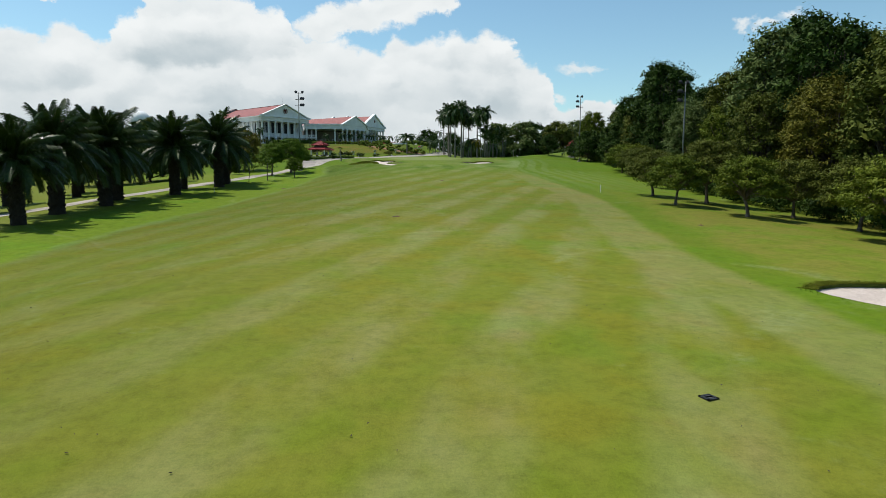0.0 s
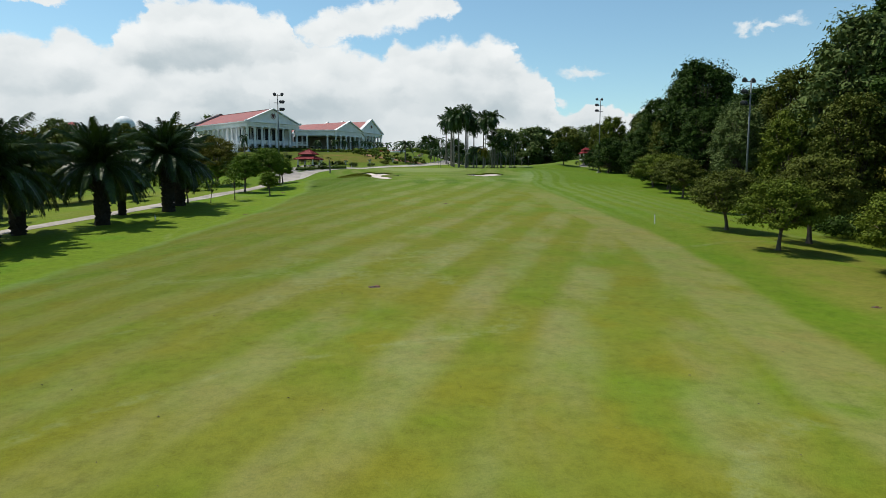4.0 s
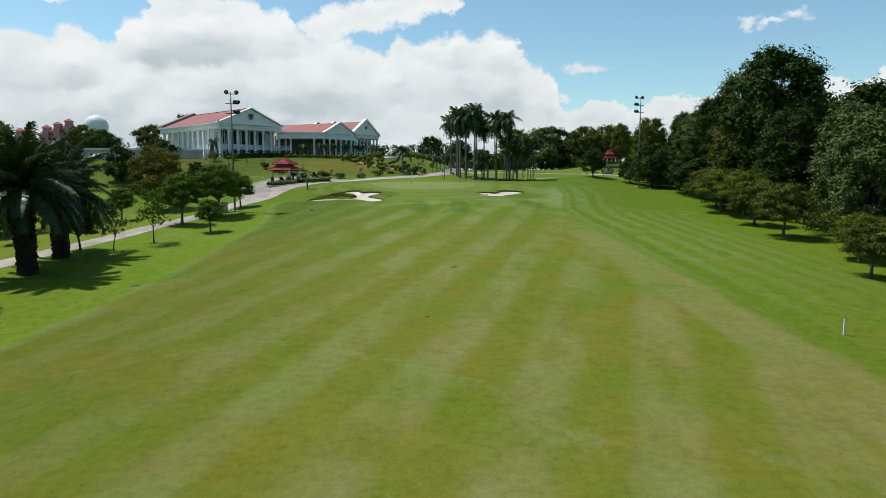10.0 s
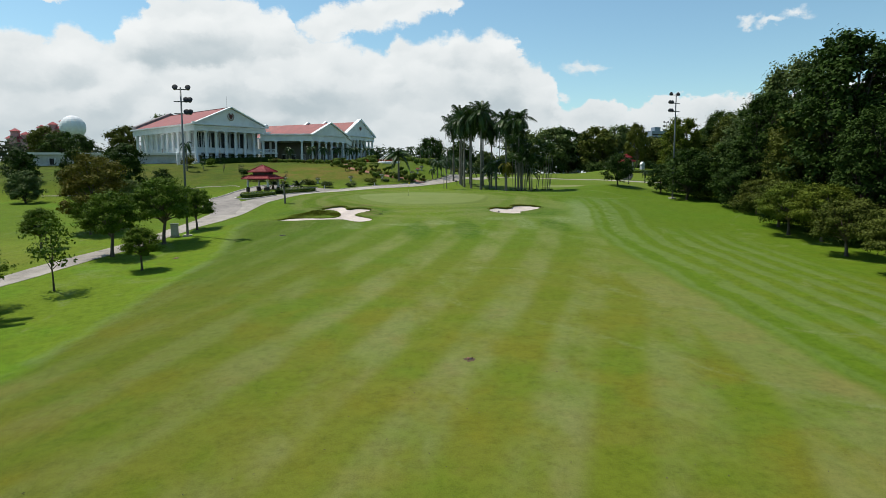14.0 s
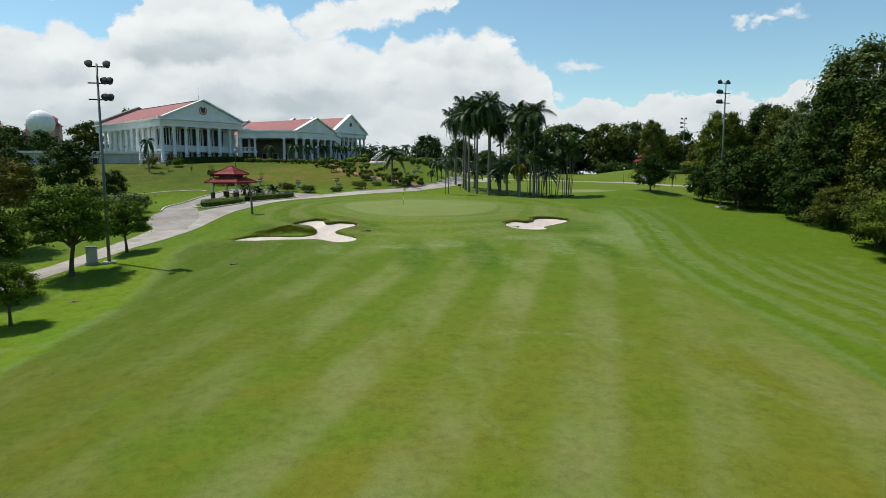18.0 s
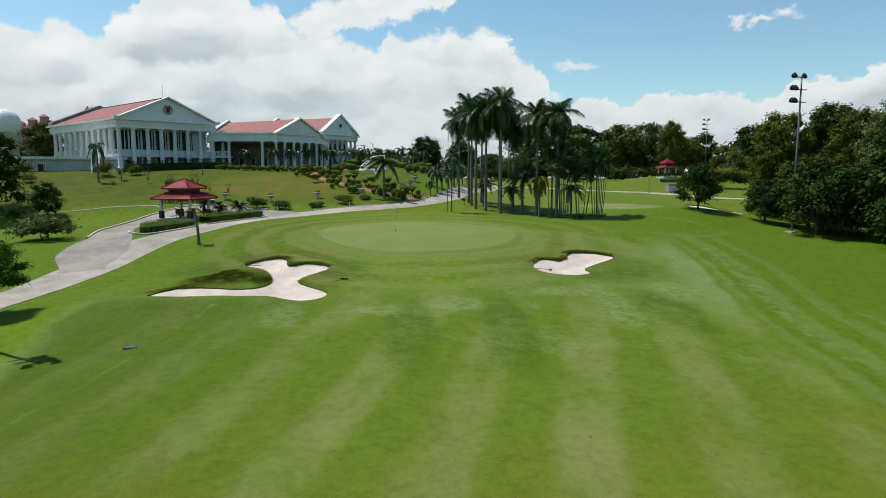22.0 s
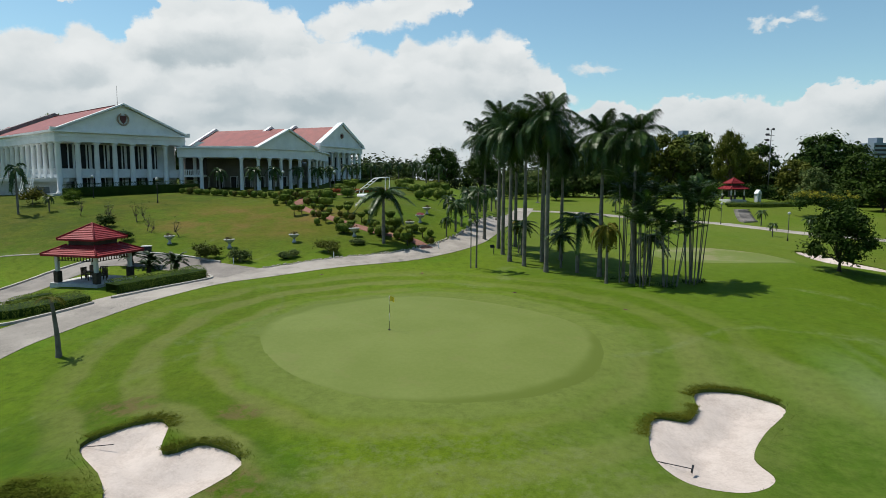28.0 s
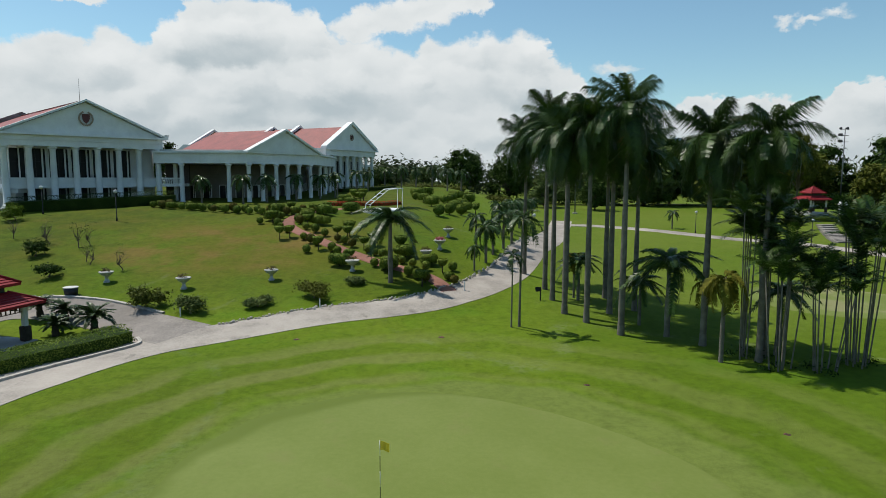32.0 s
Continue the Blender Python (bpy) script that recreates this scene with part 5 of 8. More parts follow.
def hall_wing():
    """The colonnaded link, its gabled porch and the far hall."""
    Z = 6.5
    link = thing("link_wing", None, (0, 0, Z), 0, "white colonnaded link wing with flat parapet roof", "building", "clubhouse wings")
    line = [Vector(p) for p in ((-41.2, 73.2), (-27.6, 73.2), (-19.9, 83.0), (-20.6, 104.0))]
    back = [Vector(p) for p in ((-43.5, 82.0), (-30.5, 82.5), (-25.5, 88.5), (-26.5, 106.0))]

    def ring(off, z0, z1):
        n = len(line)
        front = []
        for i, p in enumerate(line):
            d = (line[min(i + 1, n - 1)] - line[max(i - 1, 0)]).normalized()
            front.append(p + Vector((d.y, -d.x)) * off)
        return [(q.x, q.y) for q in front] + [(q.x, q.y) for q in reversed(back)], z0, z1

    part("plinth", prism("plinth", M_CREAM, *ring(0.8, -2.4, 0.0)), link)
    part("entablature", prism("entablature", M_WHITE, *ring(0.35, 6.0, 7.5)), link)
    part("cornice", prism("cornice", M_WHITE, *ring(0.75, 7.503, 7.75)), link)
    part("parapet", prism("parapet", M_GREYWALL, *ring(0.1, 7.753, 8.0)), link, label="weathered flat roof parapet")
    # the back wall carries the shade behind the columns in its colour
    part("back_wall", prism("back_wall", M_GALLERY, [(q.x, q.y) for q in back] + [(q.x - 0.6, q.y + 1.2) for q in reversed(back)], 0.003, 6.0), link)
    col = column_mesh(5.97, 0.34)
    spots = [line[0].lerp(line[1], t) for t in (0.29, 0.80)] + [line[1].lerp(line[2], t) for t in (0.02, 0.21, 0.41, 0.58, 0.76, 0.94)] + [line[2].lerp(line[3], t) for t in (0.25, 0.5, 0.75)]
    for p in spots:
        part("column", col, link, pose(p.x, p.y, 0.02))
    # a balcony beside the main house and a dark sheet for the dim rooms behind it
    balcony = part("balcony", boxes("balcony", M_WHITE, [((-41.0, 73.4, 2.6), (-37.4, 76.2, 3.0)), ((-41.0, 73.4, 3.75), (-37.4, 73.55, 3.9))]), link)
    for i in range(12):
        part("baluster", box("baluster", M_WHITE, (-0.06, -0.05, 0.0), (0.06, 0.05, 0.75)), balcony, pose(-40.8 + i * 0.3, 73.47, 3.0))
    part("recess", boxes("recess", M_DIMPAINT, [((-41.0, 76.2, 0.003), (-37.4, 76.5, 6.0))]), link, label="flat dark panel standing for the dim rooms behind the balcony")
    part("pier", boxes("pier", M_WHITE, [((-39.6, 75.7, 0.003), (-39.1, 76.2, 6.0))]), link)
    door = None
    for i in range(5):
        p = back[0].lerp(back[1], (i + 0.5) / 5)
        m = pose(p.x, p.y - 0.15, 0.05, 0, 0, 2)
        door = window_unit(link, 1.2, 2.6, m) if door is None else copy_part(door, link, m)
    for i in range(3):
        p = back[1].lerp(back[2], (i + 0.5) / 3)
        copy_part(door, link, pose(p.x + 0.12, p.y - 0.1, 0.05, 0, 0, 50))
    for i in range(6):
        p = back[2].lerp(back[3], (i + 0.5) / 6)
        copy_part(door, link, pose(p.x + 0.15, p.y, 0.05, 0, 0, 92))
    lantern = thing("glass_lantern", None, (-43.0, 92.0, Z + 7.0), 20, "pale green glass roof lantern behind the parapet", "skylight")
    part("curb", boxes("curb", M_GREYWALL, [((-3.6, -2.6, -7.5), (3.6, 2.6, 0.6))]), lantern)
    part("glazing", mesh_of("glazing", [(-3.5, -2.5, 0.6), (3.5, -2.5, 0.6), (3.5, 2.5, 0.6), (-3.5, 2.5, 0.6), (-1.6, 0, 2.6), (1.6, 0, 2.6)], [(0, 1, 5, 4), (1, 2, 5), (2, 3, 4, 5), (3, 0, 4)], M_PALEGLASS), lantern)
    # gabled porch
    porch = thing("porch", None, (-23.7, 78.2, Z), 52, "white gabled entrance porch with red tiled roof", "building", "clubhouse wings")
    part("pediment", gable("pediment", M_WHITE, 6.3, 7.76, 10.9, -0.7, -0.2), porch)
    part("raking_cornice", raking("raking_cornice", M_WHITE, 6.4, 7.8, 11.0, -1.2, 0.0, 0.3, 0.5), porch)
    part("roof", roof_pair("roof", M_ROOF, 6.4, 7.75, 10.95, 0.0, 20.0, 0.3), porch, label="faded red clay tile roof")
    # the far hall
    hall = thing("far_hall", None, (-18.45, 110.8, Z), 62, "white far hall with columns and red tiled roof", "building", "clubhouse wings")
    W, D = 8.2, 40.0
    part("plinth", box("plinth", M_CREAM, (-W - 0.5, -0.8, -2.5), (W + 0.5, D, 0.02)), hall)
    part("wall", boxes("wall", M_WHITE, [((-W + 0.9, 2.2, 0.02), (W - 0.9, D - 0.2, 8.6))]), hall, label="white rendered wall")
    col = column_mesh(8.2, 0.38)
    for i in range(8):
        part("column", col, hall, pose(-W + 0.5 + i * (2 * W - 1.0) / 7, 0.0, 0.02))
    part("entablature", boxes("entablature", M_WHITE, [((-W - 0.1, -0.5, 8.22), (W + 0.1, D, 9.3)), ((-W - 0.6, -1.0, 9.3), (W + 0.6, D + 0.3, 9.6))]), hall)
    part("pediment", gable("pediment", M_WHITE, W - 0.1, 9.603, 14.5, -0.4, 0.1), hall)
    part("raking_cornice", raking("raking_cornice", M_WHITE, W, 9.7, 14.6, -0.9, 0.5, 0.55, 0.4), hall)
    part("roof", roof_pair("roof", M_ROOF, W, 9.62, 14.0, 0.5, D - 0.5, 0.4), hall, label="faded red clay tile roof")
    for y in (13.0, 20.5, D - 0.9):
        part("roof_parapet", raking("roof_parapet", M_WHITE, W, 9.9, 14.4, y, y + 0.9, 0.5, 0.4), hall, label="white sloping parapet across the roof")
    first = None
    for i in range(6):
        m = pose(-W + 2.2 + i * 2.35, 2.16, 4.4)
        first = window_unit(hall, 1.1, 2.8, m) if first is None else copy_part(first, hall, m)
        copy_part(first, hall, pose(-W + 2.2 + i * 2.35, 2.16, 0.3))
    emblem(hall, -0.46, 12.0, 0.55)
    part("gallery", boxes("gallery", M_WHITE, [((W + 0.1, 3, 6.2), (W + 3.2, 9, 6.6)), ((W + 0.1, 3, 8.3), (W + 3.2, 9, 8.6))]), hall)


def low_terrace():
    """The low service building on the bank below the clubhouse."""
    low = thing("service_block", None, (-66.5, 58.5, 5.4), 12, "low weathered white service block with flat roof", "building")
    part("wall", boxes("wall", M_GREYWALL, [((-26, 0, -2.5), (13, 7, 3.0))]), low)
    part("roof_slab", boxes("roof_slab", M_CREAM, [((-26.6, -0.8, 3.003), (13.6, 7.6, 3.5))]), low)
    first = None
    for i in range(3):
        m = pose(-20 + i * 9.4, -0.03, 0.6)
        first = window_unit(low, 1.3, 1.5, m) if first is None else copy_part(first, low, m)
    part("door", boxes("door", M_STEEL, [((8.6, -0.06, -0.4), (10.6, 0.02, 2.2))]), low, label="grey steel double door")
    part("vent_pipe", lathe("vent_pipe", M_STEEL, [(0.12, 0), (0.12, 0.9), (0.2, 0.95), (0.2, 1.2)], 8), low, pose(4, 3, 3.5))


def outside_stair(x, y, z, turn):
    """A white steel stair up the end of the colonnade."""
    st = thing("outside_stair", None, (x, y, z), turn, "white steel outside stair at the clubhouse corner", "stairs")
    for i in range(14):
        part("tread", box("tread", M_WHITE, (-0.55, -0.14, -0.03), (0.55, 0.14, 0.03)), st, pose(0, i * 0.26, 0.2 + i * 0.21))
    for sx in (-0.58, 0.58):
        verts, faces = [], []
        tube(verts, faces, [Vector((sx, -0.1, 0.05)), Vector((sx, 3.5, 2.95))], [0.06, 0.06], 6)
        tube(verts, faces, [Vector((sx, -0.1, 1.1)), Vector((sx, 3.5, 4.0))], [0.035, 0.035], 6)
        part("stringer", mesh_of("stringer", verts, faces, M_WHITE), st)
        for i in range(5):
            part("baluster", box("baluster", M_WHITE, (sx - 0.025, -0.025, 0), (sx + 0.025, 0.025, 1.0)), st, pose(0, 0.1 + i * 0.8, 0.2 + i * 0.66))
    for sx in (-0.5, 0.5):
        part("post", box("post", M_WHITE, (sx - 0.06, 3.35, -1.0), (sx + 0.06, 3.5, 3.0)), st)


clubhouse_main()
outside_stair(-56.2, 54.6, 5.8, 20)
hall_wing()
low_terrace()


# ---- pavilions ----
def hip_roof(name, mat, eave, ridge, z0, z1, t=0.12):
    """Four sloping faces with an upturned drip edge."""
    e, r = eave, ridge
    low = [(-e, -e, z0), (e, -e, z0), (e, e, z0), (-e, e, z0)]
    high = [(-r, -r, z1), (r, -r, z1), (r, r, z1), (-r, r, z1)]
    under = [(x, y, z - t) for x, y, z in low]
    verts = low + high + under + [(x, y, z - t) for x, y, z in high]
    faces = [(i, (i + 1) % 4, 4 + (i + 1) % 4, 4 + i) for i in range(4)] + [(4, 5, 6, 7)]
    faces += [(8 + (i + 1) % 4, 8 + i, 12 + i, 12 + (i + 1) % 4) for i in range(4)] + [(8 + i, 8 + (i + 1) % 4, (i + 1) % 4, i) for i in range(4)]
    return mesh_of(name, verts, faces, mat)


def tile_courses(roof, mat, eave, ridge, z0, z1, n):
    """Overlapping courses of tiles up a hipped roof, and a round roll along each hip."""
    for k in range(n):
        f0, f1 = k / n, (k + 1.15) / n if k < n - 1 else 1.0
        e0, e1 = eave + (ridge - eave) * f0 + 0.02, eave + (ridge - eave) * f1
        h0, h1 = z0 + (z1 - z0) * f0, z0 + (z1 - z0) * f1
        verts = [(sx * e, sy * e, z) for e, z in ((e0, h0), (e0, h0 + 0.07), (e1, h1 + 0.015)) for sx, sy in ((-1, -1), (1, -1), (1, 1), (-1, 1))]
        faces = [(r * 4 + i, r * 4 + (i + 1) % 4, r * 4 + 4 + (i + 1) % 4, r * 4 + 4 + i) for r in range(2) for i in range(4)]
        part("tile_course", mesh_of("tile_course", verts, faces, mat), roof, Matrix.Identity(4))
    for q in range(4):
        turn = Matrix.Rotation(q * math.pi / 2, 3, "Z")
        verts, faces = [], []
        tube(verts, faces, [turn @ Vector((ridge, ridge, z1 + 0.06)), turn @ Vector((eave + 0.03, eave + 0.03, z0 + 0.07))], [0.08, 0.09], 6)
        part("hip_roll", mesh_of("hip_roll", verts, faces, mat, True), roof, Matrix.Identity(4))


def pavilion(x, y, z, turn, s, label):
    pav = thing("pavilion", None, (x, y, z), turn, label, "pavilion", "red-roofed pavilions")
    part("floor_slab", box("floor_slab", M_GREYWALL, (-2.6, -2.6, -1.0), (2.6, 2.6, 0.12), 0.03), pav)
    for sx in (-1, 1):
        for sy in (-1, 1):
            c = part("column", box("column", M_CREAM, (-0.16, -0.16, 0.12), (0.16, 0.16, 2.85), 0.03), pav, pose(sx * 2.1, sy * 2.1, 0))
            part("stone_base", box("stone_base", M_DARKBARK, (-0.27, -0.27, 0.12), (0.27, 0.27, 1.15), 0.05), c, Matrix.Identity(4), "dark stone column base")
    beams = []
    for d in (-2.1, 2.1):
        beams += [((-2.25, d - 0.08, 2.5), (2.25, d + 0.08, 2.72)), ((d - 0.08, -2.25, 2.503), (d + 0.08, 2.25, 2.717))]
    part("beam", boxes("beam", M_WOOD, beams), pav)
    lattice = []
    for d in (-2.1, 2.1):
        for i in range(12):
            p = -1.88 + i * 0.33
            lattice += [((p, d - 0.03, 2.15), (p + 0.06, d + 0.03, 2.5)), ((d - 0.03, p, 2.15), (d + 0.03, p + 0.06, 2.5))]
        lattice += [((-1.94, d - 0.03, 2.1), (1.94, d + 0.03, 2.15)), ((d - 0.03, -1.94, 2.1), (d + 0.03, 1.94, 2.15))]
    part("fretwork", boxes("fretwork", M_WOOD, lattice), pav, label="dark timber fretwork under the eaves")
    lower = part("lower_roof", hip_roof("lower_roof", M_REDROOF, 3.0, 1.5, 2.72, 3.5), pav, label="glossy red tiled lower roof")
    tile_courses(lower, M_REDROOF, 3.0, 1.5, 2.72, 3.5, 6)
    # closed box, its dark colour standing for the shade between the roof tiers
    part("lantern", boxes("lantern", M_DIMPAINT, [((-1.4, -1.4, 3.35), (1.4, 1.4, 4.1))]), pav, label="lantern box between the roofs, coloured dark for the shade there")
    upper = part("upper_roof", hip_roof("upper_roof", M_REDROOF, 2.05, 0.06, 4.05, 5.3), pav, label="glossy red tiled upper roof")
    tile_courses(upper, M_REDROOF, 2.05, 0.06, 4.05, 5.3, 9)
    part("finial", lathe("finial", M_REDROOF, [(0.14, 5.25), (0.16, 5.4), (0.05, 5.47)], 8), pav)
    pav.scale = (s, s, s)
    return pav


def garden_seat(x, y, z, turn):
    seat = thing("garden_chair", None, (x, y, z), turn, "dark timber chair in the pavilion", "chair", "pavilion chairs")
    part("seat", box("seat", M_WOOD, (-0.3, -0.28, 0.40), (0.3, 0.28, 0.46), 0.01), seat)
    back = part("backrest", box("backrest", M_WOOD, (-0.32, 0.23, 0.96), (0.32, 0.3, 1.06), 0.01), seat)
    for i in range(5):
        part("slat", boxes("slat", M_WOOD, [((-0.3 + i * 0.13, 0.24, 0.46), (-0.22 + i * 0.13, 0.29, 0.97))]), back, Matrix.Identity(4))
    for sx in (-0.27, 0.27):
        for sy in (-0.24, 0.24):
            part("leg", box("leg", M_WOOD, (-0.03, -0.03, 0), (0.03, 0.03, 0.4)), seat, pose(sx, sy, 0))
        part("armrest", boxes("armrest", M_WOOD, [((sx - 0.03, -0.28, 0.66), (sx + 0.03, 0.28, 0.7)), ((sx - 0.025, -0.26, 0.46), (sx + 0.025, -0.2, 0.66))]), seat)


PAV = (-27.3, 18.0)
pz = lay(-25.5, 16.0) + 0.12
pavilion(*PAV, pz, -15, 0.95, "open pavilion with two-tiered glossy red tiled roof")
for dx, dy, tn in ((-0.9, 0.2, 70), (0.4, 0.7, 20), (0.8, -0.4, -40)):
    garden_seat(PAV[0] + dx, PAV[1] + dy, pz + 0.12, tn)
table = thing("garden_table", None, (PAV[0] - 0.1, PAV[1] - 0.1, pz + 0.12), 30, "dark timber table in the pavilion", "table")
part("tabletop", box("tabletop", M_WOOD, (-0.5, -0.5, 0.7), (0.5, 0.5, 0.76), 0.01), table)
for sx in (-0.42, 0.42):
    for sy in (-0.42, 0.42):
        part("leg", box("leg", M_WOOD, (-0.035, -0.035, 0), (0.035, 0.035, 0.7)), table, pose(sx, sy, 0))
pavilion(62.9, 87.4, lay(62.9, 87.4) + 0.3, 10, 0.8, "distant open pavilion with bright red tiled roof on a mound").scale = (0.68, 0.68, 0.82)


# ---- plants ----
def leaf_cloud(name, mat, lobes, count, size, seed, hang=0.0, shell=0.35, tuft=26, loose=1.0, heart_fill=0.0):
    """Many small bent leaves in tufts on lumpy lobes (centre, radii); gaps stay between tufts and lobes."""
    rng = np.random.default_rng(seed)
    area = np.array([r[0] * r[1] + r[1] * r[2] + r[0] * r[2] for _, r in lobes])
    tufts = max(6, count // tuft)
    pick = rng.choice(len(lobes), tufts, p=area / area.sum())
    mid, rad = np.array([c for c, _ in lobes])[pick], np.array([r for _, r in lobes])[pick]
    way = rng.normal(size=(tufts, 3))
    way[:, 2] = np.where(way[:, 2] < -0.3, -way[:, 2] * 0.6, way[:, 2])
    way /= np.linalg.norm(way, axis=1)[:, None]
    lump = 1 + 0.16 * np.sin(way[:, 0] * 7 + pick) * np.sin(way[:, 1] * 6 + pick * 2) + 0.12 * np.sin(way[:, 2] * 9 + pick)
    depth = 1 - shell * rng.random(tufts) ** 1.6
    heart = mid + way * rad * (lump * depth)[:, None]
    of = rng.integers(0, tufts, count)
    spread = size * (tuft ** 0.5) * 0.50 * loose
    off = rng.normal(size=(count, 3))
    at = heart[of] + off * spread * np.array([1.0, 1.0, 0.62])
    off /= np.linalg.norm(off, axis=1)[:, None]
    nrm = off * 0.75 + way[of] * 0.55 + rng.normal(size=(count, 3)) * 0.38 + np.array([0, 0, 0.40])
    nrm /= np.linalg.norm(nrm, axis=1)[:, None]
    aim = rng.normal(size=(count, 3)) - np.array([0, 0, hang])
    along = aim - nrm * (aim * nrm).sum(1)[:, None]
    along /= np.linalg.norm(along, axis=1)[:, None]
    side = np.cross(nrm, along)
    s = size * rng.uniform(0.55, 1.35, count)[:, None]
    if heart_fill:
        # larger leaves deep inside shade the hollow of the crown
        inner = rng.random(count) < heart_fill
        at[inner] = (mid + way * rad * rng.uniform(0.25, 0.60, tufts)[:, None])[of[inner]] + rng.normal(size=(int(inner.sum()), 3)) * spread * 0.5
        s[inner] *= 2.2
    verts = np.stack([at - along * s, at + side * s * 0.5 - nrm * s * 0.12, at + along * s - nrm * s * 0.25, at - side * s * 0.5 - nrm * s * 0.12], 1).reshape(-1, 3)
    me = bpy.data.meshes.new(name)
    me.vertices.add(len(verts))
    me.vertices.foreach_set("co", verts.astype(np.float32).ravel())
    me.loops.add(4 * count)
    me.loops.foreach_set("vertex_index", np.arange(4 * count, dtype=np.int32))
    me.polygons.add(count)
    me.polygons.foreach_set("loop_start", np.arange(0, 4 * count, 4, dtype=np.int32))
    me.materials.append(mat)
    me.update(calc_edges=True)
    return me


def limbs(name, mat, h, r, tips, seed, lean=0.0):
    """A tapered trunk that forks into limbs that reach the given tips."""
    rnd = random.Random(seed)
    verts, faces = [], []
    bend = Vector((rnd.uniform(-0.4, 0.4) + lean, rnd.uniform(-0.4, 0.4), 0))
    path = [bend * (t * t) + Vector((0, 0, h * t)) for t in (-0.06, 0.0, 0.15, 0.4, 0.7, 1.0)]
    tube(verts, faces, path, [r * 1.7, r * 1.45, r * 1.1, r * 0.92, r * 0.82, r * 0.7], 9)
    for i, tip in enumerate(tips):
        start = path[-1].lerp(path[-2], rnd.uniform(0, 0.9))
        tip = Vector(tip)
        knee = start.lerp(tip, 0.5) + Vector((rnd.uniform(-0.1, 0.1), rnd.uniform(-0.1, 0.1), 0.08)) * (tip - start).length
        tube(verts, faces, [start, knee, tip], [r * 0.5, r * 0.32, r * 0.1], 6)
    return mesh_of(name, verts, faces, mat, True)


def tree(kind, label, crown_mat, bark, h, wide, bole, seed, count, size, flat=0.75, lobes=14, group="", hang=0.0, r=None, low=0.35, lump=1.0, loose=1.0):
    """A broad-leaved tree h high and wide across, clear to bole, kept as a pattern to be copied."""
    rnd = random.Random(seed)
    spots, ch = [], h - bole
    for i in range(lobes):
        f = (i + 0.5) / lobes
        ring = math.sqrt(max(0.0, 1 - ((f - low) / (1.02 - low if f > low else low + 0.25)) ** 2))
        a, d = 2.4 * i + rnd.uniform(-0.3, 0.3), wide * 0.5 * 0.70 * ring * rnd.uniform(0.75, 1.08)
        rr = wide * rnd.uniform(0.15, 0.235) * (1.0 - 0.25 * f) * lump
        spots.append(((d * math.cos(a), d * math.sin(a), bole + ch * (0.06 + 0.84 * f)), (rr, rr, max(rr * flat, ch * 0.10))))
    spots.append(((0, 0, bole + ch * 0.5), (wide * 0.26, wide * 0.26, ch * 0.33)))
    base = thing(kind, None, (0, 0, 0), 0, label, "tree", group)
    part("trunk", limbs("trunk", bark, bole * 1.12, r or 0.05 + h * 0.018, [(c[0] * 0.85, c[1] * 0.85, c[2] - q[2] * 0.2) for c, q in spots], seed), base)
    part("crown", leaf_cloud("crown", crown_mat, spots, count, size, seed, hang, loose=loose, heart_fill=0.22 if count > 1000 else 0.0), base)
    return base


def plant(ob, x, y, s=1.0, turn=0.0, label="", sz=None, dz=0.0):
    """A copy of a pattern, set on the ground."""
    m = pose(x, y, top(x, y) + dz, 0, 0, turn) @ Matrix.Diagonal((s, s, sz or s, 1))
    made = copy_thing(ob, m)
    if label:
        made["label"] = label
    return made


def drop_pattern(*obs):
    """The patterns themselves are taken away once they have been copied."""
    for ob in obs:
        for o in (*ob.children_recursive, ob):
            bpy.data.objects.remove(o)


def frond_mesh(name, mat, length, leaflets, leaf, droop, width, seed, fold=0.5):
    """One feather leaf along +x that arches down: a stalk and two rows of hanging leaflets."""
    rnd = random.Random(seed)
    verts, faces = [], []

    def spine(t):
        return Vector((length * (t - 0.18 * droop * t * t), 0, length * (0.32 * t - droop * 0.62 * t * t)))

    path = [spine(t) for t in (0, 0.2, 0.4, 0.6, 0.8, 1.0)]
    tube(verts, faces, path, [0.055 * width, 0.045 * width, 0.034 * width, 0.025 * width, 0.016 * width, 0.006], 4)
    for i in range(leaflets):
        t = 0.12 + 0.87 * (i + 0.5) / leaflets
        p, d = spine(t), (spine(min(t + 0.02, 1.0)) - spine(t - 0.02)).normalized()
        up = Vector((0, 1, 0)).cross(d).normalized() * -1
        for s in (-1, 1):
            reach = leaf * (math.sin(math.pi * (0.12 + 0.80 * t)) ** 0.7) * rnd.uniform(0.85, 1.15)
            out = (Vector((0, s, 0)) * rnd.uniform(0.75, 1.0) + d * rnd.uniform(0.35, 0.7) + up * rnd.uniform(-0.1, 0.35)).normalized()
            q1 = p + out * reach * 0.55
            q2 = p + out * reach * 0.9 + Vector((0, 0, -1)) * reach * fold * rnd.uniform(0.6, 1.3)
            w = d * 0.042 * width * rnd.uniform(0.8, 1.3)
            b = len(verts)
            verts += [tuple(p - w), tuple(p + w), tuple(q1 + w * 0.9), tuple(q1 - w * 0.9), tuple(q2)]
            faces += [(b, b + 1, b + 2, b + 3), (b + 3, b + 2, b + 4)]
    return mesh_of(name, verts, faces, mat)


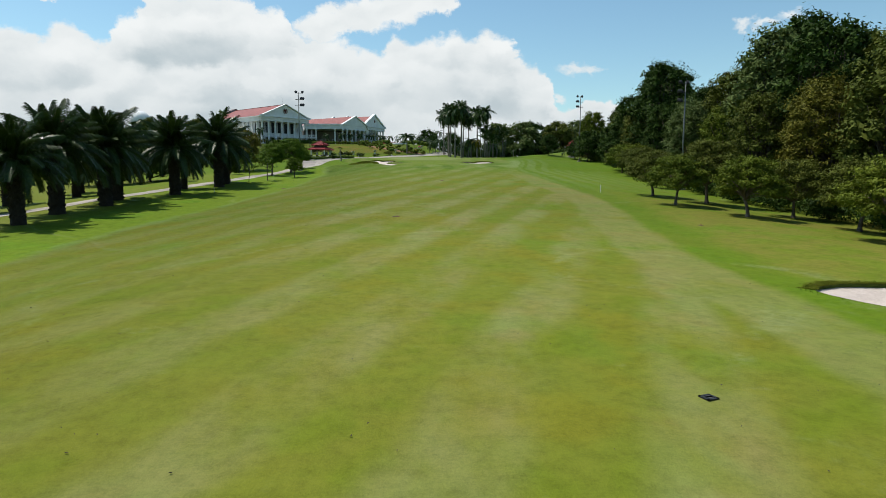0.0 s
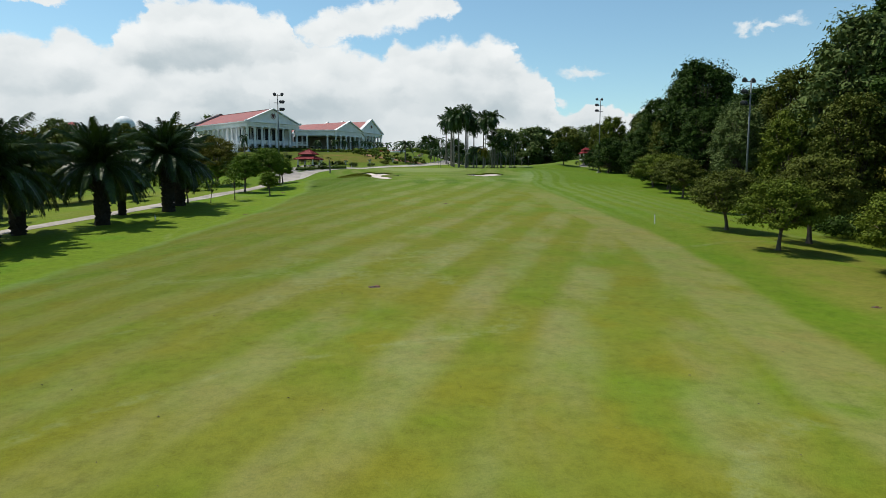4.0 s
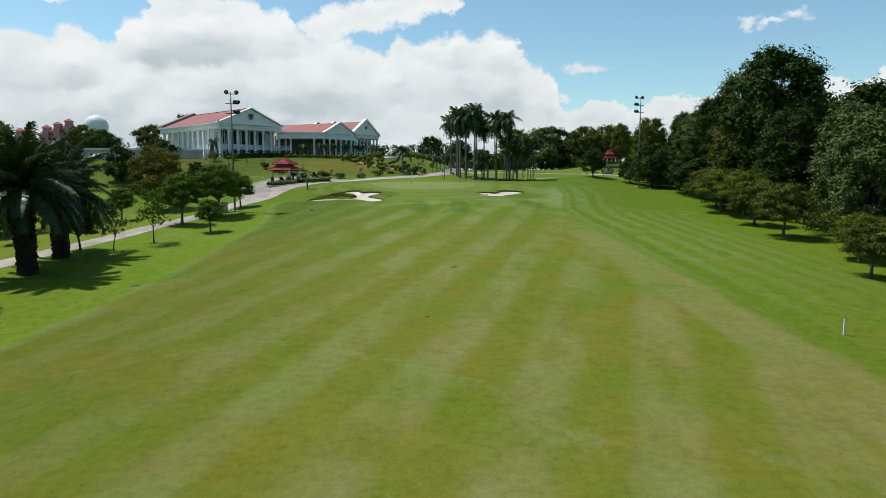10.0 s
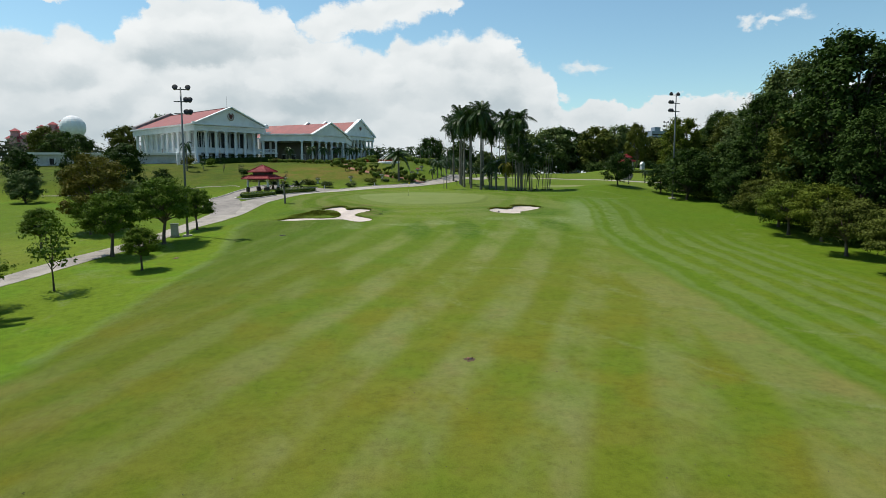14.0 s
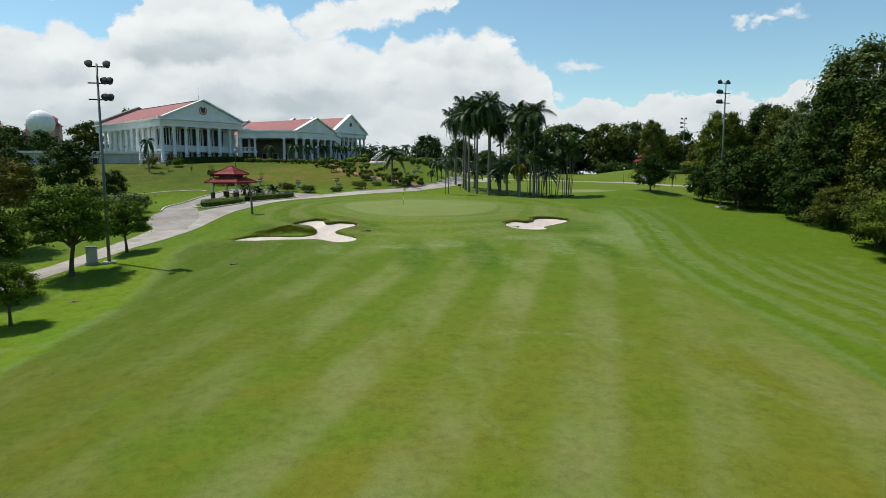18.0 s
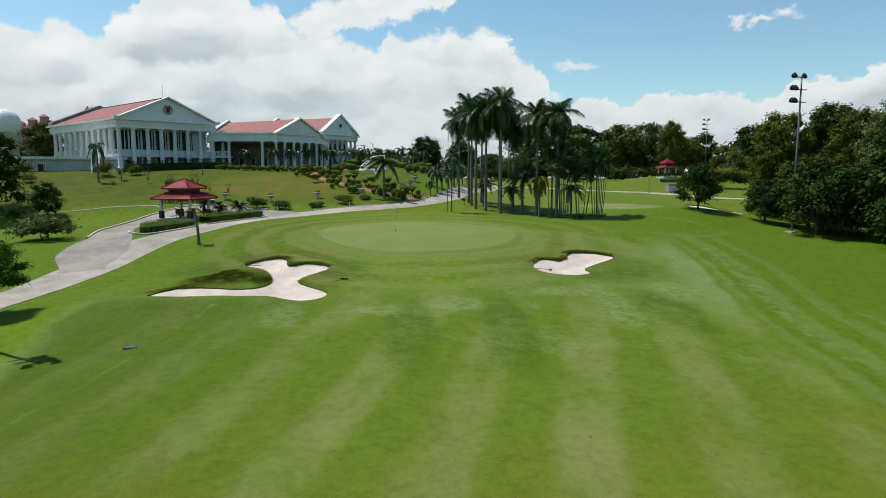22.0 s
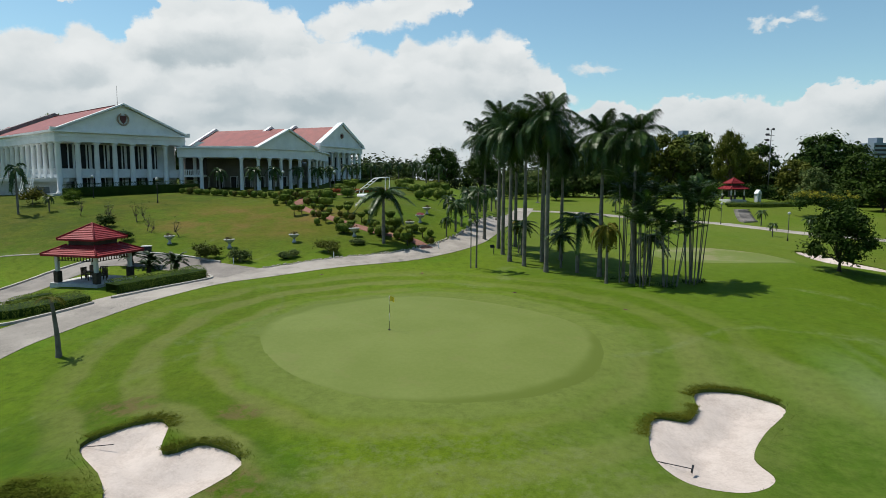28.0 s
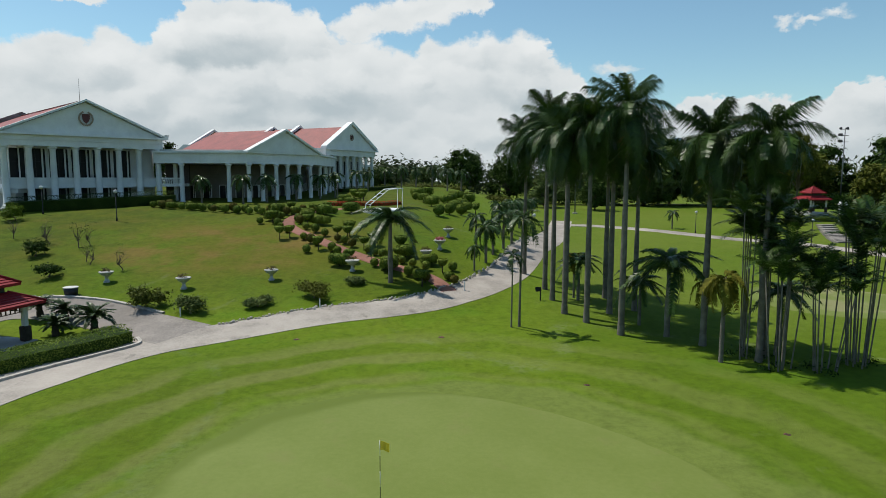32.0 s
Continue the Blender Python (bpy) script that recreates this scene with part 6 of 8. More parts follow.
def ring_trunk(name, mat, h, r0, r1, seed, bulge=0.0, rough=0.0, lean=0.0):
    rnd = random.Random(seed)
    verts, faces, n, seg = [], [], 14, 12
    for i in range(n):
        t = i / (n - 1)
        r = r0 + (r1 - r0) * t + bulge * math.sin(math.pi * min(t * 1.4, 1.0)) + (r0 * 0.35 * max(0, 1 - t * 14))
        for k in range(seg):
            a, q = 2 * math.pi * k / seg, r * (1 + rough * rnd.uniform(-1, 1))
            verts.append((q * math.cos(a) + lean * t * t, q * math.sin(a), h * t - (0.3 if i == 0 else 0)))
    for i in range(n - 1):
        faces += [(i * seg + k, i * seg + (k + 1) % seg, (i + 1) * seg + (k + 1) % seg, (i + 1) * seg + k) for k in range(seg)]
    faces.append(tuple((n - 1) * seg + k for k in range(seg)))
    return mesh_of(name, verts, faces, mat, True)


def palm(kind, label, h, trunk, fronds, count, seed, spread=(70, -35), shaft=None, group="", dead=None, lean=0.0, bend=0.85):
    """A palm: trunk, smooth shaft below the crown, and each leaf a part of its own. spread: rise of the young and the old leaves."""
    rnd = random.Random(seed)
    base = thing(kind, None, (0, 0, 0), 0, label, "palm tree", group)
    part("trunk", trunk, base)
    top_z = h
    if shaft:
        part("crownshaft", shaft, base, pose(lean, 0, h), "smooth green crownshaft")
        top_z = h + 1.35
    for i in range(count):
        t = (i + 0.5) / count
        rise = spread[0] + (spread[1] - spread[0]) * t ** bend + rnd.uniform(-7, 7)
        s = rnd.uniform(0.86, 1.08) * (0.8 if t < 0.15 else 1.0)
        me = dead if dead and t > 0.93 else fronds[min(int(t * len(fronds) + rnd.uniform(0, 0.6)), len(fronds) - 1)]
        m = pose(lean, 0, top_z - 0.12 * t, 0, 0, i * 137.5 + rnd.uniform(-12, 12)) @ pose(0, 0, 0, rnd.uniform(-15, 15), -rise + 18, 0)
        part("frond", me, base, m @ Matrix.Scale(s, 4))
    return base


# royal palms
RF = [frond_mesh("frond", M_ROYAL, 3.4, 68, 0.82, d, 0.60, 11 + i, 0.95) for i, d in enumerate((0.55, 1.25, 1.9))]
RD = frond_mesh("frond", M_DRY, 2.4, 20, 0.45, 1.6, 1.2, 19, 0.9)
SHAFT = lathe("crownshaft", M_SHAFT, [(0.13, -0.1), (0.16, 0.1), (0.13, 0.7), (0.09, 1.4)], 10)
ROYALS = []
for i, h in enumerate((12.4, 11.8, 11.0)):
    ROYALS.append(palm("royal_palm", "tall royal palm with smooth grey trunk and feathery crown", h, ring_trunk("trunk", M_PALMBARK, h, 0.19, 0.12, i, 0.03, 0.02), RF, (34, 38, 40)[i], 30 + i, (86, -52), SHAFT, "royal palm grove", RD))
SMALLP = palm("young_palm", "young palm with drooping dark fronds", 3.55, ring_trunk("trunk", M_PALMBARK, 3.55, 0.13, 0.10, 7, 0.03, 0.03),
              [frond_mesh("frond", M_ROYAL, 2.35, 60, 0.48, d, 0.75, 40 + i, 0.9) for i, d in enumerate((1.5, 1.9, 2.2))], 15, 41, (92, 34), None, "young palms")
THINP = palm("slender_palm", "thin tall palm with small sparse crown", 5.2, ring_trunk("trunk", M_PALMBARK, 5.2, 0.062, 0.040, 12, 0.0, 0.03, 0.12),
             [frond_mesh("frond", M_ROYAL, 1.35, 22, 0.34, d, 0.7, 57 + i, 0.9) for i, d in enumerate((1.2, 1.8))], 7, 58, (78, 0), None, "slender palms", None, 0.12)
YELLP = palm("young_palm", "young palm with yellowing fronds", 4.9, ring_trunk("trunk", M_PALMBARK, 4.9, 0.12, 0.09, 8, 0.02, 0.03),
             [frond_mesh("frond", M_LEAFY, 2.0, 24, 0.5, d, 1.1, 44 + i, 0.9) for i, d in enumerate((1.4, 1.9))], 9, 43, (60, -25), None, "young palms")
TINYP = palm("garden_palm", "slim garden palm with short trunk", 2.5, ring_trunk("trunk", M_PALMBARK, 2.5, 0.09, 0.07, 9, 0.02, 0.03),
             [frond_mesh("frond", M_ROYAL, 1.35, 20, 0.36, d, 0.9, 47 + i, 0.8) for i, d in enumerate((1.2, 1.7))], 10, 45, (66, -15), None, "garden palms")
for x, y, k, s in ((10.2, 32.8, 0, 1.03), (10.3, 29.4, 1, 1.0), (10.6, 25.7, 2, 1.06), (11.8, 23.8, 0, 1.0), (14.0, 26.2, 1, 1.02), (13.5, 21.1, 0, 1.06), (18.0, 18.9, 2, 1.03),
                   (19.9, 15.6, 1, 0.97), (9.0, 37.5, 2, 0.98), (14.8, 31.0, 0, 0.97), (16.2, 27.5, 2, 0.96), (12.4, 35.0, 1, 0.95)):
    plant(ROYALS[k], x, y, s, x * 57 + y * 23)
for x, y, s in ((16.4, 20.8, 1.3), (12.4, 29.8, 0.85), (15.4, 23.5, 0.8), (-2.7, 31.9, 1.42), (22.5, 18.5, 0.9)):
    plant(SMALLP, x, y, s, x * 91)
for x, y, s in ((17.7, 15.5, 1.0), (12.2, 30.6, 0.7), (18.3, 19.6, 0.8)):
    plant(YELLP, x, y, s, x * 77)
for x, y, s in ((4.4, 36.4, 0.85), (5.6, 39.6, 1.35), (6.5, 43.0, 1.3), (7.8, 46.4, 1.45), (9.0, 50.0, 1.4), (4.9, 45.5, 1.2), (8.0, 55, 1.4), (9.5, 60, 1.4), (12.0, 70, 1.5), (10.6, 65, 1.5),
                (38.3, 83.5, 1.1), (50.1, 48.6, 0.7), (54.6, 47.3, 1.05), (55.5, 62.0, 0.9), (13.5, 76, 1.5), (15.5, 88, 1.5), (17, 95, 1.4), (-22.4, 46.0, 0.01)):
    if s > 0.1:
        plant(TINYP, x, y, s, x * 63 + y)
for x, y, s in ((-27.2, 69.8, 1.5), (-24.6, 72.6, 1.5), (-33.0, 69.5, 1.4), (-21.4, 77.0, 1.45), (-16.8, 84.5, 1.5), (-15.3, 98.0, 1.5), (-13.8, 103.0, 1.5), (-18.4, 80.2, 1.4), (-11.5, 112, 1.6), (-8.5, 118, 1.7),
                (-5.5, 121, 1.6), (-2, 124, 1.8), (1.5, 112, 1.7), (4.5, 119, 1.8), (-47.8, 46.3, 0.75)):
    plant(TINYP, x, y, s, x * 41 + y, "slender palm in front of the white colonnade" if y < 100 else "")
plant(TINYP, -50.9, 44.8, 1.35, 33, "tall slim palm on the bank below the clubhouse corner", 2.35)

# clumping feather palms with bare cane stems
CANE = [frond_mesh("frond", M_ROYAL, 1.95, 28, 0.52, d, 0.55, 60 + i, 0.35) for i, d in enumerate((0.6, 1.0, 1.4))]


def clump_palm(x, y, stems, h, seed):
    rnd = random.Random(seed)
    base = thing("clump_palm", None, on_ground(x, y), 0, "clump of cane-stemmed palms with dark fronds", "palm tree", "clumping palms")
    verts, faces, tips = [], [], []
    for i in range(stems):
        a, d = rnd.uniform(0, 6.28), rnd.uniform(0.1, 0.75)
        hh = h * rnd.uniform(0.74, 1.0)
        foot, tip = Vector((d * math.cos(a), d * math.sin(a), -0.1)), Vector((d * 1.9 * math.cos(a), d * 1.9 * math.sin(a), hh))
        tube(verts, faces, [foot, foot.lerp(tip, 0.5), tip], [0.048, 0.042, 0.034], 6)
        tips.append(tip)
    part("cane", mesh_of("cane", verts, faces, M_PALMBARK, True), base)
    for n, tip in enumerate(tips):
        for k in range(8):
            m = Matrix.Translation(tip) @ pose(0, 0, 0, 0, 0, k * 48 + n * 31) @ pose(0, 0, 0, rnd.uniform(-12, 12), -rnd.uniform(38, 95) + 15, 0)
            part("frond", rnd.choice(CANE), base, m @ Matrix.Scale(rnd.uniform(0.8, 1.15), 4))
    part("leaf_litter", leaf_cloud("leaf_litter", M_LEAFD, [((0, 0, 0.1), (1.0, 1.0, 0.25))], 110, 0.09, seed), base, kind="stuff")


for x, y, n, h, sd in ((20.4, 14.2, 8, 6.6, 1), (22.4, 13.8, 7, 5.6, 2), (24.9, 14.7, 11, 7.8, 3), (19.4, 16.4, 8, 8.8, 4), (20.9, 16.6, 7, 7.6, 5)):
    clump_palm(x, y, n, h, sd)
# two thin stems that stand by themselves
for x, y in ((6.4, 22.1), (6.95, 22.3)):
    plant(THINP, x, y, 1.42 if x > 6.7 else 0.95, x * 99)

# oil palms beside the cart path
OF = [frond_mesh("frond", M_OIL, 5.9, 80, 0.86, d, 1.1, 70 + i, 0.8) for i, d in enumerate((0.40, 0.74, 1.10))]


def shag(name, h, seed):
    """The stubs of cut leaf bases that clothe an oil palm's trunk."""
    rnd = random.Random(seed)
    verts, faces = [], []
    for i in range(210):
        a, z = i * 2.4, h * (0.04 + 0.97 * i / 210)
        r = 0.56 + rnd.uniform(-0.06, 0.06)
        foot = Vector((r * math.cos(a), r * math.sin(a), z))
        tip = foot + Vector((math.cos(a) * rnd.uniform(0.10, 0.30), math.sin(a) * rnd.uniform(0.10, 0.30), rnd.uniform(-0.25, 0.4)))
        tube(verts, faces, [foot, tip], [0.14, 0.04], 4)
    return mesh_of(name, verts, faces, M_OILBARK)


OILS = []
for i, h in enumerate((6.3, 5.9)):
    p = palm("oil_palm", "large dark oil palm with shaggy trunk and arching fronds", h, ring_trunk("trunk", M_OILBARK, h, 0.60, 0.56, 50 + i, 0.08, 0.18), OF, 54, 80 + i, (95, -8), None, "oil palms", bend=1.0)
    part("leaf_base_shag", shag("leaf_base_shag", h, 60 + i), p)
    OILS.append(p)
for x, y, k, s in ((-36.0, -101.4, 0, 1.04), (-34.9, -93.4, 1, 1.08), (-47.9, -75.0, 1, 0.78), (-32.3, -79.4, 1, 1.04), (-30.2, -67.0, 0, 1.06), (-31.4, -60.0, 1, 1.02), (-36.9, -86.2, 1, 0.95),
                   (-34.1, -71.0, 1, 0.62), (-52.0, -66.0, 0, 0.80), (-34.8, -109.8, 0, 0.88), (-47.0, -97.0, 0, 0.78), (-52, -84, 0, 0.75), (-38.5, -119, 1, 1.05)):
    plant(OILS[k], x, y, s, x * 37 + y * 11)
drop_pattern(*ROYALS, SMALLP, YELLP, THINP, *OILS)

# broad-leaved trees
T_ROW = [tree("shade_tree", "small shade tree with rounded bright green crown", M_LEAF, M_BARK, 6.7, 6.6, 2.3, 101 + i, 15000, 0.10, 0.5, 24, "path-side shade trees", 0.0, None, 0.3, 0.85) for i in range(2)]
T_UMB = [tree("umbrella_tree", "low spreading tree with flat olive crown and forked trunk", m, M_BARK, 5.6, 6.8, 1.7, 111 + i, 16000, 0.09, 0.36, 26, "trees along the rough", low=0.3, lump=0.85)
         for i, m in enumerate((M_LEAFO, M_LEAFO, M_LEAFL))]
T_BIG = [tree("forest_tree", words, m, M_DARKBARK, 22.0, 15.0, 1.6, 121 + i, 22000, 0.24, 0.85, 76, "woodland edge", 0.2, None, 0.45, 0.66, 0.85)
         for i, (m, words) in enumerate(((M_LEAFD, "tall dense forest tree with dark green crown"), (M_LEAFD, "tall dense forest tree with dark green crown"), (M_LEAFG, "rounded woodland tree with grey-green crown"),
                                         (M_LEAFO, "rounded woodland tree with olive crown"), (M_LEAFY, "woodland tree with yellowing leaves"), (M_LEAFL, "rounded woodland tree with bright green crown")))]
T_DEEP = [tree("forest_tree", "tall forest tree deep in the wood", m, M_DARKBARK, 22.0, 15.0, 1.6, 171 + i, 7500, 0.40, 0.85, 34, "woodland edge", 0.2, None, 0.45) for i, m in enumerate((M_LEAFD, M_LEAFO))]
T_BACK = [tree("broad_tree", "distant broad-leaved tree with dense crown", m, M_DARKBARK, 10.0, 10.5, 0.7, 151 + i, 4000, 0.32, 0.8, 18, "trees beyond the lawns", 0.2, None, 0.4, 1.0, 0.72)
          for i, m in enumerate((M_LEAFD, M_LEAFD, M_LEAFG, M_LEAFO, M_GOLDFLOWER))]
T_MAG = [tree("magnolia_tree", "compact evergreen tree with large glossy dark leaves", M_LEAFD, M_DARKBARK, 7.4, 7.6, 1.0, 131 + i, 6500, 0.17, 0.9, 17, "evergreens on the mound", 0.3) for i in range(2)]
T_OLIVE = tree("broad_tree", "broad tree with thin brownish olive crown beyond the path", M_LEAFY, M_BARK, 10.5, 10.0, 1.6, 161, 15000, 0.13, 0.55, 26, "trees beyond the lawns", 0.0, None, 0.35, 0.8)
T_SAP = tree("sapling", "thin sapling with sparse light leaves", M_LEAF, M_BARK, 6.0, 3.6, 1.9, 141, 800, 0.16, 0.9, 8, "saplings", 0.0, 0.07)
T_BARE = tree("bare_shrub_tree", "nearly leafless pruned shrub tree with pale twigs", M_LEAFG, M_BARK, 2.2, 1.7, 0.5, 143, 110, 0.05, 0.9, 12, "pruned shrub trees", 0.0, 0.04)

for x, y, k, s in ((-28.7, -37.4, 0, 0.98), (-26.2, -30.9, 1, 1.10), (-25.3, -23.0, 0, 0.74), (-22.9, -44.1, 1, 0.58), (-31.7, -56.1, 1, 0.66), (-38.8, -32.0, 0, 0.68), (-42.1, -49.8, 1, 0.58), (-38.4, -22.5, 1, 0.72)):
    plant(T_ROW[k], x, y, s, x * 33, "small round tree beside the cart path" if s < 0.7 else "")
plant(T_OLIVE, -38.6, -20.5, 0.95, 20)
plant(T_SAP, -26.3, -51.8, 1.0, 20)
plant(T_SAP, -28.5, -56.0, 0.8, 120)
for x, y, k, s in ((27.5, -103.0, 2, 0.93), (29.7, -90.6, 0, 1.03), (30.5, -111.8, 2, 1.0), (33.4, -97.2, 1, 1.27), (46.6, -26.0, 2, 1.15), (37.6, -70.8, 0, 0.8), (48.4, -20.6, 0, 1.1), (42.7, -49.5, 1, 1.1), (47.6, -30.9, 2, 1.18),
                   (50.5, -11.0, 1, 0.9), (36.7, -108.5, 1, 1.0), (36.5, -118.0, 0, 1.05), (34.0, -125.0, 2, 1.1), (38.0, -134.0, 0, 1.1),
                   (44.6, -39.6, 0, 1.05), (41.8, -63.5, 2, 0.8)):
    plant(T_UMB[k], x, y, s, x * 71 + y * 13)
plant(T_UMB[0], 76.0, 117.0, 1.35, 30, "tall slim tree with a flat crown above the far trees", 3.15)
for x, y, k, s in ((38.6, 16.4, 0, 0.8), (45.2, 12.2, 1, 0.7), (46.8, 4.6, 0, 1.1), (50.2, -5.0, 1, 0.95), (49.0, 9.5, 0, 1.15), (52.5, 2.0, 1, 1.3)):
    plant(T_MAG[k], x, y, s, x * 19 + y * 7)
plant(T_MAG[0], -57.2, 27.0, 1.30, 40, "broad round dark evergreen on the lawn")
for x, y, s in ((5.5, 150.0, 1.62), (17.5, 148.0, 1.72)):
    plant(T_MAG[0], x, y, s, x * 50, "round dense dark green tree beyond the garden")
plant(T_MAG[1], -48.6, 25.3, 0.56, 80, "small egg-shaped dark evergreen on the lawn", 0.66)
# the wood along the right-hand side
rw = random.Random(5)
WOOD = [(53, 23, 5, 0.66), (60, 17, 3, 0.68), (63, 27, 1, 0.72), (59, 8, 2, 0.74), (56.5, -3, 1, 0.82), (58.3, -18.5, 0, 1.22), (55, -14, 3, 0.72), (55, -29, 1, 0.72), (61, -37, 1, 0.92), (54.5, -43, 2, 0.70), (50.5, -52, 2, 0.68), (58, -53, 3, 0.98),
        (50.5, -65, 5, 0.62), (63.8, -65.6, 0, 1.30), (57.5, -68, 2, 1.2), (49, -79, 3, 0.64), (58, -79, 1, 1.1), (52, -88, 4, 0.72), (46.5, -97, 4, 0.62), (54, -102, 3, 0.95), (47.5, -108, 3, 0.86), (49, -117, 0, 0.95), (46, -126, 3, 0.95),
        (47, -138, 3, 1.0), (48, -152, 2, 1.05), (70, 13, 2, 1.2)]
DEEP = [(46, -166, 0, 1.1), (65, 22, 1, 0.6), (67, 0, 1, 0.75), (69, -26, 1, 0.9), (67, -48, 0, 1.0), (66, -60, 1, 1.0), (66, -76, 1, 1.1), (63, -92, 1, 1.0), (67, -108, 1, 1.25), (57, -114, 1, 1.2), (54, -126, 0, 1.2),
        (56, -140, 1, 1.2), (65, -128, 1, 1.2), (59, -152, 0, 1.2), (71, -8, 0, 0.9), (76, 4, 1, 0.9)]
for x, y, k, s in WOOD:
    plant(T_BIG[k], x, y, s, rw.uniform(0, 360), "", s * rw.uniform(0.97, 1.05))
for x, y, k, s in DEEP:
    plant(T_DEEP[k], x, y, s, rw.uniform(0, 360), "", s * rw.uniform(0.95, 1.1))
# undergrowth that closes the wood's foot
UNDER = [leaf_cloud("undergrowth", m, [((random.Random(i + 9).uniform(-1, 1) * 2, 0.8 * j - 1, 0.9), (1.6, 1.4, 1.1)) for j in range(4)], 1500, 0.16, 150 + i) for i, m in enumerate((M_LEAFD, M_LEAFO))]
for i in range(54):
    y = -160 + i * 3.5
    x = 50.5 + 3.0 * math.sin(i * 1.7) + (-4.0 if y < -70 else 1.5)
    thing("undergrowth_shrub", UNDER[i % 2], on_ground(x, y), i * 47, "dense dark undergrowth shrub at the wood's edge", "shrub", "woodland undergrowth")
# shrubs added for darkness, where the wood's shadow lies behind the trees
for i in range(20):
    thing("undergrowth_shrub", UNDER[0], on_ground(40.6 + 1.4 * math.sin(i * 2.1) + 0.06 * i, -134 + i * 3.1), i * 61, "dark shrub standing for the shade behind the spreading trees", "shrub", "woodland undergrowth")

for i in range(46):
    a = math.radians(-24 + i * 2.0)
    x, y = 140 * math.sin(a) + 6 * math.sin(i * 2.3), 16 + 132 * math.cos(a) + 5 * math.cos(i * 1.9)
    if x > -24:
        far = thing("undergrowth_shrub", UNDER[0 if x > 24 else 1], on_ground(x, y), i * 53, "dense shrub below the distant trees", "shrub", "distant undergrowth")
        far.scale = (2.3, 2.3, 1.9) if x > 24 else (1.3, 1.3, 0.8)

# trees beyond the lawns and on the left-hand side
BACK = [(-52, -40, 0, 0.68), (-57.5, -47, 3, 0.62), (-66, 27, 0, 0.42), (-72, 20, 2, 0.36), (-80, 32, 0, 0.42), (-46, 6, 2, 0.26), (-84, 5, 1, 0.40), (-72, -10, 3, 0.38), (-66, -28, 0, 0.40), (-80, -45, 2, 0.45), (-78, -62, 3, 0.42),
        (-84, -80, 0, 0.45), (-80, -100, 1, 0.45), (-76, -118, 3, 0.45), (-88, 62, 1, 0.48), (-98, 72, 3, 0.48), (-92, 104, 3, 0.58), (-108, 110, 1, 0.50), (-80, 108, 2, 0.75), (-66, 127, 1, 0.62), (-108, 50, 2, 0.55), (-112, 28, 0, 0.5), (-108, 0, 3, 0.5), (-104, -30, 1, 0.5),
        # behind the grove, kind 2 has grey-green leaves in place of haze
        (-6, 158, 2, 0.42), (28, 152, 3, 0.42), (40, 142, 2, 0.92), (50, 138, 2, 1.0), (59, 146, 0, 1.05), (68, 136, 3, 0.88), (77, 142, 2, 0.95), (86, 130, 3, 0.7), (95, 140, 0, 0.8), (104, 126, 1, 0.75), (112, 138, 0, 1.0),
        (90, 112, 3, 0.55), (100, 104, 1, 0.6), (84, 96, 2, 0.45), (94, 88, 0, 0.6), (102, 78, 1, 0.7), (90, 66, 3, 0.6), (80, 58, 0, 0.55), (88, 46, 2, 0.7), (78, 38, 1, 0.65), (84, 26, 0, 0.75), (72, 30, 3, 0.6), (120, 110, 1, 0.9), (126, 90, 0, 0.9),
        (116, 66, 2, 0.9), (108, 44, 0, 0.9), (102, 22, 1, 0.9), (36, 160, 2, 0.48), (-18, 165, 1, 0.40), (-30, 160, 3, 0.42), (24, 128, 2, 0.42), (34, 120, 1, 0.4), (122, 150, 0, 1.1), (135, 132, 2, 1.0)]
for x, y, k, s in BACK:
    q = s * 1.75
    plant(T_BACK[k], x, y, q, rw.uniform(0, 360), "", q * rw.uniform(0.9, 1.15))
for x, y, s in ((-42.7, 44.4, 1.2), (-37.8, 42.5, 1.2), (-34.1, 41.2, 1.3), (-30.1, 36.1, 0.9), (-26.4, 34.6, 1.1), (-33.4, 42.0, 1.1), (-38.6, 43.4, 1.0), (-30.9, 36.9, 1.0)):
    plant(T_BARE, x, y, s, x * 61)
drop_pattern(*T_ROW, *T_UMB, *T_BIG, *T_DEEP, *T_BACK, *T_MAG, T_OLIVE, T_SAP, T_BARE, TINYP)


def far_wood():
    """The wooded skyline, far off."""
    rng = random.Random(77)
    lobes = []
    for i in range(150):
        a = math.radians(-62 + 124 * i / 149 + rng.uniform(-0.6, 0.6))
        d = rng.uniform(255, 330)
        x, y = d * math.sin(a), -20 + d * math.cos(a)
        r = rng.uniform(5, 9)
        lobes.append(((x, y, lay(x, y) + r * 0.55), (r * 1.4, r * 1.4, r)))
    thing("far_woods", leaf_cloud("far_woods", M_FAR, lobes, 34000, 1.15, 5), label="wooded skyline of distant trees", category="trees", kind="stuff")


far_wood()


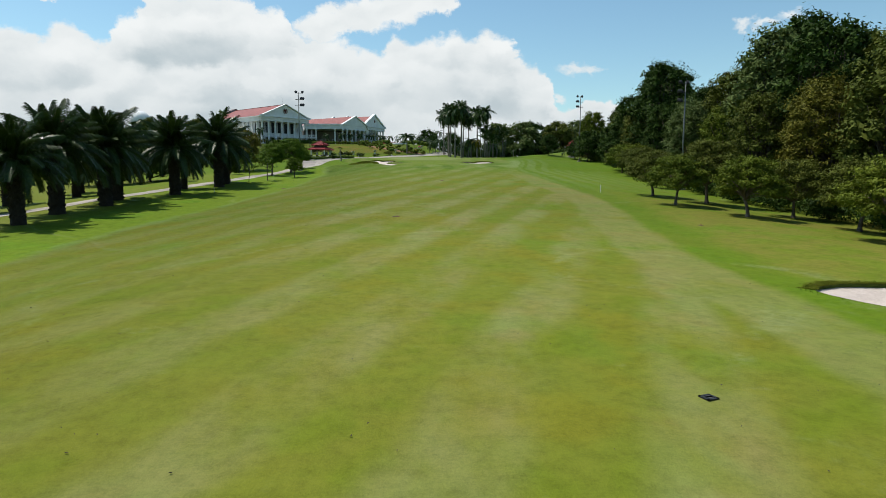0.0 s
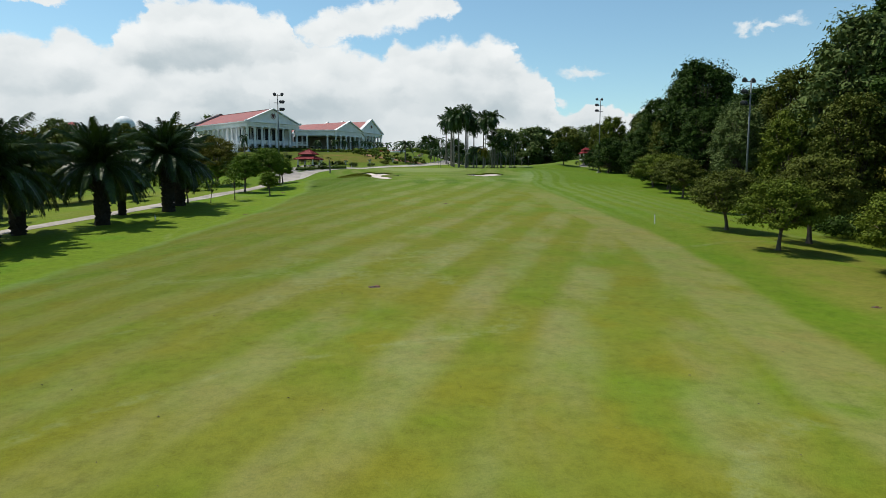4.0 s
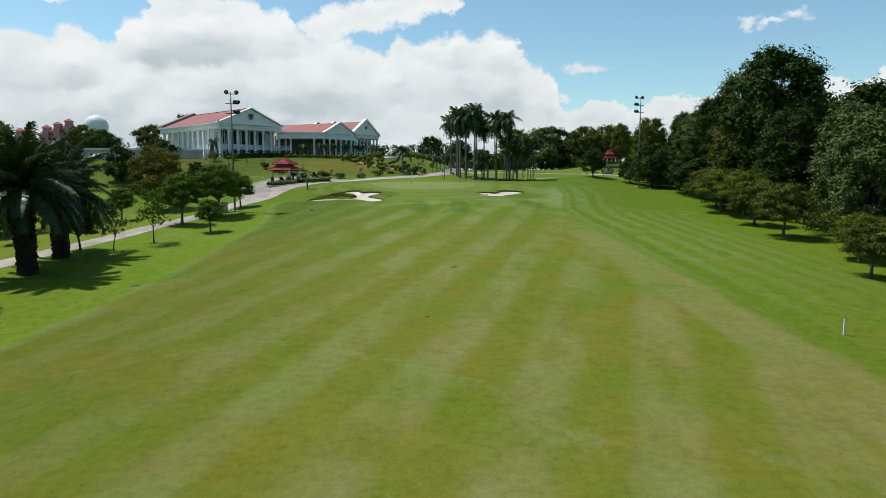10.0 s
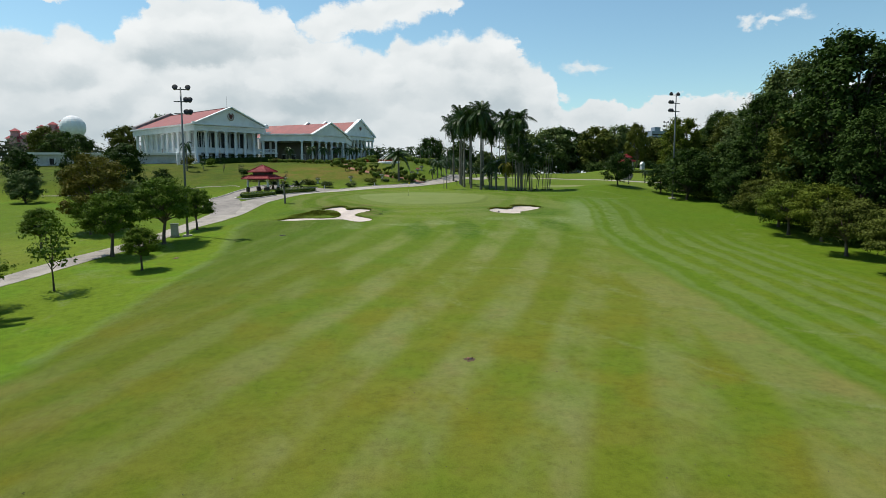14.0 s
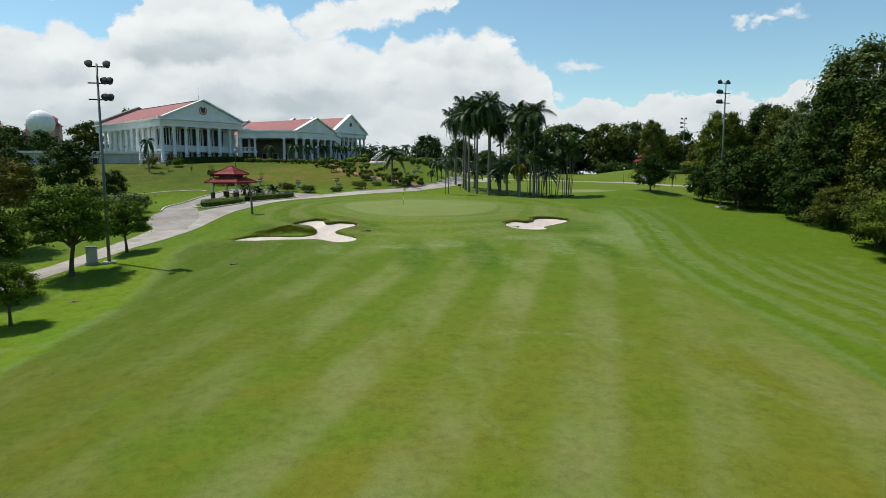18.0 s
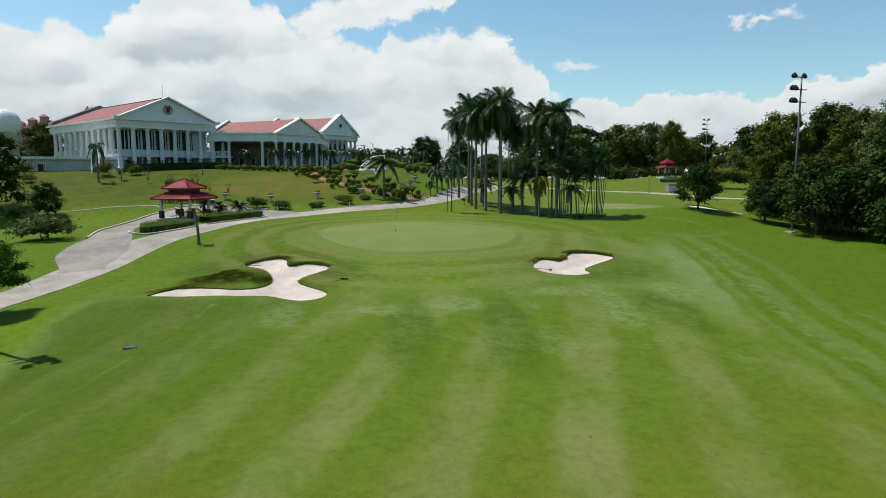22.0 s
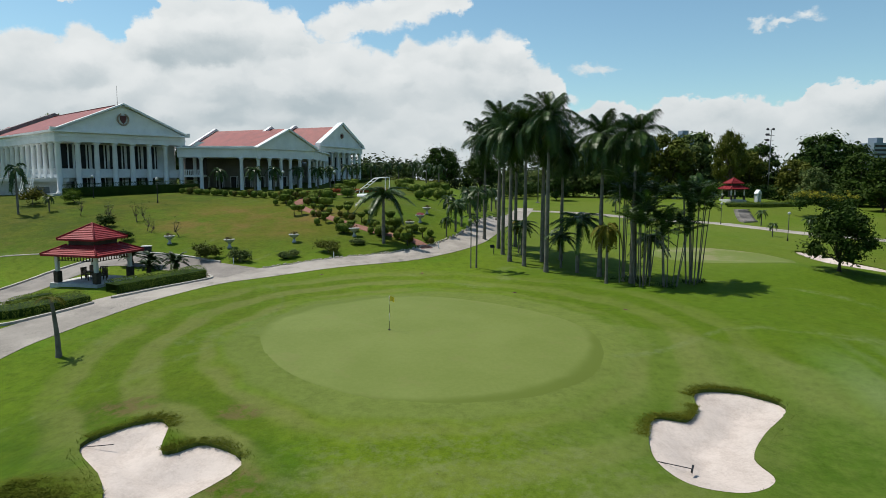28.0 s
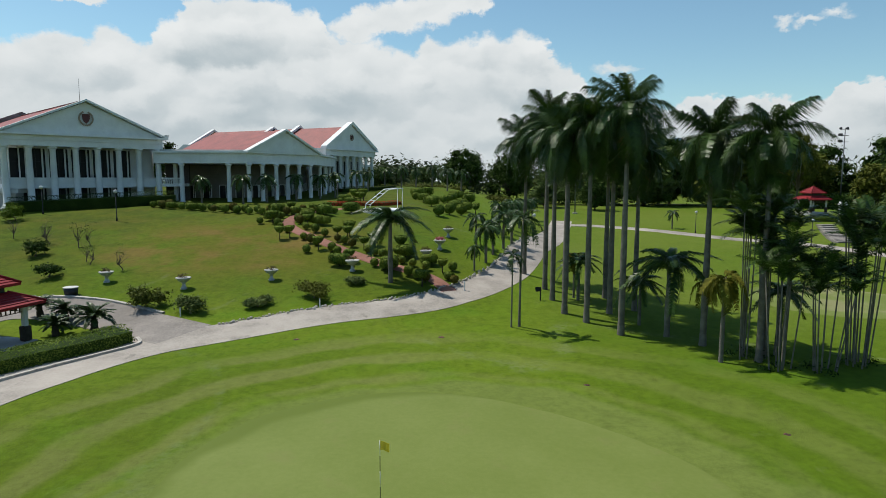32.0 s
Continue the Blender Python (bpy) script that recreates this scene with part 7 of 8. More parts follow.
# clipped shrubs, hedges and bushes
def clipped(name, kind, w, d, h, mat, seed, stem=0.0, cone=1.0):
    """A shrub clipped to a rounded form: a leafy body over a dense core, on a short stem."""
    base = thing(name, None, (0, 0, 0), 0, "", "shrub")
    if stem:
        part("stem", lathe("stem", M_DARKBARK, [(0.07, -0.1), (0.05, stem * 0.5), (0.06, stem + 0.1)], 6), base)
    rng = np.random.default_rng(seed)
    n = 900
    way = rng.normal(size=(n, 3))
    way /= np.linalg.norm(way, axis=1)[:, None]
    p = 5.0 if kind == "block" else 2.3
    k = (np.abs(way) ** p).sum(1) ** (-1 / p)
    at = way * k[:, None] * np.array([w / 2, d / 2, h / 2])
    if cone != 1.0:
        f = (at[:, 2] / h + 0.5)
        at[:, :2] *= (cone + (1 - cone) * f)[:, None]
    nrm = way + rng.normal(size=(n, 3)) * 0.3
    nrm /= np.linalg.norm(nrm, axis=1)[:, None]
    tang = np.cross(nrm, rng.normal(size=(n, 3)))
    tang /= np.linalg.norm(tang, axis=1)[:, None]
    bit = np.cross(nrm, tang)
    s = 0.055 * rng.uniform(0.6, 1.4, n)[:, None] * (w + h) ** 0.5
    at = at + np.array([0, 0, stem + h / 2])
    verts = np.stack([at - tang * s, at + bit * s * 0.7, at + tang * s, at - bit * s * 0.7], 1).reshape(-1, 3)
    faces = [(4 * i, 4 * i + 1, 4 * i + 2, 4 * i + 3) for i in range(n)]
    part("leaves", mesh_of("leaves", verts, faces, mat), base)
    bm = bmesh.new()
    bmesh.ops.create_icosphere(bm, subdivisions=2, radius=1.0)
    for v in bm.verts:
        q = np.array(v.co)
        q = q * (np.abs(q) ** p).sum() ** (-1 / p) * np.array([w / 2, d / 2, h / 2]) * 0.9
        if cone != 1.0:
            q[:2] *= cone + (1 - cone) * (q[2] / h + 0.5)
        v.co = Vector(q) + Vector((0, 0, stem + h / 2))
    part("core", bm_mesh("core", bm, mat, True), base)
    return base


S_BALL = clipped("topiary_shrub", "ball", 0.74, 0.74, 0.72, M_HEDGE, 1, 0.10)
S_BOWL = clipped("topiary_shrub", "block", 1.15, 1.15, 0.62, M_HEDGE, 2, 0.72, 0.45)
S_CUBE = clipped("topiary_shrub", "block", 1.7, 1.2, 0.85, M_HEDGE, 3, 0.22)
S_BRONZE = clipped("topiary_shrub", "ball", 0.76, 0.76, 0.74, M_HEDGEO, 4, 0.14)
WALK = spline([(2.2, 30.0), (0.6, 33.2), (-2.2, 35.6), (-4.7, 37.6), (-8.3, 41.1), (-10.8, 43.9), (-15.2, 49.2), (-16.3, 54.0), (-14.2, 59.0), (-10.0, 62.5)], 8)
thing("garden_walk", mesh_of("garden_walk", *strip(WALK, 1.35, 0.04), M_BRICKPATH, True), label="red brick garden walk up the lawn", category="path", kind="structure")
rs = random.Random(12)
words = {0: "small clipped ball shrub beside the brick walk", 1: "bowl-shaped clipped shrub on a stem", 2: "square clipped shrub beside the brick walk", 3: "bronze-leaved clipped ball shrub"}
gone, nth = 0.0, 0
for i in range(2, len(WALK) - 8):
    gone += (WALK[i] - WALK[i - 1]).length
    if gone < 1.02:
        continue
    gone, nth = 0.0, nth + 1
    d = (WALK[i + 1] - WALK[i - 1]).normalized()
    nrm = Vector((-d.y, d.x))
    for side in (-1, 1):
        tall = nth % 4 == (1 if side > 0 else 3)
        q = WALK[i] + nrm * side * ((1.75 if tall else 1.15) + rs.uniform(-0.12, 0.12)) + d * rs.uniform(-0.2, 0.2)
        k = 1 if tall else rs.choice((0, 0, 3, 0, 0))
        if rs.random() > 0.1:
            plant((S_BALL, S_BOWL, S_CUBE, S_BRONZE)[k], q.x, q.y, rs.uniform(0.85, 1.12), rs.uniform(0, 360), words[k])
        if tall and rs.random() < 0.6:
            q = WALK[i] + nrm * side * (3.0 + rs.uniform(-0.3, 0.3))
            k = rs.choice((1, 2, 0))
            plant((S_BALL, S_BOWL, S_CUBE, S_BRONZE)[k], q.x, q.y, rs.uniform(0.9, 1.15), rs.uniform(0, 360), words[k])
for x, y, k, s in ((-3.1, 35.1, 2, 1.15), (0.3, 36.9, 2, 0.9), (-2.5, 40.3, 1, 1.2), (-8.3, 44.6, 1, 1.05), (-14.3, 53.1, 2, 1.1), (-13.0, 56.0, 2, 1.2), (-12.0, 50.5, 2, 0.95), (-18.2, 52.5, 2, 1.1), (-18.8, 56.5, 2, 1.2), (-10.0, 58.0, 2, 1.2)):
    plant((S_BALL, S_BOWL, S_CUBE, S_BRONZE)[k], x, y, s, x * 31, words[k])
# shrubs in a row along the clubhouse terrace, and round the far beds
for i in range(26):
    x, y = -36.6 + i * 0.80, 62.4 - 2.8 * math.sin(min(i / 17, 1.0) * math.pi * 0.5) - 0.16 * i + (0.9 if i % 2 else 0.0)
    k = rs.choice((0, 0, 0, 3, 2))
    plant((S_BALL, S_BOWL, S_CUBE, S_BRONZE)[k], x, y, rs.uniform(0.95, 1.3) * (0.72 if k == 2 else 1.0), rs.uniform(0, 360), "rounded clipped shrub below the clubhouse terrace")
for i in range(44):
    x, y = -14.0 + rs.uniform(0, 20), 66 + rs.uniform(0, 24)
    if abs(x + 6) > 3 or y > 78:
        k = rs.choice((0, 2, 2, 1, 0))
        plant((S_BALL, S_BOWL, S_CUBE, S_BRONZE)[k], x, y, rs.uniform(0.95, 1.5), rs.uniform(0, 360), "clipped shrub in the far garden beds")
for x, y in ((0.8, 57.0), (2.1, 59.8), (3.6, 62.0)):
    plant(S_BALL, x, y, 1.75, x * 40, "large clipped ball shrub on the lawn")
drop_pattern(S_BALL, S_BOWL, S_CUBE, S_BRONZE)


def hedge(line, w, h, label, mat=M_HEDGE, name="hedge"):
    """A clipped hedge along a plan line: leafy skin over a solid core."""
    rng = random.Random(len(line))
    verts, faces = [], []
    # the core's dark colour stands for the shade between the leaves
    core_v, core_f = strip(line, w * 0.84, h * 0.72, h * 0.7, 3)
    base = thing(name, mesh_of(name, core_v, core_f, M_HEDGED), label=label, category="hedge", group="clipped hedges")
    for a, b in zip(line, line[1:]):
        d = b - a
        nrm = Vector((-d.y, d.x)).normalized()
        for _ in range(int(d.length * (w + 2 * h) * 170)):
            u, t = rng.uniform(-(w / 2 + h), w / 2 + h), rng.random()
            if abs(u) <= w / 2:
                off, z, up = u, h * (1.06 - 0.30 * abs(2 * u / w) ** 3) + rng.uniform(-0.05, 0.06), Vector((nrm.x * u / w, nrm.y * u / w, 1))
            else:
                s = 1 if u > 0 else -1
                z = (h - (abs(u) - w / 2)) * 0.8
                off, up = s * (w / 2 + 0.10 * math.sin(3.14 * z / h) + rng.uniform(-0.05, 0.05)), Vector((nrm.x * s, nrm.y * s, 0.25))
            q = a + d * t + nrm * off
            p = Vector((q.x, q.y, top(q.x, q.y) + z))
            n3 = (up + Vector((rng.gauss(0, 0.4), rng.gauss(0, 0.4), rng.gauss(0, 0.4)))).normalized()
            tg = n3.orthogonal().normalized()
            tg.rotate(Matrix.Rotation(rng.uniform(0, 6.28), 3, n3))
            bt = n3.cross(tg)
            r = rng.uniform(0.03, 0.07)
            b0 = len(verts)
            verts += [tuple(p - tg * r), tuple(p + bt * r * 0.6), tuple(p + tg * r), tuple(p - bt * r * 0.6)]
            faces.append((b0, b0 + 1, b0 + 2, b0 + 3))
    part("leaves", mesh_of("leaves", verts, faces, mat), base)


hedge(spline([(-23.4, 13.0), (-21.6, 15.6), (-19.6, 18.0), (-18.6, 19.6)], 4), 1.9, 1.0, "clipped green hedge beside the pavilion")
hedge(spline([(-28.0, 6.0), (-26.8, 6.6), (-25.2, 8.4), (-24.0, 10.0)], 4), 2.3, 0.8, "clipped green hedge at the lane fork")
hedge(spline([(-28.6, 8.4), (-28.0, 10.0), (-27.0, 11.0)], 4), 0.9, 0.6, "low clipped hedge by the pavilion")
# made taller and darker, so it also stands for the shadow there
hedge(spline([(-52, 57.0), (-46, 60.0), (-40, 64.5), (-36, 67.5)], 4), 1.8, 1.75, "dark clipped hedge along the clubhouse front, with the shadow at its foot", M_HEDGED)
hedge(spline([(-18.5, 99.0), (-13, 106.0), (-9.5, 112.0)], 3), 1.2, 0.9, "dark clipped hedge before the far hall", M_HEDGED)
hedge(spline([(60, 84), (66, 83), (72, 84.5), (77, 87)], 4), 1.4, 0.8, "clipped hedge in front of the distant pavilion")
hedge(spline([(-14.5, 66), (-9, 67), (-5, 70)], 3), 1.0, 0.55, "low bed edged with red flowers", M_REDFLOWER, "flower_bed")


def bush(x, y, w, h, mat, label, seed, n=700):
    rnd = random.Random(seed)
    base = thing("bush", None, on_ground(x, y), 0, label, "shrub", "loose shrubs")
    lobes = [((rnd.uniform(-0.3, 0.3) * w, rnd.uniform(-0.3, 0.3) * w, h * rnd.uniform(0.25, 0.55)), (w * 0.28, w * 0.28, h * 0.42)) for _ in range(7)]
    part("woody_stem", limbs("woody_stem", M_BARK, h * 0.3, 0.05, [c for c, _ in lobes], seed), base)
    part("leaves", leaf_cloud("leaves", mat, lobes, n * (3 if w < 5 else 5), 0.05 + 0.012 * w, seed, 0.0, 0.55, 12, 1.0, 0.2), base)


for x, y, w, h, m, sd in ((-8.2, 28.0, 2.9, 1.6, M_LEAFO, 1), (-20.4, 25.9, 3.1, 2.0, M_LEAFO, 2), (-16.5, 24.9, 2.8, 1.5, M_LEAFG, 3), (-12.0, 26.2, 2.0, 0.9, M_LEAFG, 4), (-36.6, 38.5, 2.3, 1.8, M_LEAFD, 5),
                          (-31.8, 32.8, 2.3, 1.4, M_LEAFD, 6), (-47.6, 52.0, 3.4, 2.2, M_LEAF, 7), (-52.5, 50.5, 4.2, 3.2, M_LEAFY, 8), (-66.0, 50.0, 4.5, 3.0, M_LEAFY, 10),
                          (-47.5, 16.5, 3.2, 4.2, M_LEAFD, 11), (-43.0, 15.0, 2.2, 2.6, M_LEAFD, 12), (-62.0, 45.0, 3.0, 1.6, M_LEAF, 13), (-5.5, 31.4, 1.6, 0.7, M_LEAFG, 14), (-37.6, 4.4, 7.6, 3.2, M_LEAFG, 16)):
    bush(x, y, w, h, m, "loose shrub on the lawn" if w < 3 else "broad leafy shrub on the bank", sd)


golden = thing("blossom_shrub", None, on_ground(73.5, 75.0), 0, "broad dark shrub with yellow-green shoots on top", "shrub")
gl = [((-4.2 + i * 1.7, 0.8 * math.sin(i * 2.0), 2.2 + 0.4 * math.sin(i * 1.3)), (1.9, 2.0, 2.0)) for i in range(6)]
part("leaves", leaf_cloud("leaves", M_LEAFD, gl, 4200, 0.16, 201, 0.0, 0.4, 20, 1.0, 0.2), golden)
part("young_growth", leaf_cloud("young_growth", M_GOLDFLOWER, [((c[0], c[1], c[2] + 1.2), (1.7, 1.6, 1.0)) for c, _ in gl], 1500, 0.13, 202, 0.0, 0.2, 16), golden, label="yellow-green young shoots")


def cycad(x, y, s, seed):
    rnd = random.Random(seed)
    base = thing("cycad", None, on_ground(x, y), 0, "stout cycad with a stiff dark rosette", "cycad", "cycads by the pavilion")
    part("trunk", ring_trunk("trunk", M_DARKBARK, 0.9 * s, 0.2, 0.17, seed, 0.04, 0.12), base)
    for k in range(36):
        part("frond", CYF, base, pose(0, 0, 0.88 * s, 0, 0, k * 137.5) @ pose(0, 0, 0, 0, -rnd.uniform(-5, 62) + 10, 0) @ Matrix.Scale(s, 4))


CYF = frond_mesh("frond", M_OIL, 1.35, 30, 0.25, 0.75, 0.7, 90, 0.15)
for i, (x, y, s) in enumerate(((-26.9, 24.0, 1.0), (-24.6, 23.2, 1.0), (-21.5, 21.3, 1.2), (-23.7, 20.6, 0.9))):
    cycad(x, y, s, i)


# ---- lamps, masts and garden furniture ----
def floodlight_mast(x, y, h, turn, label):
    base = thing("floodlight_mast", None, on_ground(x, y, -0.05), turn, label, "light mast", "floodlight masts")
    part("footing", box("footing", M_STONE, (-0.5, -0.5, -0.4), (0.5, 0.5, 0.22), 0.04), base)
    part("pole", lathe("pole", M_STEEL, [(0.14, 0.2), (0.12, h * 0.5), (0.08, h)], 12), base, label="tapered galvanised pole")
    for i in range(3):
        z = h - 0.25 - i * 1.35
        arm = part("arm", boxes("arm", M_DARKSTEEL, [((-0.75, -0.05, z - 0.05), (0.95, 0.05, z + 0.05))]), base)
        for dx in ((-0.55, 0.8) if i == 0 else (0.55, 0.95)):
            part("floodlight", lathe("floodlight", M_DARKSTEEL, [(0.10, -0.22), (0.20, -0.12), (0.30, 0.20), (0.32, 0.26), (0.27, 0.27)], 10), arm, pose(dx, -0.1, z + 0.12, 62, 0, 0), "dark bowl floodlight")
    return base


floodlight_mast(-24.9, -27.3, 16.9, 15, "tall steel floodlight mast beside the cart path")
floodlight_mast(44.9, 6.0, 17.6, -165, "tall steel floodlight mast at the wood's edge")
floodlight_mast(41.0, -72.0, 16.1, -160, "tall steel floodlight mast among low trees")
floodlight_mast(87.1, 119.6, 18.0, 170, "distant steel floodlight mast before trees")
floodlight_mast(28.0, 112, 15.5, 170, "distant steel floodlight mast behind palms")


def cabinet(x, y, turn):
    base = thing("electrical_cabinet", None, on_ground(x, y), turn, "grey electrical cabinet on a plinth by the mast", "cabinet")
    part("plinth", box("plinth", M_STONE, (-0.5, -0.3, -0.2), (0.5, 0.3, 0.2), 0.02), base)
    body = part("body", box("body", M_GREYWALL, (-0.42, -0.22, 0.2), (0.42, 0.22, 1.5), 0.02), base)
    part("door", boxes("door", M_GREYWALL, [((-0.38, -0.245, 0.26), (-0.01, -0.225, 1.42)), ((0.01, -0.245, 0.26), (0.38, -0.225, 1.42))]), body, Matrix.Identity(4))
    part("canopy", box("canopy", M_STEEL, (-0.5, -0.32, 1.5), (0.5, 0.3, 1.56)), base)


cabinet(-26.4, -27.2, 20)


def garden_lamp(x, y, h, label):
    base = thing("lamp_post", None, on_ground(x, y), 0, label, "lamp post", "garden lamp posts")
    part("post", lathe("post", M_DARKSTEEL, [(0.1, -0.1), (0.1, 0.25), (0.05, 0.4), (0.045, h)], 8), base)
    part("globe", lathe("globe", M_LAMP, [(0.05, h), (0.17, h + 0.08), (0.22, h + 0.22), (0.17, h + 0.37), (0.04, h + 0.44)], 12), base, label="white glass globe")


for x, y, h in ((-36.2, 52.5, 3.1), (-21.5, 66.0, 3.1), (-13.6, 69.0, 3.1), (49.8, 63.8, 3.2), (49.7, 44.1, 3.4), (-47.0, 56.0, 3.0), (12.5, 58.0, 3.0), (40.0, 78.0, 3.0)):
    garden_lamp(x, y, h, "black garden lamp post with white globe")


def urn(x, y, s, flowers, seed):
    s *= 0.87
    base = thing("garden_urn", None, on_ground(x, y, 0.02), 0, "white pedestal urn with pink flowers" if flowers else "white pedestal urn with dry plants", "urn", "lawn urns")
    part("pedestal", lathe("pedestal", M_URN, [(0.30 * s, -0.1), (0.30 * s, 0.08), (0.2 * s, 0.12), (0.15 * s, 0.4 * s), (0.17 * s, 0.55 * s), (0.3 * s, 0.62 * s)], 16), base)
    part("bowl", lathe("bowl", M_URN, [(0.2 * s, 0.58 * s), (0.5 * s, 0.75 * s), (0.62 * s, 0.92 * s), (0.7 * s, 0.98 * s), (0.7 * s, 1.06 * s), (0.58 * s, 1.06 * s), (0.55 * s, 0.98 * s), (0.1, 0.95 * s)], 18), base)
    part("planting", leaf_cloud("plants", M_FLOWER if flowers else M_DRYLEAF, [((0, 0, 1.15 * s), (0.5 * s, 0.5 * s, 0.30 * s))], 420 if flowers else 260, 0.05, seed, 0.0, 0.6, 10), base, kind="stuff")


for i, (x, y, s, fl) in enumerate(((-12.7, 32.3, 0.95, False), (-6.3, 34.8, 1.02, False), (1.2, 41.8, 1.0, True), (2.0, 46.8, 0.95, False), (-26.2, 31.6, 0.95, False), (-19.2, 30.2, 0.98, False), (0.0, 38.2, 0.95, False))):
    urn(x, y, s, fl, i)
tub = thing("planter_tub", None, on_ground(-27.4, 28.6), 0, "dark round planter tub on the lawn", "planter")
part("tub_wall", lathe("tub_wall", M_DARKSTEEL, [(0.42, -0.05), (0.5, 0.3), (0.52, 0.62), (0.45, 0.62), (0.42, 0.5), (0.05, 0.5)], 18), tub)
part("rim", lathe("rim", M_GREYWALL, [(0.5, 0.6), (0.56, 0.63), (0.56, 0.68), (0.48, 0.68)], 18), tub)


def flagstick():
    base = thing("flagstick", None, on_ground(0, 0, 0.06), 0, "golf flagstick with small yellow flag on the green", "flag")
    for i in range(4):
        part("pole", lathe("pole", M_WHITE if i % 2 else M_DARKSTEEL, [(0.012, i * 0.53), (0.012, (i + 1) * 0.53)], 8), base)
    verts = [(0.01 + 0.30 * u, 0.035 * math.sin(u * 7) * u, 2.10 - 0.30 * v - 0.10 * u * u) for u in np.linspace(0, 1, 8) for v in np.linspace(0, 1, 5)]
    verts += [(x, y + 0.004, z) for x, y, z in verts]
    n = 40
    faces = [(i * 5 + j, i * 5 + j + 1, i * 5 + j + 6, i * 5 + j + 5) for i in range(7) for j in range(4)]
    faces += [tuple(n + k for k in reversed(f)) for f in faces]
    part("flag", mesh_of("flag", verts, faces, M_YELLOW, True), base, label="limp yellow cloth flag")
    cup = thing("hole_cup", lathe("hole_cup", M_BLACK, [(0.07, -0.1), (0.07, 0.045), (0.06, 0.046)], 16), on_ground(0.0, 0.0, 0.05), 0, "round hole cup in the green", "golf hole")
    return base, cup


flagstick()


def rake(x, y, turn, label):
    """A bunker rake laid on the ground."""
    base = thing("bunker_rake", None, on_ground(x, y, 0.07), turn, label, "rake", "bunker rakes")
    verts, faces = [], []
    tube(verts, faces, [Vector((0, 0, 0.03)), Vector((1.5, 0, 0.06))], [0.018, 0.018], 6)
    part("handle", mesh_of("handle", verts, faces, M_BLACK), base)
    part("head", boxes("head", M_BLACK, [((-0.05, -0.3, 0.0), (0.02, 0.3, 0.07))] + [((-0.04, -0.28 + i * 0.08, -0.06), (-0.02, -0.26 + i * 0.08, 0.0)) for i in range(8)]), base)


rake(-3.2, -18.3, -115, "black bunker rake lying on the turf")
rake(12.6, -15.2, 152, "black bunker rake lying across the sand's edge")
rake(-11.9, -13.4, 10, "black bunker rake behind the sand")


def drain(x, y, r, turn, soil, label):
    base = thing("drain_grate", None, on_ground(x, y, 0.0), turn, label, "drain", "fairway drains")
    zz = top(x, y) - lay(x, y)
    rnd = random.Random(int(abs(x * 31 + y * 17)))
    rim = [(1.0 + rnd.uniform(-0.22, 0.22)) * r * (1.35 if soil else 1.15) for _ in range(16)]
    verts = [(0, 0, zz + 0.016)] + [(q * f * math.cos(k * math.pi / 8), q * f * 0.8 * math.sin(k * math.pi / 8), zz + h) for f, h in ((0.6, 0.015), (1.0, -0.03)) for k, q in enumerate(rim)]
    faces = [(0, 1 + k, 1 + (k + 1) % 16) for k in range(16)] + [(1 + k, 17 + k, 17 + (k + 1) % 16, 1 + (k + 1) % 16) for k in range(16)]
    part("soil_patch", mesh_of("soil_patch", verts, faces, M_SOIL), base, label="bare brown soil round the grate")
    for k in range(3 if soil else 0):
        w = r * rnd.uniform(0.16, 0.26)
        part("tile_shard", box("tile_shard", M_BRICKPATH, (-w, -w * 0.6, -0.03), (w, w * 0.6, 0.035), 0.008), base, pose(rnd.uniform(-0.6, 0.6) * r, rnd.uniform(-0.5, 0.3) * r, zz + 0.02, rnd.uniform(-20, 20), rnd.uniform(-20, 20), rnd.uniform(0, 180)), "broken red clay piece")
    if not soil:
        part("frame", boxes("frame", M_DARKSTEEL, [((-r, -r, zz), (r, -r + 0.06, zz + 0.03)), ((-r, r - 0.06, zz), (r, r, zz + 0.03)), ((-r, -r, zz), (-r + 0.06, r, zz + 0.03)), ((r - 0.06, -r, zz), (r, r, zz + 0.03))]), base)
        for i in range(6):
            part("bar", boxes("bar", M_STEEL, [((-r + 0.06, -r + 0.1 + i * (2 * r - 0.2) / 6, zz + 0.005), (r - 0.06, -r + 0.14 + i * (2 * r - 0.2) / 6, zz + 0.026))]), base)
    else:
        # a raised black disc stands for the darkness in the hole
        part("pit", lathe("pit", M_BLACK, [(r * 0.5, zz + 0.014), (r * 0.42, zz + 0.024), (r * 0.2, zz + 0.024)], 10), base, label="black disc for the dark opening")


for x, y, r, t, soil in ((7.6, -153.8, 0.16, 20, False), (-0.9, -115.6, 0.34, 0, True), (4.5, -71.8, 0.30, 10, True), (-19.1, -72.2, 0.34, 0, True), (-13.3, -30.4, 0.34, 15, False), (-21.8, -38.7, 0.34, 0, True), (2.4, -84.9, 0.16, 40, True),
                         (9.2, 11.4, 0.16, 0, True), (16.4, 5.8, 0.16, 0, True), (-7.5, 19.3, 0.22, 0, True), (1.7, 19.8, 0.22, 0, True), (22.7, -119.5, 0.25, 0, True)):
    drain(x, y, r, t, soil, "square drain grate set in bare soil" if not soil else "sunken drain hole in bare soil")


def marker(x, y, h, label):
    base = thing("marker_post", None, on_ground(x, y), 0, label, "post", "course marker posts")
    part("post", box("post", M_WHITE, (-0.04, -0.04, -0.2), (0.04, 0.04, h), 0.01), base)
    part("cap", box("cap", M_STEEL, (-0.05, -0.05, h), (0.05, 0.05, h + 0.05), 0.01), base)


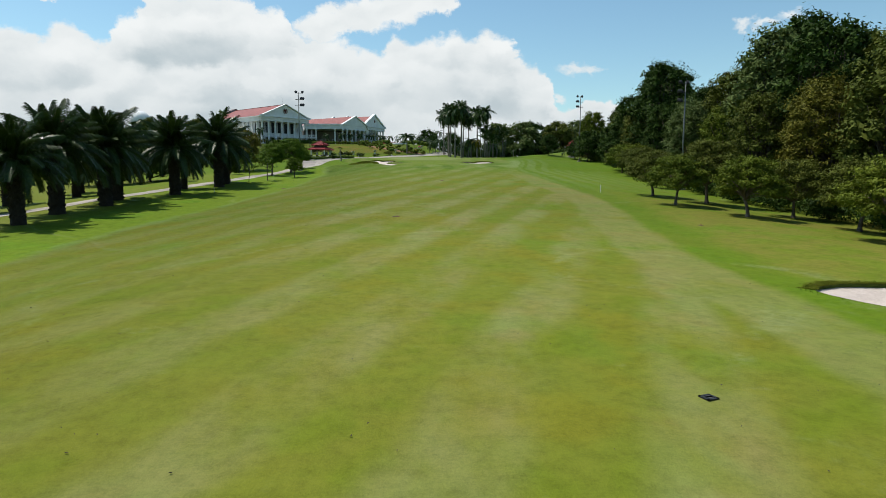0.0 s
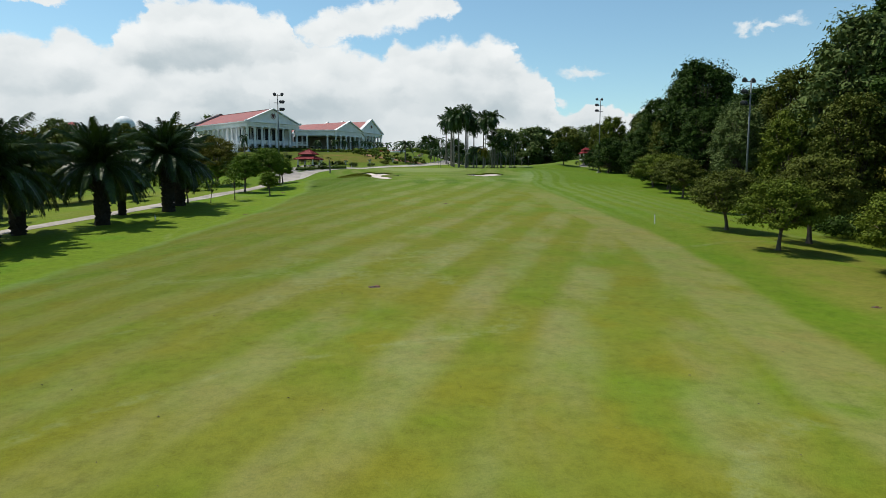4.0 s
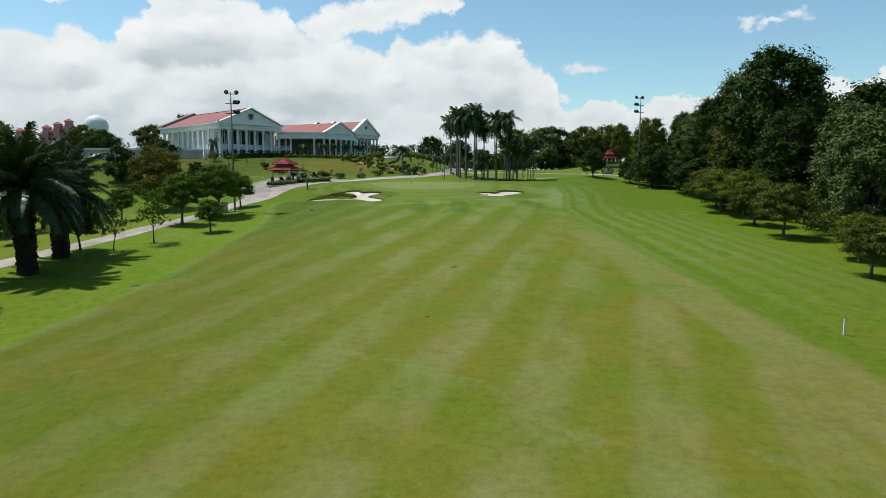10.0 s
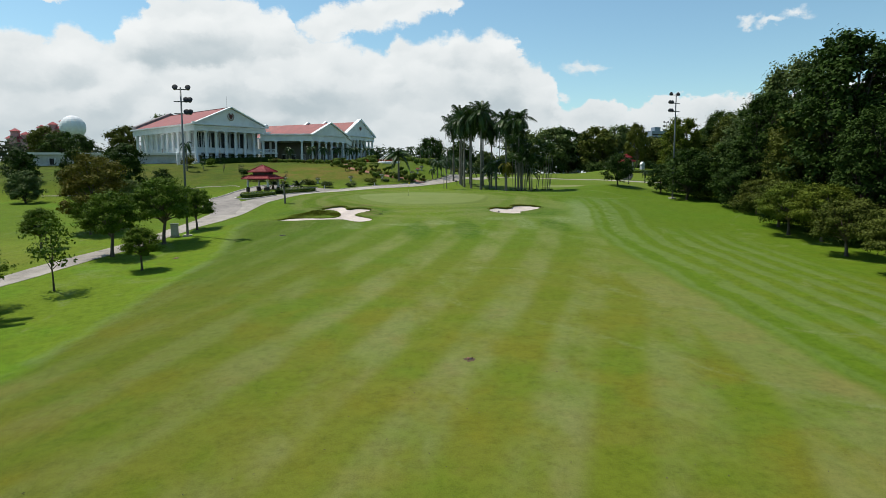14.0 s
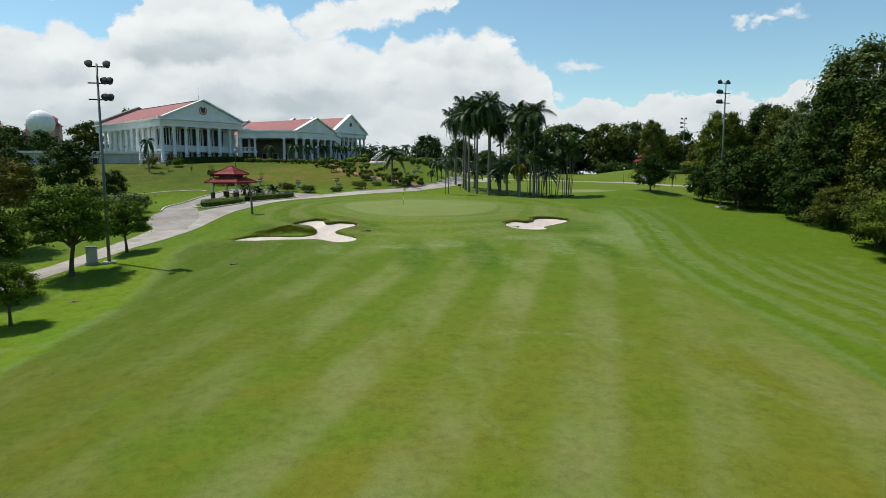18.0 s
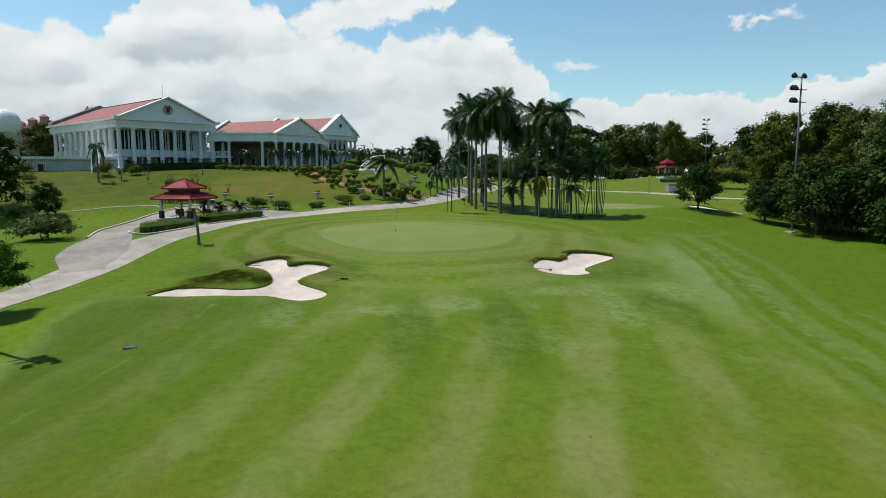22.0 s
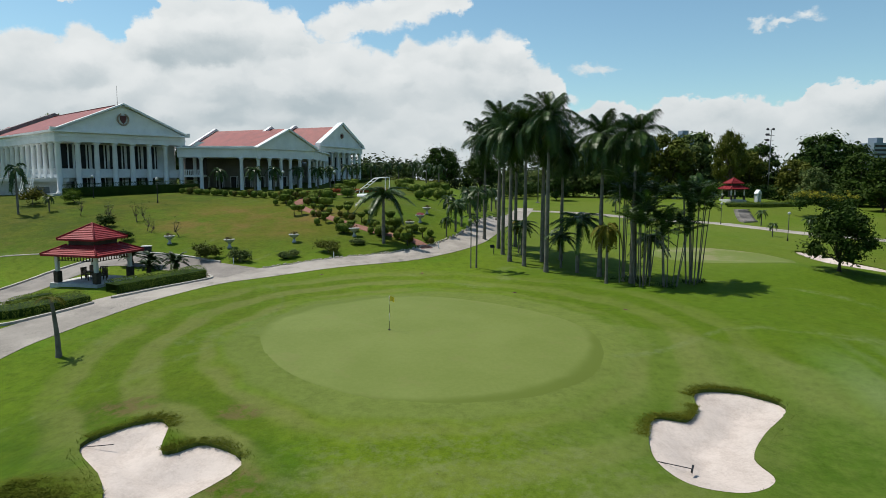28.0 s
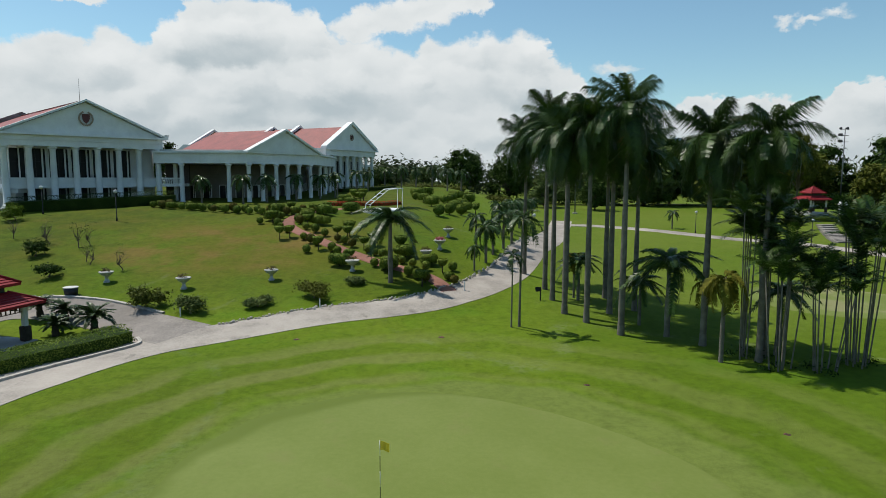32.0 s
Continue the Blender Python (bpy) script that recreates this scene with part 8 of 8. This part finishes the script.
for x, y, h in ((24.0, -87.8, 0.85), (-28.0, -76.5, 0.7), (-7.3, 25.7, 0.7), (3.4, 30.4, 0.8), (-17.0, 24.3, 0.6)):
    marker(x, y, h, "short white marker post in the grass")


def yard_sign(x, y, h, turn):
    base = thing("course_sign", None, on_ground(x, y), turn, "small dark sign board on a post", "sign", "course signs")
    part("post", box("post", M_DARKSTEEL, (-0.035, -0.035, -0.2), (0.035, 0.035, h)), base)
    part("board", box("board", M_DARKSTEEL, (-0.28, -0.06, h - 0.05), (0.28, -0.02, h + 0.3), 0.01), base, pose(0, 0, 0, -20, 0, 0))


for x, y, h, t in ((9.3, 29.0, 0.8, 30), (-49.2, 22.4, 1.7, 10)):
    yard_sign(x, y, h, t)


def dead_palm(x, y):
    base = thing("stripped_palm", None, on_ground(x, y), 0, "slim leaning palm with a few withered fronds", "palm tree")
    part("trunk", ring_trunk("trunk", M_PALMBARK, 3.4, 0.16, 0.09, 3, 0.0, 0.06, -0.25), base)
    me = frond_mesh("frond", M_LEAFY, 1.0, 12, 0.25, 1.5, 0.7, 95, 0.8)
    for k in range(6):
        part("frond", me, base, pose(-0.25, 0, 3.35, 0, 0, k * 61) @ pose(0, 0, 0, 0, -10 - k * 6, 0))


dead_palm(-19.05, -2.0)


def edge_stones():
    """White stones set along the lawn's foot, each its own piece."""
    rnd = random.Random(3)
    shapes = []
    for i in range(5):
        bm = bmesh.new()
        bmesh.ops.create_icosphere(bm, subdivisions=1, radius=1.0)
        for v in bm.verts:
            v.co *= rnd.uniform(0.78, 1.18)
        shapes.append(bm_mesh("stone", bm, M_STONE))
    base = thing("stone_edging", None, (0, 0, 0), 0, "row of pale stones edging the lawn above the cart path", "stone edging", kind="structure")
    line = [p for p in ROAD if 20.5 < p.y < 62 and p.x > -13]
    for i, (a, b) in enumerate(zip(line, line[1:])):
        d = b - a
        nrm = Vector((-d.y, d.x)).normalized()
        far = a.y > 40
        for k in range(int(d.length / (0.40 if far else 0.24))):
            q = a + d * (k / (d.length / (0.40 if far else 0.24))) + nrm * (1.75 + rnd.uniform(-0.12, 0.25))
            s = rnd.uniform(0.07, 0.14)
            part("stone", rnd.choice(shapes), base, Matrix.Translation(on_ground(q.x, q.y, 0.08)) @ pose(0, 0, 0, rnd.uniform(0, 90), 0, rnd.uniform(0, 360)) @ Matrix.Diagonal((s * 1.2, s, s * 0.8, 1)))


edge_stones()


def climbing_frame(x, y, turn):
    """A white steel frame: a sloping ladder-like front, a flat top and posts, on a low pale base."""
    base = thing("climbing_frame", None, on_ground(x, y), turn, "white steel frame for climbing plants on a pale base", "plant support")
    part("base_slab", lathe("base_slab", M_WHITE, [(2.7, -0.4), (2.7, 0.26), (2.55, 0.30)], 24), base)
    for w in (-0.9, 0.9):
        verts, faces = [], []
        tube(verts, faces, [Vector(q) for q in ((-2.2, w, 0.3), (-2.1, w, 0.9), (0.2, w, 2.65), (0.5, w, 2.75), (2.2, w, 2.85))], [0.06] * 5, 6)
        part("rail", mesh_of("rail", verts, faces, M_WHITE, True), base)
        verts, faces = [], []
        tube(verts, faces, [Vector((2.1, w, 0.28)), Vector((2.1, w, 2.85))], [0.05, 0.05], 6)
        part("post", mesh_of("post", verts, faces, M_WHITE, True), base)
    for i in range(6):
        verts, faces = [], []
        u, h = (-2.1 + i * 0.575, 0.9 + i * 0.4375) if i < 5 else (1.4, 2.8)
        tube(verts, faces, [Vector((u, -0.9, h)), Vector((u, 0.9, h))], [0.045, 0.045], 6)
        part("rung", mesh_of("rung", verts, faces, M_WHITE, True), base)
    return base


climbing_frame(-6.1, 59.6, 25)


def shrine(x, y):
    base = thing("garden_shrine", None, on_ground(x, y), 30, "small white arched garden shrine", "garden feature")
    part("pier", boxes("pier", M_WHITE, [((-0.9, -0.5, -0.3), (-0.5, 0.5, 2.0)), ((0.5, -0.5, -0.3), (0.9, 0.5, 2.0)), ((-0.9, 0.3, -0.3), (0.9, 0.5, 2.0))]), base)
    part("gable_cap", gable("gable_cap", M_WHITE, 1.1, 2.0, 2.9, -0.6, 0.6), base)
    base.scale = (0.7, 0.7, 0.85)


shrine(67.5, 86.6)
# steps of stone up to the distant pavilion
steps = thing("stone_steps", None, (0, 0, 0), 0, "weathered stone steps up the mound", "steps", kind="structure")
for i in range(12):
    x, y = 56.5 + i * 0.45, 68.0 + i * 1.15
    part("step", box("step", M_LANE, (-1.4, -0.6, -0.7), (1.4, 0.6, 0.12), 0.03), steps, pose(x, y, lay(x, y) + 0.05, 0, 0, 15))


# ---- far buildings ----
def apartment(x, y, z, w, d, h, turn, label):
    base = thing("apartment_block", None, (x, y, z), turn, label, "building", "far apartment blocks")
    part("wall", boxes("wall", M_APT, [((-w / 2, -d / 2, -20), (w / 2, d / 2, h)), ((-w * 0.22, -d / 2 - 2, -20), (w * 0.22, -d / 2, h + 1.5))]), base)
    part("roof", mesh_of("roof", [(-w / 2 - 1, -d / 2 - 1, h), (w / 2 + 1, -d / 2 - 1, h), (w / 2 + 1, d / 2 + 1, h), (-w / 2 - 1, d / 2 + 1, h), (-w / 4, 0, h + 2.6), (w / 4, 0, h + 2.6)],
                         [(0, 1, 5, 4), (1, 2, 5), (2, 3, 4, 5), (3, 0, 4), (3, 2, 1, 0)], M_APTROOF), base, label="dark red hipped roof")
    part("turret", boxes("turret", M_APT, [((-2, -2, h), (2, 2, h + 4.4))]), base)
    part("turret_roof", mesh_of("turret_roof", [(-2.7, -2.7, h + 4.4), (2.7, -2.7, h + 4.4), (2.7, 2.7, h + 4.4), (-2.7, 2.7, h + 4.4), (0, 0, h + 6.4)], [(0, 1, 4), (1, 2, 4), (2, 3, 4), (3, 0, 4), (3, 2, 1, 0)], M_APTROOF), base)
    win = boxes("window", M_GLASS, [((-0.9, -0.15, 0), (0.9, 0.05, 1.6))])
    for i in range(int(w / 4)):
        for j in range(int(h / 3.4)):
            xx = -w / 2 + 2.5 + i * 4
            part("window", win, base, pose(xx, -d / 2 - (2.02 if abs(xx) < w * 0.22 else 0.02), 1 + j * 3.4))
    return base


def far_place(az, dist):
    return dist * math.sin(math.radians(az)), -105 + dist * math.cos(math.radians(az))


for x, y, h, z in ((-928, 1500, 11.4, 58), (-904, 1506, 13.4, 58), (-881, 1514, 15.4, 58), (-974, 1470, 9.6, 55), (-952, 1474, 7.6, 55)):
    apartment(x, y, z, 7.6, 6, h, 16, "distant pinkish apartment block with red hipped roofs").scale = (4.0, 4.0, 4.0)
dome = thing("dome_building", None, (-141.5, 168, 6.6), 0, "distant building with a white faceted ball dome", "building")
part("drum", lathe("drum", M_GREYWALL, [(3.6, -12), (3.6, 13.4), (3.8, 13.5), (3.8, 13.9)], 24), dome)
part("ball", lathe("ball", M_WHITE, [(4.9 * math.cos(a), 16.6 + 4.9 * math.sin(a)) for a in np.linspace(-0.75, math.pi / 2 - 0.04, 12)], 16, False), dome, label="faceted white ball-shaped radome")
for az, dist, w, h in ((17.6, 900, 26, 62), (20.2, 900, 20, 70), (13.0, 950, 30, 48), (32.5, 800, 18, 52)):
    tx, ty = far_place(az, dist)
    tw = thing("tower_block", None, (tx, ty, -10), 10, "distant tower block coloured blue-grey for haze", "building", "far towers")
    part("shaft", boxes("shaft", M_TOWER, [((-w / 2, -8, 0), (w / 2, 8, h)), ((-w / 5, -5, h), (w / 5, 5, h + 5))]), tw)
    strip_mesh = boxes("window_band", M_GLASS, [((-w / 2 + 1, -8.1, 0), (w / 2 - 1, -8.02, 2))])
    for i in range(int(h / 4) - 1):
        part("window_band", strip_mesh, tw, pose(0, 0, 4 + i * 4))


# fallen leaves and clippings on the turf
def litter():
    rng = np.random.default_rng(8)
    n = 900
    xs, ys = rng.uniform(-22, 24, n), rng.uniform(-160, 10, n)
    verts, faces = [], []
    for i in range(n):
        x, y = float(xs[i]), float(ys[i])
        if any(inside(x, y, loop) for loop in BUNKERS) or ((x - 2.3) / 10) ** 2 + (y / 10) ** 2 < 1.1:
            continue
        a, s, z = rng.uniform(0, 6.28), rng.uniform(0.02, 0.055), top(x, y) + 0.02
        c, d = math.cos(a) * s, math.sin(a) * s
        b = len(verts)
        verts += [(x - c, y - d, z), (x + d * 0.5, y - c * 0.5, z + 0.02), (x + c, y + d, z + 0.01), (x - d * 0.5, y + c * 0.5, z + 0.03)]
        faces.append((b, b + 1, b + 2, b + 3))
    thing("leaf_litter", mesh_of("leaf_litter", verts, faces, M_DARKBARK), label="scattered dead leaves on the fairway", category="leaves", kind="stuff")


litter()
